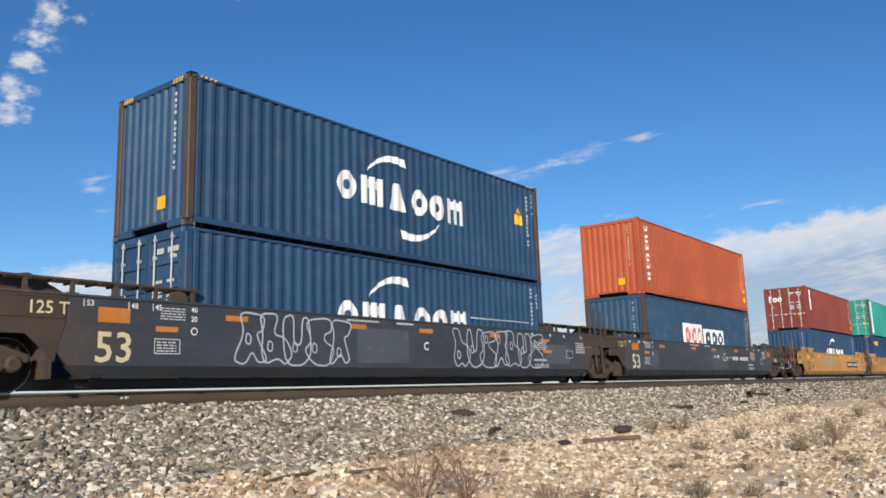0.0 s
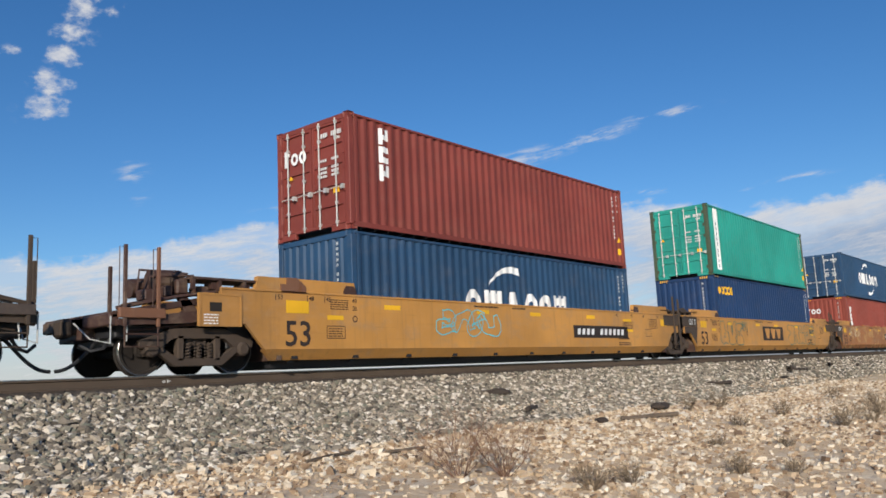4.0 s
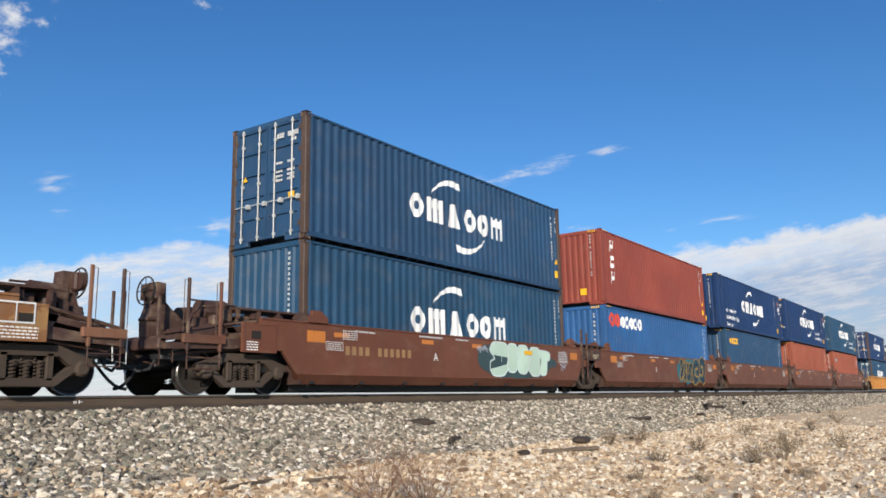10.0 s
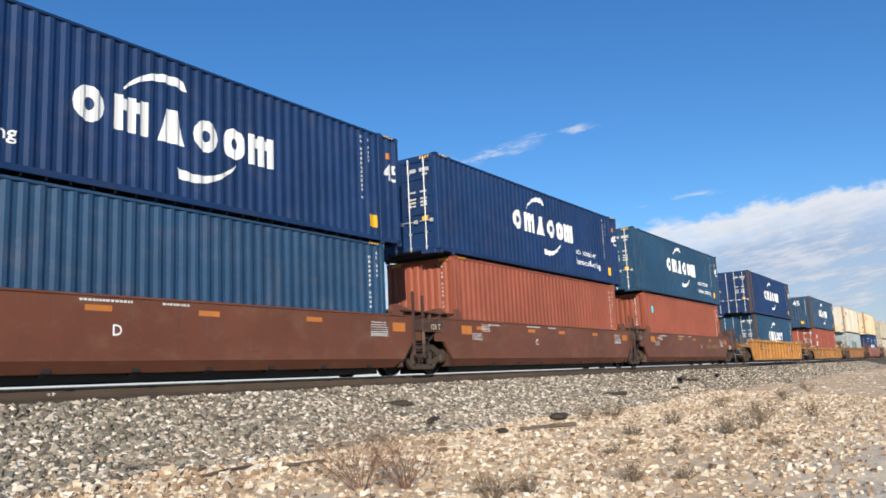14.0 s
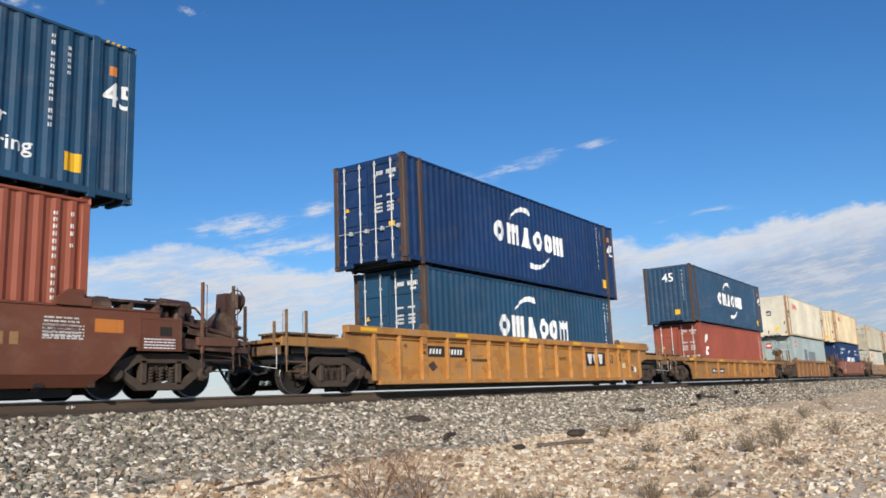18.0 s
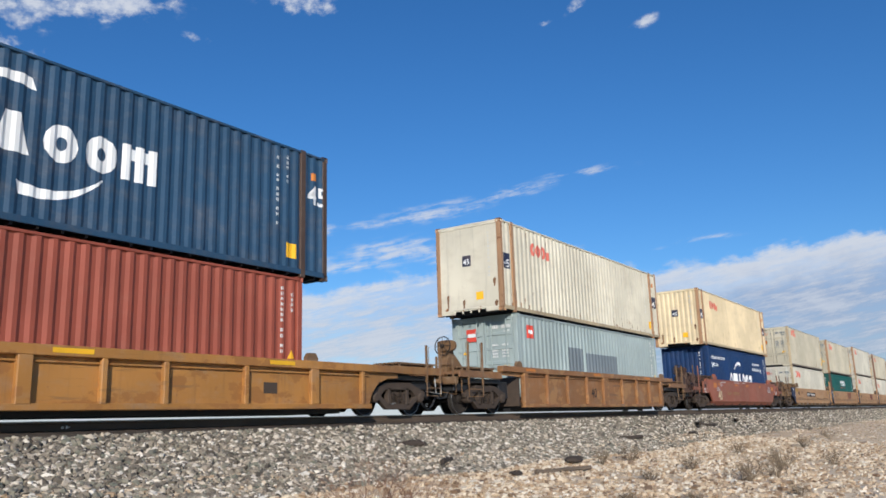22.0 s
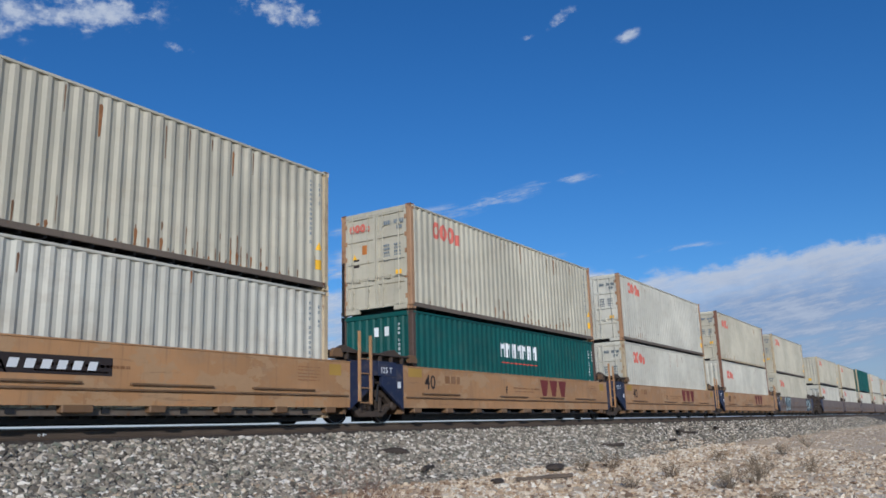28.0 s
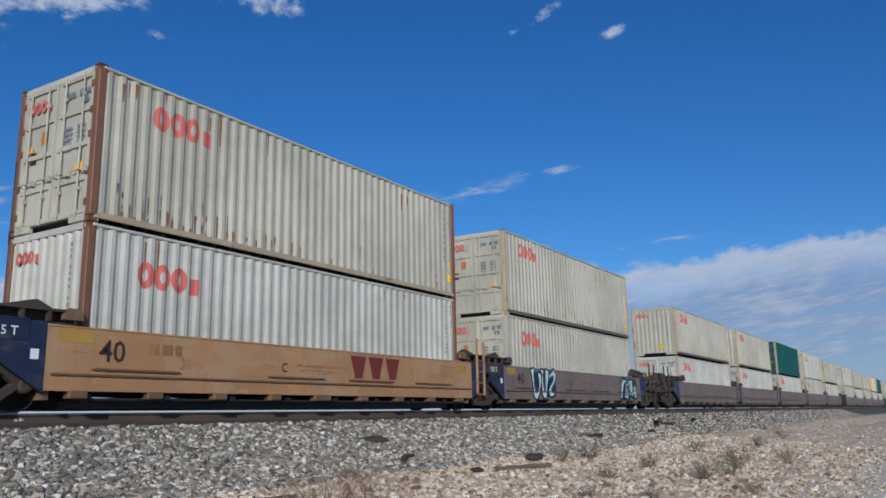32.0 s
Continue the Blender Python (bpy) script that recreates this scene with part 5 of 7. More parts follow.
def brake_stand(root, u, material, d):
    """The hand brake's gusseted stand with its gear box and spoked wheel, the wheel at u."""
    part("brake_stand", plate(d, [(u - 0.95, 1.18), (u - 0.02, 1.02), (u, 1.32), (u - 0.1, 1.62), (u - 0.12, 2.02), (u - 0.34, 2.02), (u - 0.36, 1.66)], -0.86, -0.58), material, root)
    bm = slab(d, [(u - 0.2, u - 0.03, -0.98, -0.52, 1.70, 2.0), (u - 0.16, u + 0.06, -0.9, -0.62, 1.3, 1.38)], 0.03)
    tube(bm, [(d * (u - 0.1), -0.8, 1.4), (d * (u - 0.08), -0.82, 1.75)], 0.03, 6)
    tube(bm, [(d * (u - 0.14), -0.97, 1.86), (d * (u - 0.06), -0.97, 1.86)], 0.15, 12)
    part("brake_gear_box", bm, material, root)
    bm = bmesh.new()
    R, cx = 0.255, d * u
    ring = [(cx + 0.02 * math.sin(a), -0.74 + R * math.cos(a), 1.86 + R * math.sin(a)) for a in [k * math.tau / 24 for k in range(25)]]
    tube(bm, ring, 0.016, 5)
    wheel = part("brake_wheel", bm, M["wheel"], root, "spoked iron hand brake wheel")
    for k in range(8):
        a = k * math.tau / 8
        bm = bmesh.new()
        tube(bm, [(cx, -0.74, 1.86), (cx, -0.74 + R * math.cos(a), 1.86 + R * math.sin(a))], 0.009, 4)
        part("spoke", bm, M["wheel"], wheel)
    bm = bmesh.new()
    tube(bm, [(cx - 0.06, -0.74, 1.86), (cx + 0.03, -0.74, 1.86)], 0.05, 8)
    part("hub", bm, M["wheel"], wheel)


def coupler_end(root, d, ht, x_truck, paint, gear, brake, style="smooth"):
    """The outer end of a car: sloping deck, coupler, hose, posts, steps and brake gear. d: -1 or 1."""
    end = x_truck + 1.35
    long = ht > 9
    trim = paint if paint in (M["car_brown"], M["car_red"], M["car_grey"]) else M["rust_red"] if paint in (M["car_yellow"], M["car_rusty"]) else gear
    p1, p2 = (end - 0.2, end - 0.78) if long else (end - 0.52, end - 1.25)
    part("draft_sill", slab(d, [(ht - 0.6, end, -0.32, 0.32, 0.62, 1.0)], 0.02), gear, root)
    # black boxes added to fill the deep shade under the deck
    part("underframe", slab(d, [(ht - 0.85, ht - 0.3, -1.05, 1.05, 0.42, 0.92), (ht - 0.5, end - 0.35, -0.62, 0.62, 0.50, 0.9), (x_truck + 0.3, end - 0.2, -1.0, 1.0, 0.62, 0.84), (ht - 0.3, end - 0.5, -1.14, 1.14, 0.84, 0.97)], 0.02), M["black"], root, "black underframe boxes for the shade under the deck")
    part("end_sill", slab(d, [(end - 0.16, end, -1.2, 1.2, 0.80, 1.0)], 0.02), gear, root)
    flat_deck = style == "ribbed"
    if flat_deck:
        part("end_platform", slab(d, [(ht - 0.12, end - 0.05, -1.25, 1.25, 1.06, 1.14), (ht - 0.12, end - 0.05, -1.32, -1.25, 0.98, 1.17), (ht - 0.12, end - 0.05, 1.25, 1.32, 0.98, 1.17)], 0.012), paint, root)
        part("end_grating", slab(d, [(ht + 0.1, end - 0.2, -1.2 + 0.16 * k, -1.1 + 0.16 * k, 1.24, 1.28) for k in range(5)] + [(u, u + 0.06, -1.2, -0.4, 1.13, 1.25) for u in (ht + 0.2, end - 0.4)]), gear, root)
    else:
        part("end_platform", plate(d, [(ht - 0.1, 1.26), (end - 0.05, 0.93), (end - 0.05, 1.03), (ht - 0.1, 1.38)], -1.2, 1.2), gear, root)
        for y in (-1.27, 1.19):
            part("side_sill", plate(d, [(ht - 0.1, 0.98), (ht + 0.55, 0.86), (end - 0.1, 0.80), (end - 0.1, 0.90), (ht + 0.5, 1.06), (ht - 0.1, 1.12)], y, y + 0.08), gear, root)
        part("step_plate", slab(d, [(p2 - 0.12, p1 + 0.1, -1.335, -1.25, 0.92, 1.08)], 0.01), trim, root)
        part("deck_rail", rods(d, [[(ht - 0.1, -1.22, 1.44), (ht + 0.8, -1.22, 1.30), (end - 0.1, -1.22, 1.08)], [(ht - 0.1, -1.0, 1.5), (end - 0.3, -1.0, 1.14)]], 0.035), gear, root)
    # equipment panel and the walkway above it
    if style == "smooth":
        part("end_panel", slab(d, [(ht - 0.42, ht + 0.45, -1.362, -1.30, 0.80, 1.38), (ht - 0.42, ht + 0.45, -1.372, -1.362, 1.34, 1.38), (ht + 0.41, ht + 0.45, -1.372, -1.362, 0.8, 1.34), (ht - 0.42, ht - 0.38, -1.372, -1.362, 0.8, 1.34)]), gear if paint == M["car_grey"] else paint, root, "dirty equipment panel")
        part("panel_hatch", slab(d, [(ht + 0.0, ht + 0.24, -1.368, -1.36, 1.06, 1.22)]), M["wheel"], root)
        lo = min(d * (ht + 0.02), d * (ht + 0.36))
        fine_print(part("stencil", on_side(flat([p for k in range(4) for p in bars(lo - 0.34 * (d > 0), lo + 0.3, 0.84 + 0.05 * k, 0.862 + 0.05 * k, (0.05, 0.1), k)]), False, -1.363), M["mark_white"], root))
    if not flat_deck:
        part("walkway", slab(d, [(ht - 1.65, ht + 0.55, -1.3, -0.66, 1.62, 1.66)] + [(ht - 1.6 + 0.52 * k, ht - 1.54 + 0.52 * k, -1.3, -1.22, 1.44, 1.63) for k in range(5)] + [(ht - 1.3 + 0.62 * k, ht - 1.12 + 0.62 * k, -1.24, -1.0, 1.46, 1.58) for k in range(3)]), gear, root)
        part("corner_guide", plate(d, [(ht - 1.9, 1.46), (ht - 1.3, 1.46), (ht - 1.3, 1.62), (ht - 1.44, 1.62), (ht - 1.44, 1.75), (ht - 1.68, 1.75), (ht - 1.9, 1.60)], -1.37, -1.27), trim, root)
    # coupler and hoses
    bm = slab(d, [(end - 0.05, end + 0.2, -0.1, 0.1, 0.72, 0.92)], 0.03)
    box(bm, *sorted((d * (end + 0.08), d * (end + 0.3))), -0.2, 0.16, 0.66, 0.98, bevel=0.06)
    part("coupler", bm, M["running_gear"], root)
    sag = [k / 10 for k in range(11)]
    part("air_hose", rods(d, [[(end - 0.22 + (0.72 if long else 0.57) * t ** 0.8, -0.46, 0.12 + 0.52 * (1 - t) ** 2.2) for t in sag], [(end - 0.3, -0.8, 0.72), (end - 0.12, -0.78, 0.46), (end + 0.05, -0.7, 0.42), (end + 0.2, -0.6, 0.52)]], 0.03, 6), M["rubber"], root, "black rubber air brake hose")
    part("cut_lever", rods(d, [[(end - 0.02, -1.2, 0.95), (end - 0.02, -1.2, 0.52), (end + 0.02, -0.6, 0.62), (end + 0.1, -0.2, 0.9)], [(end - 0.3, -1.2, 0.95), (end - 0.28, -1.22, 0.55)]], 0.014), M["rod"] if long else gear, root)
    # posts and steps
    tall = 2.1 if not flat_deck else 1.74 if long else 1.98
    posts = [(p1, -1.30, tall, gear), (p2, -1.30, tall, trim), (end - 0.05, -1.1, 1.75 if not flat_deck else 1.5, gear)]
    if not flat_deck and not long:
        posts += [(p1 - 0.1, 1.22, 2.1, gear), (p2 - 0.1, 1.22, 2.0, trim)]
    for u, y, top, mat in posts:
        part("grab_post", slab(d, [(u - 0.028, u + 0.028, y - 0.025, y + 0.025, 0.78, top)], 0.006), mat, root)
    for u in (p1, p2):
        part("grab_iron", rods(d, [[(u + 0.1, -1.30, 1.1), (u + 0.1, -1.30, tall - 0.04), (u, -1.30, tall - 0.04)]], 0.008), gear, root)
    part("step", rods(d, [[(p1, -1.3, 0.9), (p1, -1.3, 0.46), (p2, -1.3, 0.46), (p2, -1.3, 0.9)], [(p1, -1.3, 0.66), (p2, -1.3, 0.66)]], 0.016), gear, root)
    # brake gear over the truck
    if not flat_deck:
        bm = rods(d, [[(ht + 0.45, -0.72, 1.62), (ht + 1.0, -0.72, 1.60)]], 0.21, 14)
        tube(bm, [(d * (ht + 0.5), -0.35, 1.58), (d * (ht + 1.2), -0.35, 1.5)], 0.17, 12)
        part("air_reservoir", bm, gear, root)
        for row in ((ht + 0.5, ht + 0.72, -1.12, -0.86, 1.36, 1.62), (ht + 0.78, ht + 0.95, -1.1, -0.9, 1.3, 1.5), (ht + 1.0, ht + 1.25, -1.0, -0.7, 1.24, 1.44), (ht + 0.1, ht + 0.35, -1.15, -0.85, 1.36, 1.52)):
            part("control_valve", slab(d, [row], 0.03), gear, root)
        part("brake_rod", rods(d, [[(ht - 0.2, -1.1, 1.3), (ht + 0.4, -1.15, 1.2), (ht + 0.9, -1.15, 0.9)], [(ht + 0.3, -0.95, 1.72), (ht + 1.1, -0.9, 1.66), (end - 0.7, -0.9, 1.3)], [(ht + 0.2, -0.6, 1.8), (ht + 1.1, -0.55, 1.82), (ht + 1.15, -0.55, 1.4)], [(ht - 0.1, -1.2, 0.9), (end - 0.3, -1.1, 0.72)]], 0.022), gear, root)
        part("brake_lever", plate(d, [(ht + 0.3, 1.0), (ht + 0.55, 0.92), (ht + 0.75, 1.3), (ht + 0.62, 1.36)], -1.2, -1.12), gear, root)
    if brake:
        brake_stand(root, end - (0.68 if long else 0.1 if flat_deck else 0.0), gear, d)


def joint_end(root, d, ht, half, paint, gear):
    """The inner end of an articulated unit: bolster arm, overhanging panel, end deck, pipes and walkway."""
    w = 1.1 if ht > 9 else 0.38
    part("bolster_arm", slab(d, [(ht - 0.9, half + 0.25, -0.4, 0.4, 0.78, 1.12), (ht - 0.7, half - 0.05, -1.15, 1.15, 0.92, 1.08)], 0.03), gear, root)
    part("end_deck", slab(d, [(ht - 1.0, half - 0.06, -1.25, 1.25, 1.36, 1.44)], 0.015), gear, root)
    part("end_panel", slab(d, [(ht - w, half - 0.04, -1.365, -1.30, 1.10, 1.45), (ht - w, half - 0.04, -1.375, -1.365, 1.41, 1.45)], 0.004), M["car_navy"] if paint == M["car_tan"] else gear, root)
    part("end_beam", plate(d, [(ht - 1.3, 1.47), (half - 0.1, 1.47), (half - 0.16, 1.60), (ht - 0.5, 1.78), (ht - 0.62, 1.80)], -1.12, -0.98), gear if paint != M["car_brown"] else paint, root)
    if paint == M["car_grey"]:
        part("walkway", slab(d, [(ht - 3.5, half - 0.04, -1.34, -1.22, 1.70, 1.735), (ht - 3.5, half - 0.04, -1.16, -1.08, 1.70, 1.73), (ht - 3.5, half - 0.04, -1.02, -0.94, 1.70, 1.73)] + [(ht - 3.45 + 0.36 * k, ht - 3.41 + 0.36 * k, -1.33, -0.92, 1.67, 1.70) for k in range(11)]), gear, root, "raised grating walkway")
        for k in range(6):
            part("walkway_stay", slab(d, [(ht - 3.4 + 0.72 * k, ht - 3.34 + 0.72 * k, -1.33, -1.27, 1.49, 1.70), (ht - 3.46 + 0.72 * k, ht - 3.28 + 0.72 * k, -1.34, -1.26, 1.49, 1.52)]), gear, root)
    else:
        part("walkway", slab(d, [(ht - 1.25, half - 0.04, -1.34, -0.85, 1.60, 1.64)] + [(ht - 1.2 + 0.45 * k, ht - 1.14 + 0.45 * k, -1.32, -1.24, 1.44, 1.60) for k in range(4)]), gear, root)
    if d < 0 and paint in (M["car_grey"], M["car_yellow"], M["car_rusty"]):
        part("end_gusset", plate(d, [(ht - 0.96, 0.45), (ht - 0.5, 0.865), (ht - 0.01, 0.865), (ht - 0.01, 1.09), (ht - 1.12, 1.09), (ht - 1.0, 0.7)], -1.358, -1.351), gear, root, "dark grimy end plate")
    if paint in (M["car_brown"], M["car_red"]):
        part("corner_guide", plate(d, [(ht - 1.2, 1.47), (ht - 0.85, 1.47), (ht - 0.85, 1.58), (ht - 0.95, 1.56), (ht - 0.98, 1.70), (ht - 1.06, 1.78), (ht - 1.2, 1.74), (ht - 1.28, 1.58)], -1.38, -1.26), paint, root)
    part("brake_pipe", rods(d, [[(ht - 0.3 + 0.14 * k, -1.1 + 0.03 * k, 1.32 - 0.45 * (k / 7) ** 1.6) for k in range(8)], [(ht - 0.2, -1.3, 1.2), (half - 0.1, -1.28, 0.86), (half - 0.15, -1.2, 0.5)]], 0.024, 6), M["rubber"], root)
    bm = slab(d, [(half - 0.97 + 0.22 * k, half - 0.83 + 0.22 * k, -1.0 + 0.1 * (k % 3), -0.6, 1.08, 1.18 + 0.07 * (k % 4)) for k in range(4)], 0.02)
    part("brake_gear", bm, gear, root)


def side_outline(lo, hi, ht):
    return [(lo, 0.40), (hi, 0.40), (hi + 0.42, 0.86), (ht, 0.86), (ht, 1.46), (-ht, 1.46), (-ht, 0.86), (lo - 0.42, 0.86)]


def well_car(kind, style, paint, left, right, brake="", label="", top=1.5, posts=()):
    """One well of an intermodal car, with its middle at the origin on the rail's top."""
    hb, ht, half, trk = {"53": (8.43, 9.35, 9.77, 9.95), "48": (8.2, 9.3, 9.7, 9.95), "40": (6.62, 7.4, 7.78, 8.25)}[kind]
    root = group_empty("well_car")
    wheels = M["running_gear"]
    dark = M["black"]
    xt = trk - {"53": 0.30, "48": 0.42, "40": 0.64 if style == "smooth" else 0.30}[kind]  # middle of an end truck
    gear = wheels if paint in (M["car_grey"], M["car_mauve"]) else M["gear_brown"] if paint in (M["car_brown"], M["car_red"], M["car_yellow"], M["car_rusty"]) else M["gear_dun"]
    for s in (-1, 1):
        ya, yb = (-1.35, -1.28) if s < 0 else (1.28, 1.35)
        if style == "smooth":
            bm = bmesh.new()
            lo, hi = (-hb + (0.22 if kind == "40" and left == "end" else 0.25 if paint == M["car_grey"] and left == "joint" else 0.0), hb - (0.22 if kind == "40" and right == "end" else 0.0))
            prism(bm, side_outline(lo, hi, ht), ya, yb)
            part("side_sheet", bm, paint, root)
            bm = bmesh.new()
            y2 = s * 1.19
            vs = [bm.verts.new(c) for c in ((lo, s * 1.348, 0.40), (hi, s * 1.348, 0.40), (hi - 0.25, y2, 0.20), (lo + 0.25, y2, 0.20), (lo, s * 1.2, 0.40), (hi, s * 1.2, 0.40), (hi - 0.25, s * 1.12, 0.20), (lo + 0.25, s * 1.12, 0.20))]
            for q in ((0, 3, 2, 1), (4, 5, 6, 7), (3, 7, 6, 2), (0, 4, 7, 3), (1, 2, 6, 5)):
                bm.faces.new([vs[i] for i in q])
            bmesh.ops.recalc_face_normals(bm, faces=bm.faces[:])
            part("lower_sheet", bm, paint, root)
            part("top_chord", boxes((-ht, ht, *sorted((s * 1.37, s * 1.2)), 1.455, 1.50), bevel=0.01), paint, root)
        elif style == "ribbed":
            prism_bm = bmesh.new()
            hs = 6.08 if kind == "40" else hb
            if kind == "40":
                prism(prism_bm, [(-hs, 0.20), (hs, 0.20), (hs, top - 0.30), (ht, top - 0.26), (ht, top - 0.16), (-ht, top - 0.16), (-ht, top - 0.26), (-hs, top - 0.30)], *sorted((s * 1.30, s * 1.25)))
            else:
                prism(prism_bm, [(-hb, 0.20), (hb, 0.20), (hb + 0.12, 0.50), (hb + 0.38, min(0.82, top - 0.4)), (hb + 0.75, min(0.95, top - 0.3)), (ht, min(0.97, top - 0.28)), (ht, top - 0.16), (-ht, top - 0.16), (-ht, min(0.97, top - 0.28)), (-hb - 0.75, min(0.95, top - 0.3)), (-hb - 0.38, min(0.82, top - 0.4)), (-hb - 0.12, 0.50)], *sorted((s * 1.30, s * 1.25)))
            part("side_sheet", prism_bm, paint, root)
            part("top_chord", boxes((-ht, ht, *sorted((s * 1.42, s * 1.22)), top - 0.17, top), bevel=0.012), paint, root)
            part("bottom_chord", boxes((-hs, hs, *sorted((s * 1.40, s * 1.24)), 0.15, 0.26), bevel=0.012), paint, root)
            for k, x in enumerate(posts):
                if s < 0 or k % 3 == 0:
                    w = 0.12 if min(abs(x), abs(abs(x) - 6.15)) < 0.25 else 0.055
                    part("side_post", boxes((x - w, x + w, *sorted((s * 1.41, s * 1.30)), 0.24, top - 0.16), bevel=0.015), paint, root)
            part("inner_lip", boxes((-hs, hs, *sorted((s * 1.35, s * 1.30)), top - 0.27, top - 0.235), bevel=0.008), paint, root)
        else:
            bm = bmesh.new()
            prism(bm, [(-hb - 0.1, 0.34), (hb + 0.1, 0.34), (hb + 0.1, 1.37), (-hb - 0.1, 1.37)], ya, yb)
            part("side_sheet", bm, paint, root)
            part("top_chord", boxes((-hb - 0.1, hb + 0.1, *sorted((s * 1.365, s * 1.22)), 1.355, 1.39), bevel=0.008), paint, root)
            bm = bmesh.new()
            tube(bm, [(-hb, s * 1.375, 0.60), (hb, s * 1.375, 0.60)], 0.022, 6)
            part("pipe", bm, M["gear_dun"], root)
            for k, x in enumerate((-5.0, -0.9, 1.8, 4.6)):
                part("rub_bar", boxes((x - 0.9, x + 0.9, *sorted((s * 1.40, s * 1.34)), 0.685, 0.725), bevel=0.008), M["gear_dun"], root)
            for k in range(9):
                x = -6.1 + 1.52 * k
                w = 0.28 if k in (4,) else 0.17
                part("foot_bracket", boxes((x - w, x + w, *sorted((s * 1.36, s * 1.16)), 0.22, 0.36), bevel=0.02), M["gear_dun"], root)
            for d in (-1, 1):
                lo, hi = sorted((d * (hb + 0.10), d * (hb + 0.98)))
                bm = bmesh.new()
                prism(bm, [(lo, 0.86 if d < 0 else 0.30), (hi, 0.30 if d < 0 else 0.86), (hi, 1.42), (lo, 1.42)], *sorted((s * 1.352, s * 1.27)))
                part("end_panel", bm, M["car_navy"], root, "dark navy end panel")
    part("well_floor", boxes((-hb + 0.5, hb - 0.5, -1.18, 1.18, 0.20, 0.24), (-hb + 0.5, hb - 0.5, -0.85, 0.85, 0.06, 0.20)), dark, root)
    for x in np.arange(-hb + 0.7, hb - 0.6, 1.6):
        part("cross_member", cached(("cross_member",), lambda: boxes((0, 0.14, -1.25, 1.25, 0.215, 0.30), (0, 0.14, -1.13, -1.08, 0.16, 0.22))), dark, root, at=pose(x, 0, 0))
    for d in (-1, 1):
        inset = 0.4 if (left if d < 0 else right) == "end" else 0.0
        lo, hi = sorted((d * (hb - inset - 0.05), d * (hb - inset + 0.05)))
        # ribbed cars take the darker steel, for the shade under chord and deck
        part("bulkhead", boxes((lo, hi, -1.26, 1.26, 0.2, 1.42 if style != "ribbed" else top - 0.3)), M["running_gear"] if style == "ribbed" else gear, root)
        for s in (-1, 1):
            x = d * 6.28
            bm = bmesh.new()
            prism(bm, [(x - 0.17, top - 0.02), (x + 0.17, top - 0.02), (x + 0.17, top + 0.07), (x + 0.1, top + 0.17), (x - 0.1, top + 0.17), (x - 0.17, top + 0.07)], *sorted((s * 1.36, s * 1.26)))
            part("container_guide", bm, gear, root)
    for d, what in ((-1, left), (1, right)):
        if what == "end":
            coupler_end(root, d, ht, trk, paint if style != "tan" else M["car_dun"], gear, brake == ("left" if d < 0 else "right"), style)
        else:
            joint_end(root, d, ht, half, paint, wheels if paint in (M["car_yellow"], M["car_rusty"], M["car_tan"]) else gear)
    if right == "joint":
        ladder(root, half - 0.75, -1.38, 0.42, 2.34 if paint == M["car_grey"] else 2.12, paint if style == "tan" else gear if paint == M["car_brown"] else wheels)
    if left == "end":
        truck(root, -xt, wheels)
    else:
        truck(root, -half, wheels)
    if right == "end":
        truck(root, xt, wheels)
    return tagged(root, label, "rail car", "well cars of the freight train")


def mark(root, name, bm, material, label="", y=-1.35):
    return fine_print(part(name, on_side(bm, False, y), M[material], root, label))


def sprayed(root, layers, label):
    for k, (bm, material, off) in enumerate(layers):
        mark(root, "graffiti", bm, material, label if k == 0 else "", -1.352 + off)


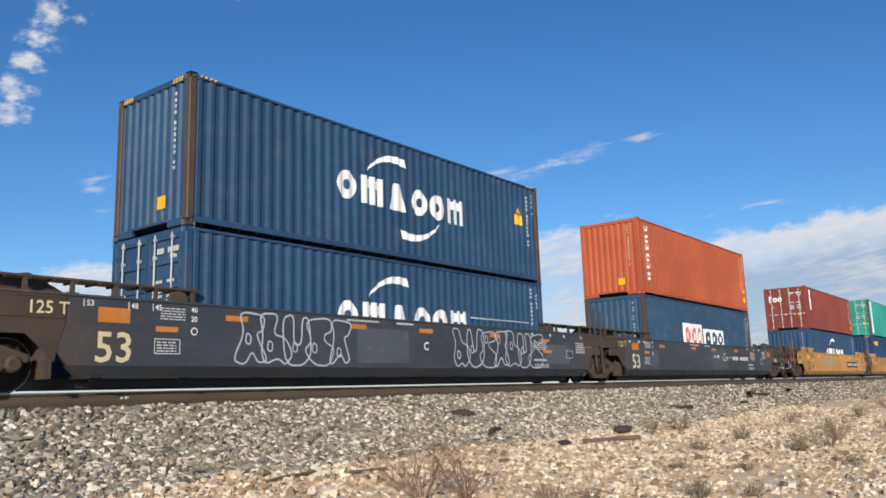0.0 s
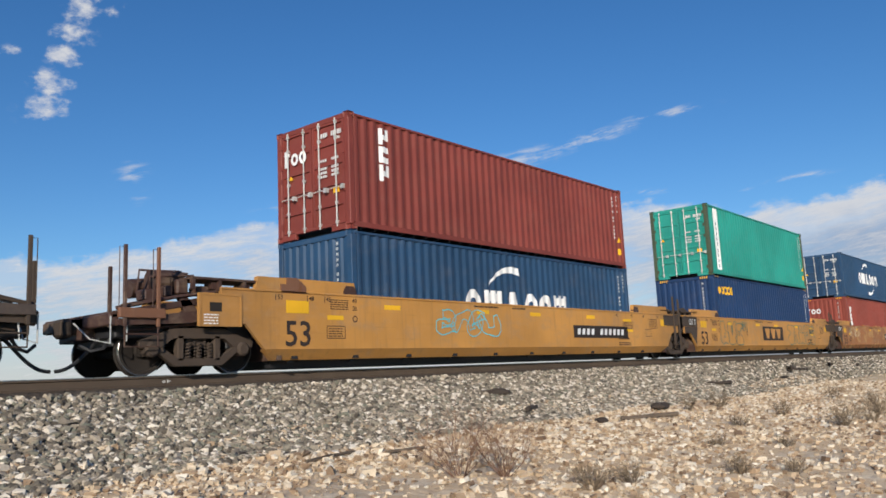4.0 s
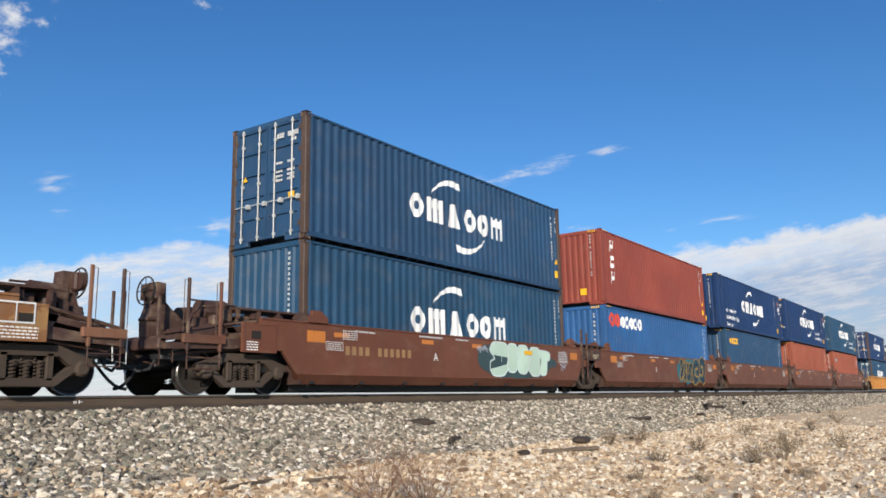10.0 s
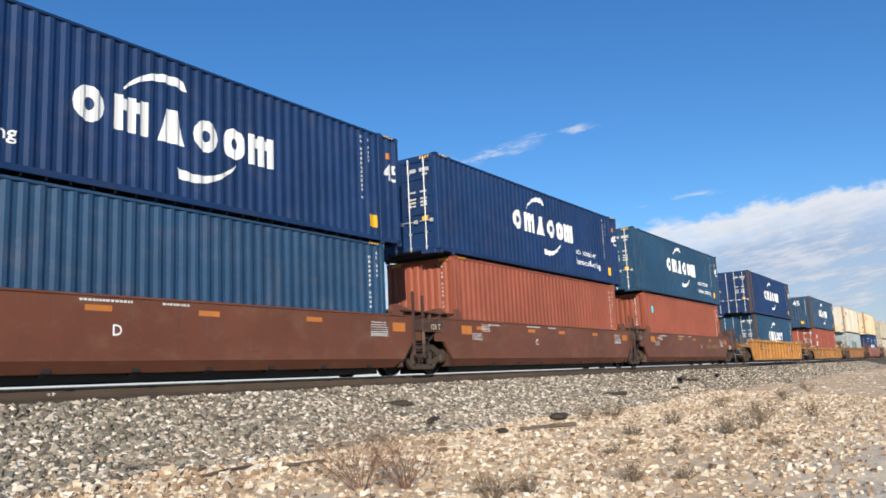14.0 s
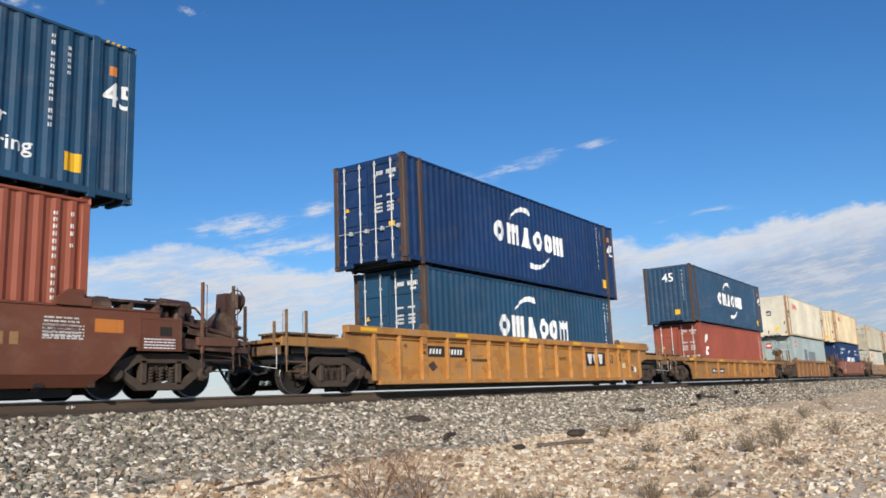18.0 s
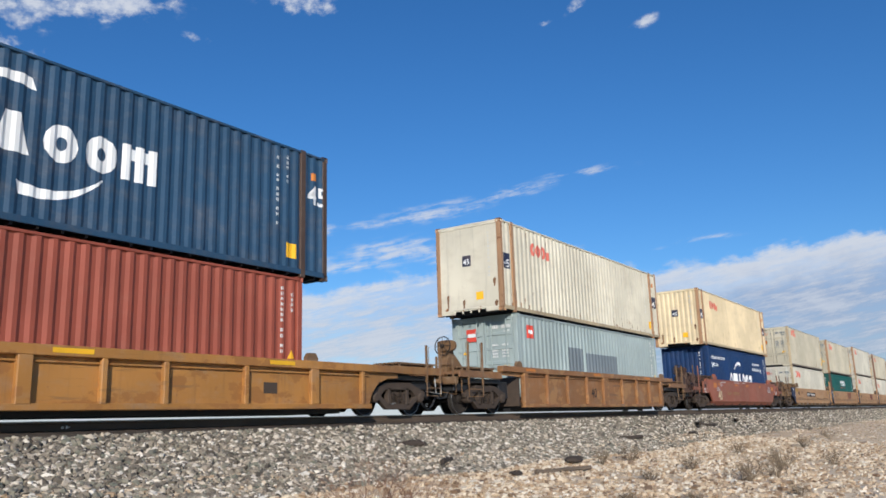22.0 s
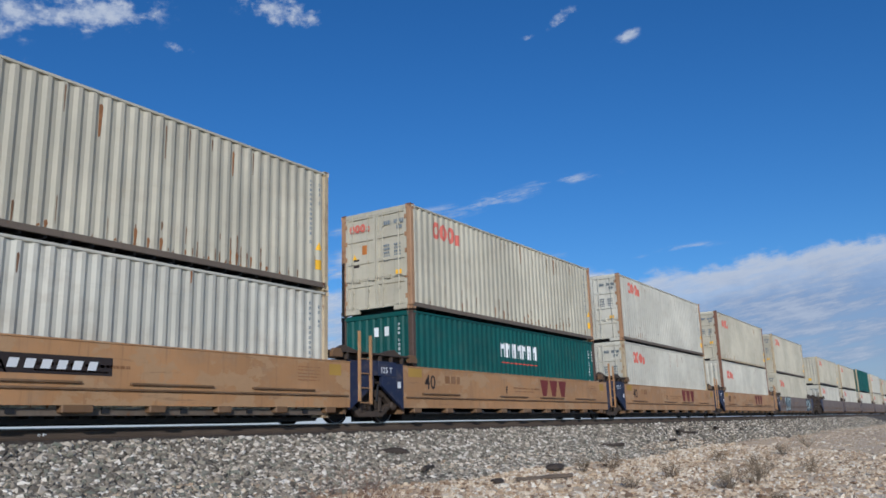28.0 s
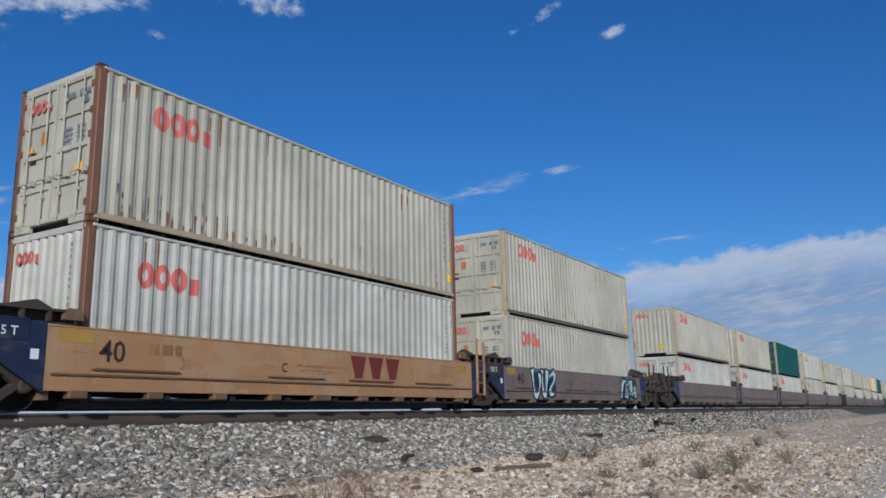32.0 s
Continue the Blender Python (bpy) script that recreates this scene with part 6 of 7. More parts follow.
def car_marks(root, kind, style, number, num_mat, seed, letter="", at=None, jointed=True, near=0.0, far=0.0):
    """Reflectors, stencils and plates on the near side of a well."""
    r = random.Random(seed)
    y = -1.352
    full = {"53": 8.43, "48": 8.2, "40": 6.62}[kind]
    hb = full - near
    if style == "smooth":
        x = -hb + (0.45 if kind == "53" else 1.2)
        if jointed:
            mark(root, "load_limit_marking", lettering("125 T", -hb - (0.62 if kind == "53" else 1.08), 1.17, 0.27 if kind == "53" else 0.2), "mark_cream" if num_mat == "mark_cream" else "mark_white", "", -1.377)
        if number:
            mark(root, "size_marking", lettering(number, x, 0.46, 0.68), num_mat, "", y)
        amber = "mark_orange" if num_mat != "mark_dark" else "mark_yellow"
        for p in [rect(-hb + 0.5, -hb + 1.05, 1.08, 1.32)] + [rect(q, q + 0.5, 1.22, 1.32) for q in (-5.3, -2.1, 0.2, 3.1)]:
            mark(root, "reflector", flat([p]), amber, "worn reflective patch", y + 0.0008)
        if kind == "53" and num_mat == "mark_dark":
            for d in (-1, 1):
                bm = bmesh.new()
                prism(bm, [(d * 7.35 - 1.25, 1.49), (d * 7.35 + 1.25, 1.49), (d * 7.35 + 1.2, 1.74), (d * 7.35 - 1.2, 1.74)], -1.34, -1.22)
                part("side_guard", bm, M["car_yellow"], root)
        ink = "mark_white" if num_mat != "mark_dark" else num_mat
        for q, z, text in ((-hb + 0.3, 1.33, "53"), (-hb + 1.06, 1.33, "48"), (-hb + 1.5, 1.33, "45"), (-hb + 2.2, 1.33, "40"), (-hb + 2.2, 1.17, "20")) if kind == "53" else ():
            mark(root, "size_marking", lettering(text, q, z, 0.13), ink, "", y)
        small = [rect(q, q + 0.018, 1.31, 1.43) for q in (-hb + 0.25, -hb + 1.01, -hb + 1.45)] if kind == "53" else []
        if kind == "53":
            a, b, c, e = -hb + 1.5, -hb + 1.98, 0.60, 0.84
            small += [rect(a, b, c, c + 0.015), rect(a, b, e, e + 0.015), rect(a, a + 0.015, c, e), rect(b, b + 0.015, c, e)]
            for i in range(4):
                small += bars(a + 0.05, b - 0.05, c + 0.04 + 0.048 * i, c + 0.06 + 0.048 * i, (0.05, 0.12), seed + 20 + i)
            mark(root, "reflector", flat([rect(-hb + 1.52, -hb + 1.95, 0.97, 1.06)]), amber, "", y)
        for i in range(5):
            small += bars(-hb + 1.6, -hb + 2.1, 1.18 + 0.045 * i, 1.2 + 0.045 * i, (0.05, 0.12), seed + i)
            small += bars(5.3, 6.0, 0.95 + 0.05 * i, 0.972 + 0.05 * i, (0.06, 0.14), seed + 7 + i)
        small += bars(-2.2, -1.2, 1.38, 1.42, (0.05, 0.1), seed) + bars(-0.6, 0.0, 1.38, 1.42, (0.05, 0.1), seed + 3)
        mark(root, "stencil", flat(small), "mark_dull" if num_mat != "mark_dark" else num_mat, "", y)
        # the same sizes again at the other end, with a worn patch and a framed plate
        e = full - 0.35 + far
        mark(root, "reflector", flat([rect(e - 0.1, e + 0.42, 1.08, 1.30)]), amber, "worn reflective patch", y)
        more = []
        for i in range(6):
            more += bars(e - 0.95 + far, e - 0.35 + far, 0.98 - 0.3 * far + 0.058 * i, 1.005 - 0.3 * far + 0.058 * i, (0.05, 0.13), seed + 40 + i)
        if kind == "53":
            for q, text in ((e - 3.2, "40"), (e - 2.2, "45"), (e - 1.4, "48"), (e - 0.35, "53")):
                mark(root, "size_marking", lettering(text, q, 1.33, 0.13), ink, "", y)
            more += [rect(e - 1.25, e - 0.85, 0.72, 0.735), rect(e - 1.25, e - 0.85, 0.94, 0.955), rect(e - 1.25, e - 1.235, 0.735, 0.94), rect(e - 0.865, e - 0.85, 0.735, 0.94)]
            more += bars(e - 3.1, e - 2.4, 0.62, 0.68, (0.08, 0.16), seed + 50) + bars(e - 3.1, e - 2.3, 0.50, 0.53, (0.06, 0.12), seed + 51) + bars(e - 3.1, e - 2.3, 0.44, 0.47, (0.06, 0.12), seed + 52)
            mark(root, "reflector", flat([rect(e - 2.75, e - 2.2, 1.18, 1.26)]), amber, "", y + 0.0008)
            mark(root, "reflector", flat([rect(e - 2.6, e - 2.1, 0.86, 0.94)]), amber, "", y)
        else:
            more += bars(-4.6, -3.9, 1.36, 1.40, (0.06, 0.12), seed + 60) + [rect(-5.55, -5.0, 0.93, 0.943), rect(-5.55, -5.0, 1.10, 1.113), rect(-5.55, -5.537, 0.943, 1.10), rect(-5.013, -5.0, 0.943, 1.10)]
            for i in range(3):
                more += bars(-5.5, -5.05, 0.965 + 0.045 * i, 0.985 + 0.045 * i, (0.05, 0.1), seed + 61 + i)
        mark(root, "stencil", flat(more), ink if ink == "mark_dark" else "mark_dull", "", y)
        if kind == "53":
            mark(root, "emblem", flat(ringlike(-hb + 2.2, -hb + 2.34, 0.93, 1.07, 0.02)), ink, "small round emblem", y)
    if letter:
        mark(root, "unit_letter", lettering(letter, at if at is not None else 0.35 if kind == "53" else -1.6, 0.82, 0.27), "mark_white" if num_mat != "mark_dark" else num_mat, "", y)


def number_plate(root, x0, x1, z0, z1, back, fore, y=-1.352, seed=3, slant=0.04):
    """A running number as plain bars, on a dark panel where there is one."""
    if back:
        mark(root, "number_panel", flat([rect(x0, x1, z0, z1)]), back, "", y)
    h = z1 - z0
    a, b = x0 + (x1 - x0) * 0.06, x1 - (x1 - x0) * 0.06
    n = 11
    step = (b - a) / n
    bl = []
    for i in range(n):
        if i == 4:
            continue
        p = rect(a + i * step, a + i * step + step * 0.6, z0 + h * 0.26, z1 - h * 0.26)
        bl.append([(px + (slant if pz > z0 + h * 0.5 else 0), pz) for px, pz in p])
    mark(root, "running_number", flat(bl), fore, "", y - 0.003)


def big_word(root, x0, z0, s, material, back=None, y=-1.352, wide=1.0):
    """A three-part word mark as plain heavy shapes."""
    if back:
        mark(root, "word_panel", flat([rect(x0 - 0.3 * s * wide, x0 + 2.65 * s * wide, z0 - 0.12 * s, z0 + 0.72 * s)]), back, "", y)
    q = s * wide
    out = [[(x0 + 0.8 * k * q + 0.2 * q, z0), (x0 + 0.8 * k * q + 0.52 * q, z0), (x0 + 0.8 * k * q + 0.7 * q, z0 + 0.6 * s), (x0 + 0.8 * k * q, z0 + 0.6 * s)] for k in range(3)]
    mark(root, "word_mark", flat(out), material, "", y - 0.003)


# ---- the train ----
def place(root, x, y, z):
    root.location = (x, y, z)
    MOVERS.append(root)
    return root


YN = 12.12  # near face of the containers


def load(x0, z0, L, h, paint, end, label, posts=None, panels=5, rods=True, deco=None, seed=1, tall=False, col="mark_dull", high=False):
    root = container(L, h, M[paint], end, M[posts] if posts else None, panels, rods)
    side_small_marks(root, L, h, seed, high, col)
    end_small_marks(root, h, "door" if end == "door" else "front", seed, col)
    if paint in ("ivory", "white", "cream", "pale_cream"):
        rust_runs(root, L, h, seed, {"white": 30, "ivory": 64, "cream": 22, "pale_cream": 30}[paint])
    if tall:
        height_marks(root, L, h)
    if deco:
        deco(root, L, h)
    tagged(root, label, "shipping container", "containers on the train")
    return place(root, x0, YN, z0)


def swooshes(z):
    def deco(root, L, h):
        for bm in swoosh_logo(L / 2 - 2.32, z):
            stick(root, "line_mark", bm, M["mark_white"])
    return deco


def forty_five(z=1.7, end=False):
    def deco(root, L, h):
        stick(root, "size_marking", lettering("45", L - 0.62, z, 0.62), M["mark_white"])
        if end:
            stick_end(root, "size_marking", lettering("45", 0.95, h * 0.72, 0.62), M["mark_white"], x=0.012)
    return deco


def words(lines, x, z, size):
    def deco(root, L, h):
        for i, line in enumerate(lines):
            stick(root, "lettering", lettering(line, x if x > 0 else L + x, z - i * size * 1.22, size, 0.0, 1.08), M["mark_white"])
    return deco


def several(*ds):
    def deco(root, L, h):
        for d in ds:
            d(root, L, h)
    return deco


def yellow_word(x, z):
    def deco(root, L, h):
        for bm in round_word(x, z, 5, 0.3):
            stick(root, "word_mark", bm, M["mark_yellow"])
    return deco


def end_word(x, z, s, on_door):
    """A short white word mark on an end wall or a door, as plain forms."""
    def deco(root, L, h):
        stick_end(root, "word_mark", flat([rect(x, x + s * 0.3, z, z + s * 1.3), rect(x + s * 0.3, x + s * 0.6, z + s * 0.8, z + s * 1.05)]), M["mark_white"], x=0.0 if on_door else 0.012)
        for bm in round_word(x + s * 0.75, z, 2, s * 0.85):
            stick_end(root, "word_mark", bm, M["mark_white"], x=0.0 if on_door else 0.012)
    return deco


def uprights(n, x, z, s, step, slant, material="mark_white"):
    def deco(root, L, h):
        for bm in upright_word(x, z, n, s, step, slant):
            stick(root, "word_mark", bm, M[material])
    return deco


def red_marks(x, z):
    def deco(root, L, h):
        for bm in red_logo(x, z):
            stick(root, "line_mark", bm, M["mark_rose"])
        for bm in red_logo(0.3, h * 0.8, 0.5):
            stick_end(root, "line_mark", bm, M["mark_rose"], x=0.012)
    return deco


FORTY, FORTYFIVE, HC, STD = 12.192, 13.716, 2.896, 2.591
SWOOSHED = "navy blue corrugated steel container with a white swoosh mark"

# unit A: grey well
u = well_car("53", "smooth", M["car_grey"], "joint", "joint", "", "dark grey weathered well car with white spray-can scrawls")
car_marks(u, "53", "smooth", "53", "mark_cream", 1, "C", near=0.2, far=0.3)
throw_up(u, -5.1, 0.42, 2.85, 0.98, 11, 5, 0.034, "mark_ghost", "white spray-can outlines")
throw_up(u, 1.43, 0.42, 4.1, 0.98, 12, 7, 0.034, "mark_ghost", "white spray-can outlines")
for q in (rect(-1.9, -0.2, 0.5, 1.25), rect(5.9, 7.3, 0.55, 1.1)):
    mark(u, "paint_patch", flat([q]), "patch_grey", "paler touched-up patch", -1.3505)
place(u, 14.48, YC, 0)


def white_line(root, L, h):
    swooshes(0.86)(root, L, h)
    stick(root, "spray_line", flat([rect(8.53, 11.38, 1.36, 1.395)]), M["mark_ghost"], "thin white sprayed line", False)


load(8.40, 0.33, FORTY, STD, "navy", "door", "navy blue container with doors above the car's end", None, 5, True, white_line, 21)
load(8.40, 2.93, FORTY, HC, "navy", "front", "worn navy container with rusty corner posts and a white swoosh mark", "rust_post", deco=swooshes(1.17), seed=22, tall=True, high=True)

# unit B: grey well
u = well_car("53", "smooth", M["car_grey"], "joint", "end", "", "dark grey weathered well car with white running number")
car_marks(u, "53", "smooth", "53", "mark_cream", 2, "A", 1.98, near=0.25)
number_plate(u, 2.6, 5.15, 0.76, 1.1, None, "mark_white")
mark(u, "lettering", lettering("PER UNIT", 0.42, 0.92, 0.16), "mark_white", "", -1.352)
mark(u, "emblem", flat(ringlike(1.52, 1.88, 0.78, 1.14, 0.03)), "mark_white", "white ring emblem", -1.352)
mark(u, "reflector", flat([rect(2.3, 2.6, 0.92, 1.0)]), "mark_gold", "", -1.352)
mark(u, "paint_patch", flat([rect(-6.1, -5.45, 0.5, 1.1)]), "patch_grey", "paler touched-up patch", -1.351)
mark(u, "paint_patch", flat([rect(0.05, 2.0, 0.5, 1.3)]), "patch_grey", "", -1.3505)
place(u, 33.94, YC, 0)


def overpaint(root, L, h):
    for q in (rect(L / 2 - 2.5, L / 2 - 0.35, 1.05, 2.0), rect(L / 2 - 0.15, L / 2 + 2.3, 1.05, 1.85)):
        stick(root, "primer_patch", flat([q]), M["mark_white"], "white patch of overpaint")
    for x in (-2.2, -1.5, -0.9):
        stick(root, "word_mark", flat(ringlike(L / 2 + x, L / 2 + x + 0.5, 1.15, 1.85, 0.16)), M["mark_rose"]).location.y = -0.003
    for x in (0.05, 0.8, 1.55):
        stick(root, "word_mark", flat(ringlike(L / 2 + x, L / 2 + x + 0.6, 1.15, 1.75, 0.18)), M["navy"]).location.y = -0.003


load(27.87, 0.30, FORTY, HC, "navy_worn", "front", "navy blue container with white overpainted patches", "rust_post", deco=overpaint, seed=23)
load(27.87, 3.20, FORTY, HC, "orange", "front", "bright orange corrugated container with an upright white word mark", deco=uprights(6, 0.55, 2.35, 0.24, 0.36, 0.06), seed=24)

# unit C: yellow well
u = well_car("53", "smooth", M["car_yellow"], "end", "joint", "", "yellow-ochre well car with a black number panel")
car_marks(u, "53", "smooth", "53", "mark_dark", 3, "", None, False)
number_plate(u, 2.35, 5.6, 0.66, 1.02, "mark_dark", "mark_white")
scrawl(u, -3.6, 0.75, 2.2, 0.45, 13, 4, 0.025, 1, "mark_cyan", "faded turquoise spray-can lines")
place(u, 57.61, YC, 0)
load(51.53, 0.33, FORTY, STD, "navy", "front", SWOOSHED, deco=swooshes(0.86), seed=25)
load(51.53, 2.93, FORTY, STD, "maroon", "door", "maroon container with white lock rods and an upright white word mark", deco=several(uprights(3, 0.95, 2.02, 0.3, 0.42, 0.0), end_word(0.28, 1.72, 0.3, True)), seed=26)

# unit D: yellow well
u = well_car("53", "smooth", M["car_yellow"], "joint", "joint", "", "yellow-ochre well car with a black panel and faint green scrawls")
car_marks(u, "53", "smooth", "53", "mark_dark", 4, "C", -3.3)
big_word(u, -1.05, 0.70, 0.72, "car_yellow", "mark_dark", wide=1.25)
throw_up(u, 2.0, 0.42, 3.9, 0.95, 14, 5, 0.03, "mark_green", "thin green spray-can outlines")
throw_up(u, -6.1, 0.42, 2.2, 0.95, 16, 3, 0.03, "mark_green", "thin green spray-can outlines")
scrawl(u, -4.0, 0.98, 0.75, 0.4, 17, 2, 0.022, 1, "mark_green", "")
place(u, 76.88, YC, 0)


def word_panel(root, L, h):
    stick(root, "word_panel", flat([rect(0.70, 1.08, 0.26, h - 0.12)]), M["mark_white"], "upright white word panel")
    for k in range(9):
        z = 2.08 - 0.21 * k - (0.05 if k > 4 else 0)
        stick(root, "word_block", flat([rect(0.80, 0.96, z, z + 0.14)]), M["deep_blue"]).location.y = -0.003


load(70.92, 0.30, FORTY, HC, "deep_blue", "front", "dark blue container with a small yellow word mark", deco=yellow_word(0.45, 2.15), seed=27, tall=True)
load(70.92, 3.20, FORTY, HC, "green", "door", "bright green container with an upright white word panel", "olive_post", deco=word_panel, seed=28)

# unit E: rusty yellow well
u = well_car("53", "smooth", M["car_rusty"], "joint", "end", "right", "rust-stained orange-yellow well car with worn scrawls")
car_marks(u, "53", "smooth", "53", "mark_dark", 5, "B", 1.24)
number_plate(u, 1.8, 5.2, 0.67, 1.09, "mark_dark", "mark_white")
for q, wide in ((-2.6, 0.7), (0.2, 0.75), (2.6, 0.6)):
    part("side_guard", boxes((q - wide, q + wide, -1.36, -1.26, 1.49, 1.56), bevel=0.01), M["car_rusty"], u)
scrawl(u, -6.8, 0.85, 2.3, 0.5, 15, 5, 0.025, 1, "mark_cream", "faded white spray-can lines")
mark(u, "panel_frame", flat([rect(9.02, 9.6, 1.36, 1.385), rect(9.02, 9.6, 1.06, 1.085), rect(9.02, 9.045, 1.085, 1.36), rect(9.575, 9.6, 1.085, 1.36), rect(9.3, 9.32, 1.085, 1.36)]), "mark_white", "white painted frame on the rusty panel", -1.374)
place(u, 96.54, YC, 0)
load(90.44, 0.30, FORTY, HC, "red_oxide", "front", "red container with an upright white word mark", deco=several(uprights(3, 0.7, 1.95, 0.3, 0.42, 0.0), end_word(0.25, 2.0, 0.3, False)), seed=29, tall=True)
load(90.44, 3.20, FORTY, STD, "navy", "door", "navy blue container with white lock rods and swoosh mark", deco=swooshes(1.0), seed=30)

# units F to J: five brown wells
BROWN = (("F", 118.04, "left", "A"), ("G", 133.65, "", "E"), ("H", 149.05, "", "D"), ("I", 164.54, "", "C"), ("J", 180.27, "right", "B"))
for k, (nm, xc, brake, letter) in enumerate(BROWN):
    u = well_car("40", "smooth", M["car_brown"], "end" if nm == "F" else "joint", "end" if nm == "J" else "joint", brake, "red-brown weathered well car with orange reflectors")
    car_marks(u, "40", "smooth", "", "mark_cream", 10 + k, letter, 1.6 if nm == "J" else None, nm != "F")
    if nm in "FJ":
        number_plate(u, -5.1 if nm == "F" else 2.4, -2.3 if nm == "F" else 5.2, 0.74, 1.14, None, "mark_faded", slant=0.0)
    if nm == "F":
        bubble_piece(u, 1.06, 0.47, 3.62, 0.98, "pale mint spray-can forms with paler rims")
        mark(u, "reflector", flat([rect(3.0, 3.48, 1.13, 1.25)]), "mark_yellow", "worn reflective strip", -1.40)
        tagged(u, "red-brown well car with a pale mint spray-can piece")
    if nm == "G":
        sprayed(u, spray_piece(1.2, 0.38, 3.5, 1.08, 33, 4, "mark_blue", "mark_gold", "mark_teal", 0.045), "dark blue spray-can letters with gold outlines")
        tagged(u, "red-brown well car with a dark blue and gold spray-can piece")
    place(u, xc, YC, 0)
load(111.93, 0.42, FORTY, HC, "teal", "front", SWOOSHED, "rust_post", deco=swooshes(1.1), seed=41)
load(111.93, 3.33, FORTY, HC, "navy", "door", "navy blue container with white lock rods and swoosh mark", "rust_post", deco=swooshes(1.17), seed=42)


def sea_word(root, L, h):
    for bm in round_word(0.42, 2.1, 2, 0.48, 1.05, 0.34):
        stick(root, "word_mark", bm, M["mark_red"], "red round form")
    for bm in round_word(1.5, 2.1, 5, 0.42, 1.02, 0.32):
        stick(root, "word_mark", bm, M["mark_white"], "white round form")


load(127.56, 0.34, FORTY, HC, "sky_blue", "front", "mid-blue container with red and white round word mark", deco=sea_word, seed=43, tall=True)
load(127.56, 3.25, FORTY, HC, "red_oxide", "front", "brick red container with three slanted white blocks down its side", deco=uprights(3, 0.75, 2.1, 0.38, 0.62, 0.12), seed=44, tall=True)
load(142.97, 0.40, FORTY, HC, "navy", "front", "navy blue container with a small yellow word mark", "teal", deco=yellow_word(0.72, 2.12), seed=45, tall=True)
load(142.20, 3.30, FORTYFIVE, HC, "navy_new", "front", "new navy blue long container with white lettering", deco=several(swooshes(1.17), forty_five(), words(("eco container", "bamboo flooring", "light steel"), 1.3, 0.95, 0.32)), seed=46, tall=True)
load(158.44, 0.45, FORTY, HC, "brick_orange", "front", "brick orange corrugated container", seed=47, tall=True)
load(157.68, 3.36, FORTYFIVE, HC, "navy_new", "door", "new navy blue long container with white lettering", deco=several(swooshes(1.3), forty_five(), words(("eco container", "bamboo flooring"), 9.37, 0.95, 0.32)), seed=48, tall=True)
load(174.18, 0.42, FORTY, HC, "brick_orange", "front", "brick orange container with a turquoise round sticker", deco=lambda root, L, h: stick(root, "sticker", flat([[(0.95 + 0.15 * math.cos(t), 2.16 + 0.17 * math.sin(t)) for t in [q * math.tau / 16 for q in range(16)]]]), M["mark_cyan"], "turquoise oval sticker"), seed=49)
load(173.43, 3.34, FORTYFIVE, HC, "teal", "door", "teal-blue long container with white lettering", deco=several(swooshes(1.3), forty_five(), words(("eco container", "bamboo flooring"), 9.42, 0.95, 0.345)), seed=50, tall=True)

# units K, L, M: single ribbed wells
u = well_car("48", "ribbed", M["car_amber"], "end", "end", "", "amber yellow ribbed well car with black number panels", 1.5, [-8.35, -7.4] + [-6.39 + 1.055 * k for k in range(13)] + [7.25, 8.31])
number_plate(u, -6.2, -4.42, 0.84, 1.12, "mark_dark", "mark_white", -1.303)
mark(u, "placard", flat([[(-5.95, 0.46), (-5.72, 0.58), (-5.92, 0.74), (-6.15, 0.62)]]), "gear_brown", "rust-coloured diamond placard", -1.304)
big_word(u, 3.5, 0.75, 0.58, "mark_white", "mark_dark", -1.303)
mark(u, "size_marking", lettering("53", 5.36, 0.78, 0.44), "mark_dark", "", -1.303)
mark(u, "lettering", lettering("NWF13", 1.3, 0.84, 0.16), "mark_dark", "", -1.303)
mark(u, "stencil", flat(bars(-4.4, -3.2, 0.74, 0.82, (0.06, 0.1), 4) + bars(-6.4, -6.25, 1.0, 1.16, (0.06, 0.1), 5)), "mark_dark", "", -1.303)
for q in (-8.9, -5.0, -1.5, 2.2, 6.0):
    mark(u, "reflector", flat([rect(q, q + 0.6, 1.38, 1.46)]), "mark_yellow", "worn reflective strip", -1.422)
for q, z, text, sz in ((6.12, 1.04, "20", 0.17), (6.12, 0.86, "40", 0.17), (6.75, 1.04, "45", 0.15), (7.9, 1.04, "53", 0.13), (-6.5, 1.04, "20", 0.17), (-6.5, 0.86, "40", 0.17), (-7.15, 1.04, "45", 0.15)):
    mark(u, "size_marking", lettering(text, q, z, sz), "mark_dark", "", -1.412 if abs(q) < 6.6 else -1.303)
mark(u, "data_plate", flat([rect(6.45, 6.95, 0.62, 0.80)]), "mark_cream", "", -1.303)
mark(u, "data_plate", flat([rect(7.42, 7.72, 0.46, 0.74)]), "mark_white", "", -1.303)
mark(u, "data_plate", flat([rect(7.44, 7.70, 0.48, 0.72)]), "running_gear", "", -1.305)
mark(u, "data_plate", flat([rect(7.86, 8.02, 0.46, 0.68)]), "mark_white", "", -1.303)
for k in range(3):
    part("side_guard", boxes((6.55 + 0.9 * k, 7.42 + 0.9 * k, -1.40, -1.24, 1.50, 1.61), bevel=0.01), M["car_amber"], u)
place(u, 201.85, YC, 0)
load(195.80, 0.36, FORTY, HC, "teal", "door", "teal-blue container with white lock rods and swoosh mark", "rust_post", deco=swooshes(1.17), seed=51)
load(195.03, 3.28, FORTYFIVE, HC, "navy_new", "door", "navy blue long container with white lock rods and swoosh mark", "rust_post", deco=several(swooshes(1.17), forty_five()), seed=52)
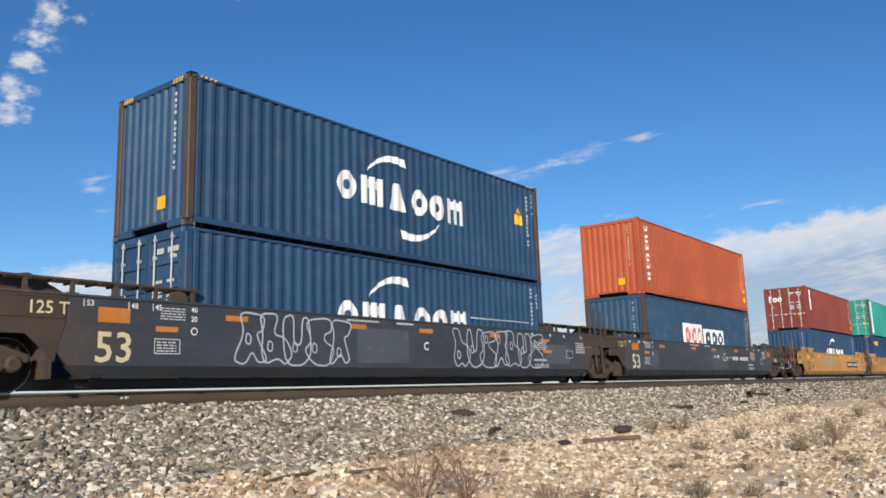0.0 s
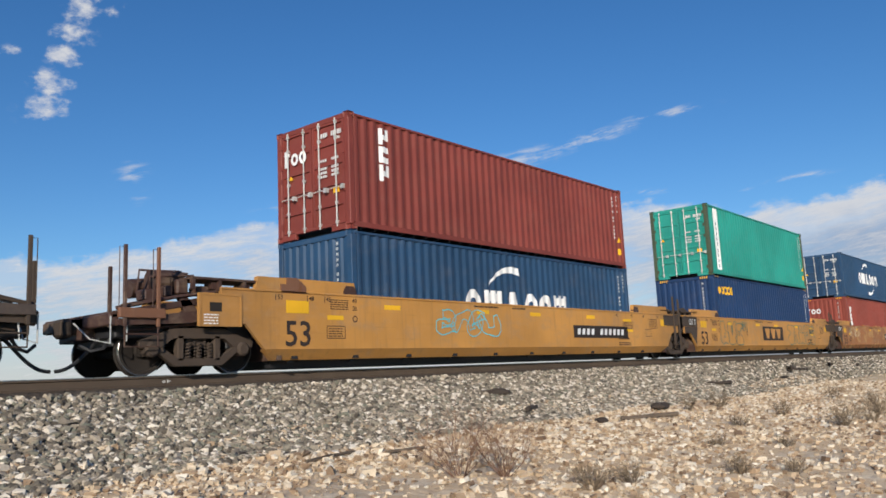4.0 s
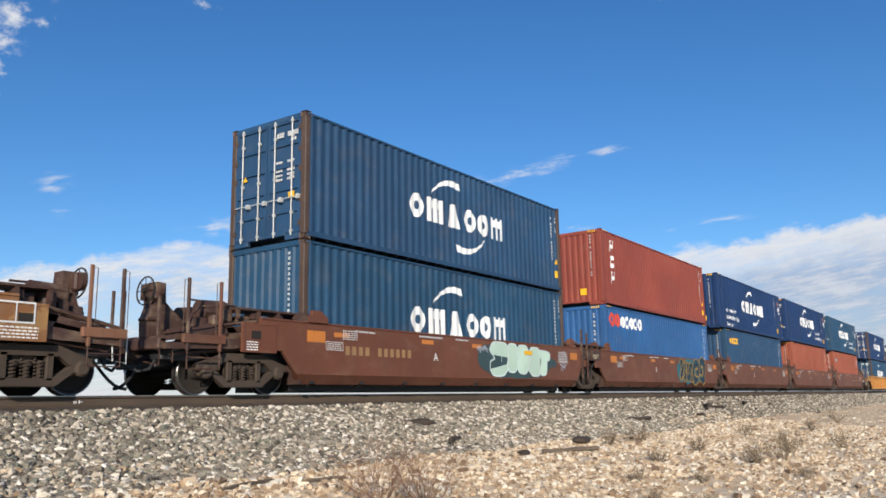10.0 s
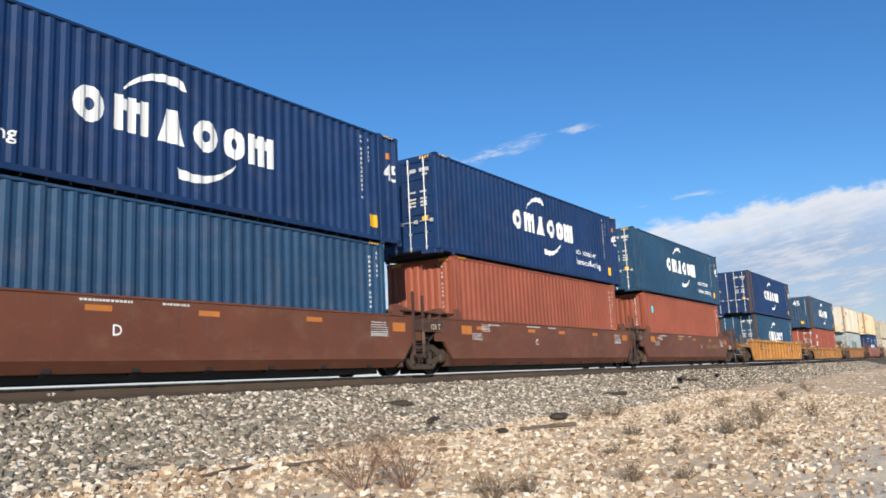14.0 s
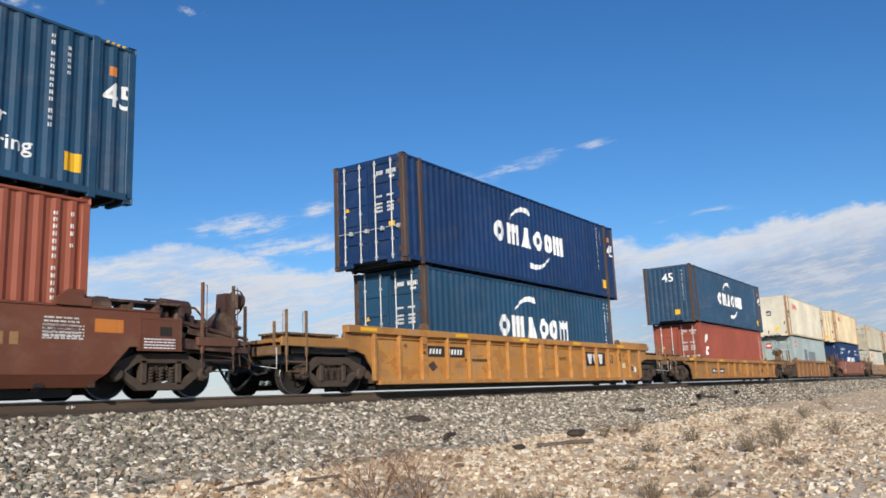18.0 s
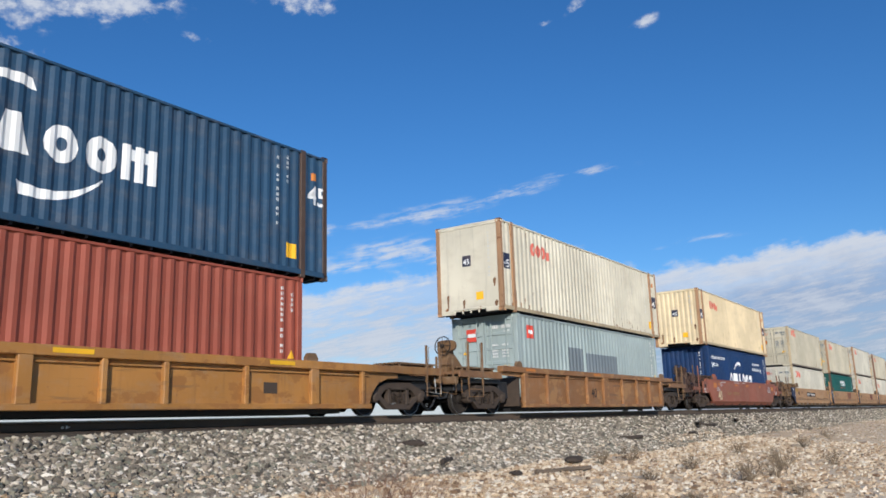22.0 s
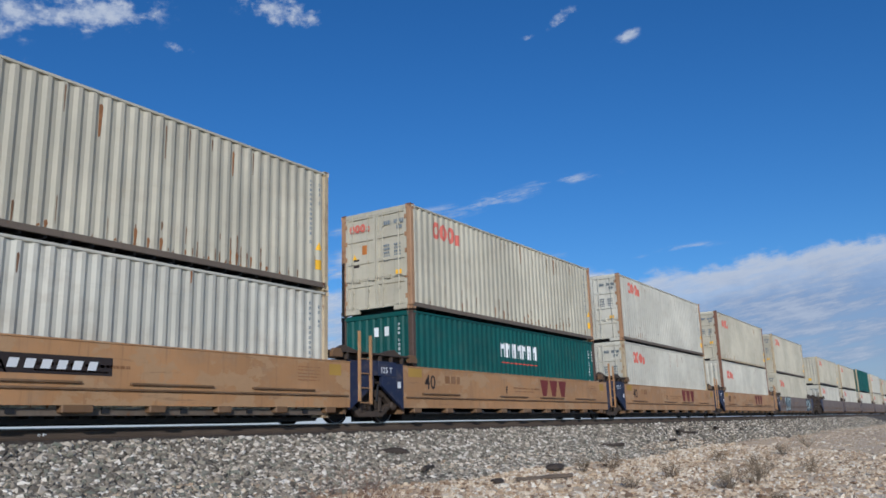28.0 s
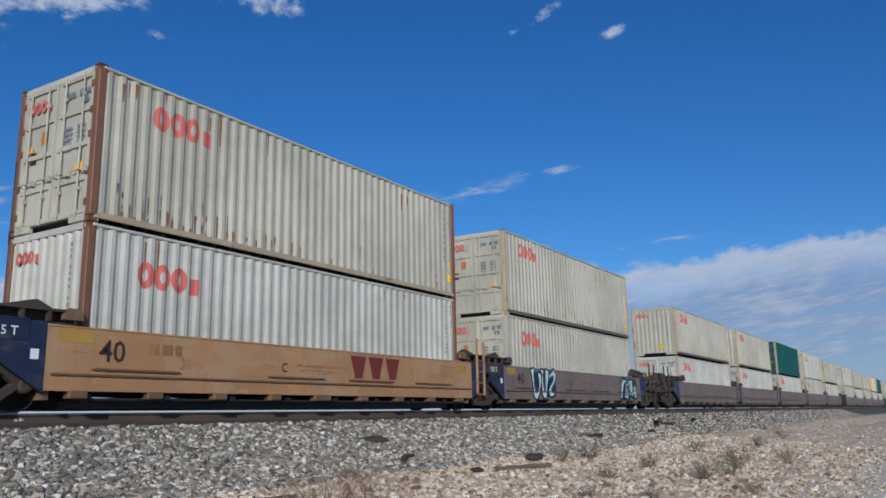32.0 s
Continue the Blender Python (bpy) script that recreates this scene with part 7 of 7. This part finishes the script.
u = well_car("48", "ribbed", M["car_ochre"], "end", "end", "", "orange-yellow ribbed well car with a black number panel", 1.15, [-7.9, -6.1, -4.22, -2.35, -1.12, 0.11, 1.42, 2.61, 4.44, 6.33, 7.9])
number_plate(u, -5.13, -2.99, 0.41, 0.65, "mark_dark", "mark_white", -1.303)
mark(u, "size_marking", lettering("53", -0.84, 0.50, 0.44), "mark_dark", "", -1.303)
mark(u, "data_plate", flat([rect(4.95, 5.32, 0.46, 0.68)]), "running_gear", "", -1.303)
for q in (-8.9, -4.0, 0.5, 5.0):
    mark(u, "reflector", flat([rect(q, q + 0.7, 1.03, 1.11)]), "mark_yellow", "worn reflective strip", -1.422)
place(u, 225.25, YC, 0)
load(219.17, 0.36, FORTY, STD, "brick_red", "door", "brick red container with white slanted blocks and lock rods", deco=uprights(2, 0.65, 1.6, 0.34, 0.62, 0.1), seed=53)
load(218.42, 2.96, FORTYFIVE, HC, "navy_worn", "front", "navy blue long container with rusty posts and a swoosh mark", "rust_post", deco=several(swooshes(1.17), forty_five(1.7, True)), seed=54)
u = well_car("40", "ribbed", M["car_dun"], "end", "end", "left", "rusty brown-orange ribbed well car", 1.36, [-5.98, -4.52, -3.03, -1.51, 0.0, 0.20, 1.70, 3.2, 4.6, 5.98])
mark(u, "size_marking", lettering("40", -1.05, 0.48, 0.48), "mark_dark", "", -1.303)
for q in (-6.0, -1.0, 4.0):
    mark(u, "reflector", flat([rect(q, q + 0.6, 1.24, 1.32)]), "mark_orange", "worn reflective strip", -1.422)
place(u, 246.83, YC, 0)


def grey_patches(root, L, h):
    for q in (rect(3.55, 4.8, 0.7, 1.72), rect(5.0, 7.9, 0.7, 1.58)):
        stick(root, "paint_patch", flat([q]), M["mark_patch"], "darker repainted patch")
    stick(root, "company_sign", flat([rect(0.68, 1.08, 1.84, 2.26)]), M["mark_red"], "small red company sign")
    stick_end(root, "company_sign", flat([rect(0.55, 0.95, 1.8, 2.2)]), M["mark_red"], x=0.012)
    stick_end(root, "sign_bar", flat([rect(0.6, 0.9, 1.94, 2.06)]), M["mark_white"], x=0.009)
    stick(root, "sign_bar", flat([rect(0.74, 1.02, 1.99, 2.11)]), M["mark_white"]).location.y = -0.003


def cream_45(root, L, h):
    stick(root, "size_panel", flat([rect(0.18, 0.58, h * 0.46, h * 0.63)]), M["car_navy"])
    stick(root, "size_marking", lettering("45", 0.2, h * 0.48, 0.34), M["mark_white"]).location.y = -0.003
    stick(root, "size_panel", flat([rect(L - 0.58, L - 0.18, h * 0.46, h * 0.63)]), M["car_navy"])
    stick(root, "size_marking", lettering("45", L - 0.56, h * 0.48, 0.34), M["mark_white"]).location.y = -0.003
    stick_end(root, "size_panel", flat([rect(1.0, 1.32, h * 0.52, h * 0.64)]), M["car_navy"], x=0.012)
    stick_end(root, "size_marking", lettering("45", 1.03, h * 0.54, 0.25), M["mark_white"], x=0.009)
    for bm in red_logo(2.02, h * 0.685, 0.9):
        stick(root, "line_mark", bm, M["mark_rose"])
    for k, (a, z, w, ln) in enumerate(((0.42, 0.62, 0.05, 0.5), (0.36, 0.2, 0.07, 0.09), (1.02, 0.42, 0.05, 0.3), (0.98, 0.16, 0.06, 0.09), (2.16, 1.0, 0.06, 0.25), (1.6, 0.16, 0.1, 0.08), (2.2, 0.3, 0.07, 0.2))):
        stick_end(root, "rust_stain", flat([[(a - w, z - 0.03), (a - w * 0.3, z - ln), (a + w * 0.4, z - ln * 0.8), (a + w, z), (a + w * 0.2, z + 0.05)]]), M["rust_bright" if k % 2 else "rust_run"], "rust run on the end wall", x=0.014)


load(240.76, 0.48, FORTY, STD, "grey_green", "door", "grey-green container with red signs and darker patches", deco=grey_patches, seed=55, rods=False)
load(239.96, 3.08, FORTYFIVE, HC, "pale_cream", "smooth", "rust-streaked cream long container with a red mark", "rust_cream", deco=cream_45, seed=56)

# unit N: single red-brown well
u = well_car("40", "smooth", M["car_red"], "end", "end", "left", "red-brown well car with a pale size number")
car_marks(u, "40", "smooth", "40", "mark_cream", 61, "", None, False)
number_plate(u, -3.9, -1.2, 0.66, 0.98, None, "mark_faded", slant=0.0)
place(u, 266.72, YC, 0)
load(260.64, 0.34, FORTY, HC, "navy_new", "front", "navy blue container with white lettering and a swoosh mark", deco=several(swooshes(0.95), words(("advanced container", "light steel"), 0.5, 2.25, 0.3), words(("eco container", "bamboo flooring"), -3.4, 2.2, 0.28)), seed=57)
load(259.86, 3.25, FORTYFIVE, HC, "cream", "front", "cream long container with rusty posts and a red mark", "rust_cream", deco=cream_45, seed=58)

# units O to S, five tan wells, and the dull wells that follow
TAN = [("O", 286.90), ("P", 302.42), ("Q", 317.82), ("R", 333.43), ("S", 348.95)]
for k, (nm, xc) in enumerate(TAN):
    u = well_car("40", "tan", M["car_tan"] if nm != "S" else M["car_mauve"], "end" if nm == "O" else "joint", "end" if nm == "S" else "joint", "", "tan well car with navy end panels and yellow ladders" if nm != "S" else "dull grey-brown well car with blue and white spray-can letters")
    mark(u, "size_marking", lettering("40", -5.78, 0.84, 0.52), "mark_dark", "", -1.352)
    mark(u, "load_limit_marking", lettering("125 T", -7.69, 1.17, 0.2), "mark_white", "", -1.378)
    mark(u, "data_plate", flat([rect(-6.98, -6.84, 0.82, 0.98)]), "mark_white", "", -1.357)
    for q in (rect(-6.5, -5.9, 1.12, 1.34), rect(6.0, 6.4, 1.05, 1.3)):
        mark(u, "reflector", flat([q]), "mark_gold", "", -1.352)
    mark(u, "unit_letter", lettering("AEDCB"[k], -1.4, 0.82, 0.27), "mark_dark", "", -1.352)
    small = bars(-0.9, 0.9, 0.95, 1.0, (0.05, 0.12), 70 + k) + bars(-0.8, 0.5, 0.86, 0.89, (0.05, 0.12), 75 + k) + bars(-4.8, -4.0, 1.0, 1.2, (0.3, 0.3), 1)
    for i in range(5):
        small += bars(5.0, 5.7, 0.9 + 0.07 * i, 0.925 + 0.07 * i, (0.05, 0.1), 80 + i)
    mark(u, "stencil", flat(small), "car_dun", "", -1.352)
    if nm == "O":
        number_plate(u, -2.75, 0.55, 0.82, 1.12, "mark_dark", "mark_white")
    elif nm in "PQR":
        big_word(u, 0.95, 0.76, 0.88, "mark_plum")
    else:
        sprayed(u, spray_piece(-4.6, 0.4, 1.8, 0.95, 36, 3, "mark_pale", "mark_blue", "mark_blue", 0.07), "blue and white spray-can letters")
        sprayed(u, spray_piece(4.2, 0.4, 1.9, 0.9, 37, 3, "mark_pale", "mark_blue", "mark_blue", 0.08), "blue and white spray-can letters")
    place(u, xc, YC, 0)
ST = "off-white container with a red mark and rust-streaked seams"
load(280.82, 0.12, FORTY, HC - 0.05, "white", "door", ST, "rust_ivory", deco=red_marks(1.1, 2.05), seed=62, col="mark_patch")
load(280.82, 2.98, FORTY, HC - 0.05, "ivory", "door", ST, "rust_ivory", 4, False, red_marks(1.2, 2.2), 63, col="mark_patch")


def script_word(root, L, h):
    for i in range(7):
        stick(root, "word_mark", flat(pillars(4.75 + i * 0.36, 4.75 + i * 0.36 + 0.27, 1.6, 2.05, 2, 0.09)), M["mark_white"], "plain white form")
    stick(root, "underline", flat([rect(4.8, 7.2, 1.42, 1.45)]), M["mark_red"])
    for x in (1.15, 1.5):
        stick_end(root, "paper_label", flat([rect(x, x + 0.15, 1.95, 2.2)]), M["mark_white"], x=0.012)


load(296.34, 0.33, FORTY, STD, "dark_green", "front", "dark green container with a white serif word mark", "rust_post", deco=script_word, seed=64)
load(296.34, 2.95, FORTY, HC, "ivory", "door", "off-white container with red mark and heavy rust streaks", "rust_cream", 4, False, red_marks(1.1, 2.1), 65, col="mark_patch")
load(311.74, 0.33, FORTY, HC, "white", "door", ST, "rust_ivory", 4, False, red_marks(1.05, 2.0), 66, col="mark_patch")
load(311.74, 3.24, FORTY, HC, "white", "door", ST, "rust_cream", 4, False, red_marks(1.1, 2.15), 67, col="mark_patch")
load(327.38, 0.35, FORTY, HC, "white", "front", "white container with a red mark and rust-eaten corner post", "rust_red", deco=red_marks(1.04, 1.85), seed=68, col="mark_patch")
load(327.38, 3.25, FORTY, HC, "ivory", "door", "stained off-white container with a red mark", "rust_red", 4, False, red_marks(1.21, 2.0), 69, col="mark_patch")
load(342.83, 0.24, FORTY, HC, "ivory", "door", ST, "ivory", 4, False, red_marks(1.1, 1.9), 70, col="mark_patch")
load(342.83, 3.13, FORTY, HC, "ivory", "door", ST, "rust_ivory", 4, False, red_marks(1.1, 2.1), 71, col="mark_patch")

proto = {}
FAR = [("T", 368.77, 0, "ivory", "white"), ("U", 383.76, 0, "ivory", "white"), ("V", 399.14, 1, "dark_green", "white"), ("W", 414.52, 0, "white", "ivory"), ("X", 429.91, 2, "ivory", "white"),
       ("Y", 449.58, 3, "white", "ivory"), ("Z", 464.96, 1, "ivory", "white"), ("a", 480.34, 1, "ivory", "ivory"), ("b", 495.73, 1, "cream", "white"), ("c", 511.11, 2, "dark_green", "white"), ("d", 530.78, 3, "ivory", "ivory"), ("e", 546.16, 1, "white", "white"), ("f", 561.54, 1, "ivory", "white"), ("g", 576.93, 1, "white", "white")]
for k, (nm, xc, kind, top, low) in enumerate(FAR):
    le = "end" if nm == "T" or kind == 3 else "joint"
    ri = "end" if kind == 2 else "joint"
    key = (le, ri)
    if key not in proto:
        proto[key] = place(well_car("40", "tan", M["car_mauve"], le, ri, "", "dull grey-brown well car far back in the train"), xc, YC, 0)
    else:
        place(copy_thing(proto[key], pose(xc, YC, 0)), xc, YC, 0)
    for paint, z in ((low, 0.2), (top, 2.86)):
        key = (paint, z)
        if key not in proto:
            h = STD if k < 2 else 2.75
            proto[key] = load(xc - 6.1, z, FORTY, h, paint, "front" if nm == "T" and z > 1 else "door", "plain dark green steel container" if paint == "dark_green" else "off-white container with a small red mark", "rust_ivory", 4, False, red_marks(1.1, 1.8) if paint != "dark_green" else None, 90 + k, col="mark_patch")
        else:
            place(copy_thing(proto[key], pose(xc - 6.1, YN, z)), xc - 6.1, YN, z)

# ---- ground, track, plants, sky ----
ground()
track()
ground_cover()
dark_stone = plain("dark_slag", (0.055, 0.040, 0.030), 0.9, 0.0, 8.0, 0.4)
old_wood = plain("weathered_wood", (0.14, 0.105, 0.075), 0.9, 0.0, 14.0, 0.4)
red_twigs = plain("reddish_twigs", (0.17, 0.095, 0.060), 0.9, 0.0, 20.0, 0.3)
twigs = plain("dry_twigs", (0.17, 0.125, 0.080), 0.9, 0.0, 20.0, 0.3)
lump("stone", 14.2, 10.6, 0.19, (1.7, 0.8, 0.5), -35, dark_stone, "dark chunk of broken tie on the ballast", 1)
lump("stone", 16.1, 7.75, 0.22, (1.4, 0.9, 0.42), 10, dark_stone, "dark brown stone on pale gravel", 2)
lump("stone", 13.25, 7.55, 0.15, (1.35, 0.9, 0.4), 30, dark_stone, "dark brown stone on pale gravel", 3)


def stick_piece(x, y, length, r, turn, label):
    bm = bmesh.new()
    rr = random.Random(int(x * 10))
    pts = [(-length / 2 + length * k / 6, 0.02 * rr.uniform(-1, 1), 0.01 * rr.uniform(-1, 1)) for k in range(7)]
    tube(bm, pts, r, 6)
    ob = part("wood_piece", bm, dark_stone if y > 9 else old_wood, None)
    ob.matrix_basis = pose(x, y, float(relief(x, y)) + r * 0.8 + (0.05 if y > 9 else 0.015), 0, 0, turn)
    return tagged(ob, label, "wood")


stick_piece(6.95, 7.85, 1.0, 0.02, 12, "thin weathered stick lying on the gravel")
stick_piece(7.95, 7.5, 0.6, 0.02, -14, "thin weathered stick lying on the gravel")
stick_piece(14.5, 7.2, 1.4, 0.04, -22, "pale weathered plank end on the sand")
for x, y, size, turn in ((34.2, 10.66, 1.7, 24), (35.2, 10.5, 1.0, -10), (40.6, 10.8, 1.6, 20), (44.0, 10.45, 1.6, 12), (30.7, 9.8, 0.7, 0), (24.7, 9.84, 1.0, -24), (44.8, 8.3, 1.2, 4), (13.7, 9.4, 0.8, 20)):
    stick_piece(x, y, size, 0.035 + 0.02 * size, turn, "dark splinter of broken tie on the ballast")
lump("stone", 6.4, 8.95, 0.06, (1.6, 0.9, 0.7), 20, dark_stone, "small dark clod on the grey ballast", 6)
SHRUBS = ((7.2, 5.95, 1.0, 1.3), (7.7, 5.7, 0.8, 1.2), (7.5, 4.45, 0.42, 1.5), (8.1, 4.3, 0.35, 1.5), (9.9, 3.8, 0.34, 1.4), (10.4, 3.3, 0.26, 1.3), (17.0, 7.5, 0.42, 0.7), (19.0, 7.6, 0.5, 1.2), (17.8, 5.8, 0.42, 1.4),
          (16.7, 4.3, 0.62, 1.2), (18.9, 4.15, 0.7, 1.0), (17.6, 4.0, 0.55, 1.0), (14.6, 5.5, 0.34, 1.6), (12.0, 4.9, 0.24, 1.6), (12.7, 4.1, 0.25, 1.5), (14.9, 3.05, 0.3, 1.4), (24.0, 6.4, 0.5, 1.3), (29.0, 5.6, 0.55, 1.3), (36.0, 6.0, 0.6, 1.3), (22.0, 3.6, 0.5, 1.3))
for k, (x, y, s, spread) in enumerate(SHRUBS):
    shrub(x, y, s, 100 + k, red_twigs if k < 2 else twigs, 80 if k < 2 else 120, spread)
cloud_backdrop(False)
high_cloud = cloud_backdrop(True)


# ---- movement of the train ----
TRAVEL = ((0, -0.16), (2, -20.16), (4, -40.12), (6, -59.99), (8, -79.92), (10, -99.83), (12, -119.59), (14, -139.34), (16, -159.12), (18, -178.99), (20, -198.94), (22, -218.99), (24, -239.07), (26, -259.14), (28, -279.22), (30, -299.18), (32, -319.27))


def motions():
    """The whole train rolls past along the track."""
    for thing in MOVERS:
        x, y, z = thing.location
        walk(thing, [(t, pose(x + s, y, z)) for t, s in TRAVEL])
    # the high puffs sink slowly towards the far end of the land
    across = Vector((math.cos(radians(45)), -math.sin(radians(45)), 0))
    walk(high_cloud, [(t, Matrix.Rotation(radians(a), 4, across)) for t, a in ((0, 1.1), (8, 0.75), (16, 0.35), (23, 0.0), (32, -0.6))])
    # every wheelset turns as far as the train rolls; those at the same end of a truck share their keys
    ts, ss = zip(*TRAVEL)
    shared = {}
    for w in [o for o in bpy.data.objects if o.name.startswith("wheelset")]:
        dx = round(w.location.x, 3)
        if dx not in shared:
            rows = [k / FPS for k in range(32 * FPS + 1)]
            walk(w, [(t, pose(dx, 0, 0.419, 0, math.degrees(float(np.interp(t, ts, ss)) / 0.419), 0)) for t in rows])
            shared[dx] = w.animation_data
        else:
            w.rotation_mode = "QUATERNION"
            keys = w.animation_data_create()
            keys.action, keys.action_slot = shared[dx].action, shared[dx].action_slot


motions()
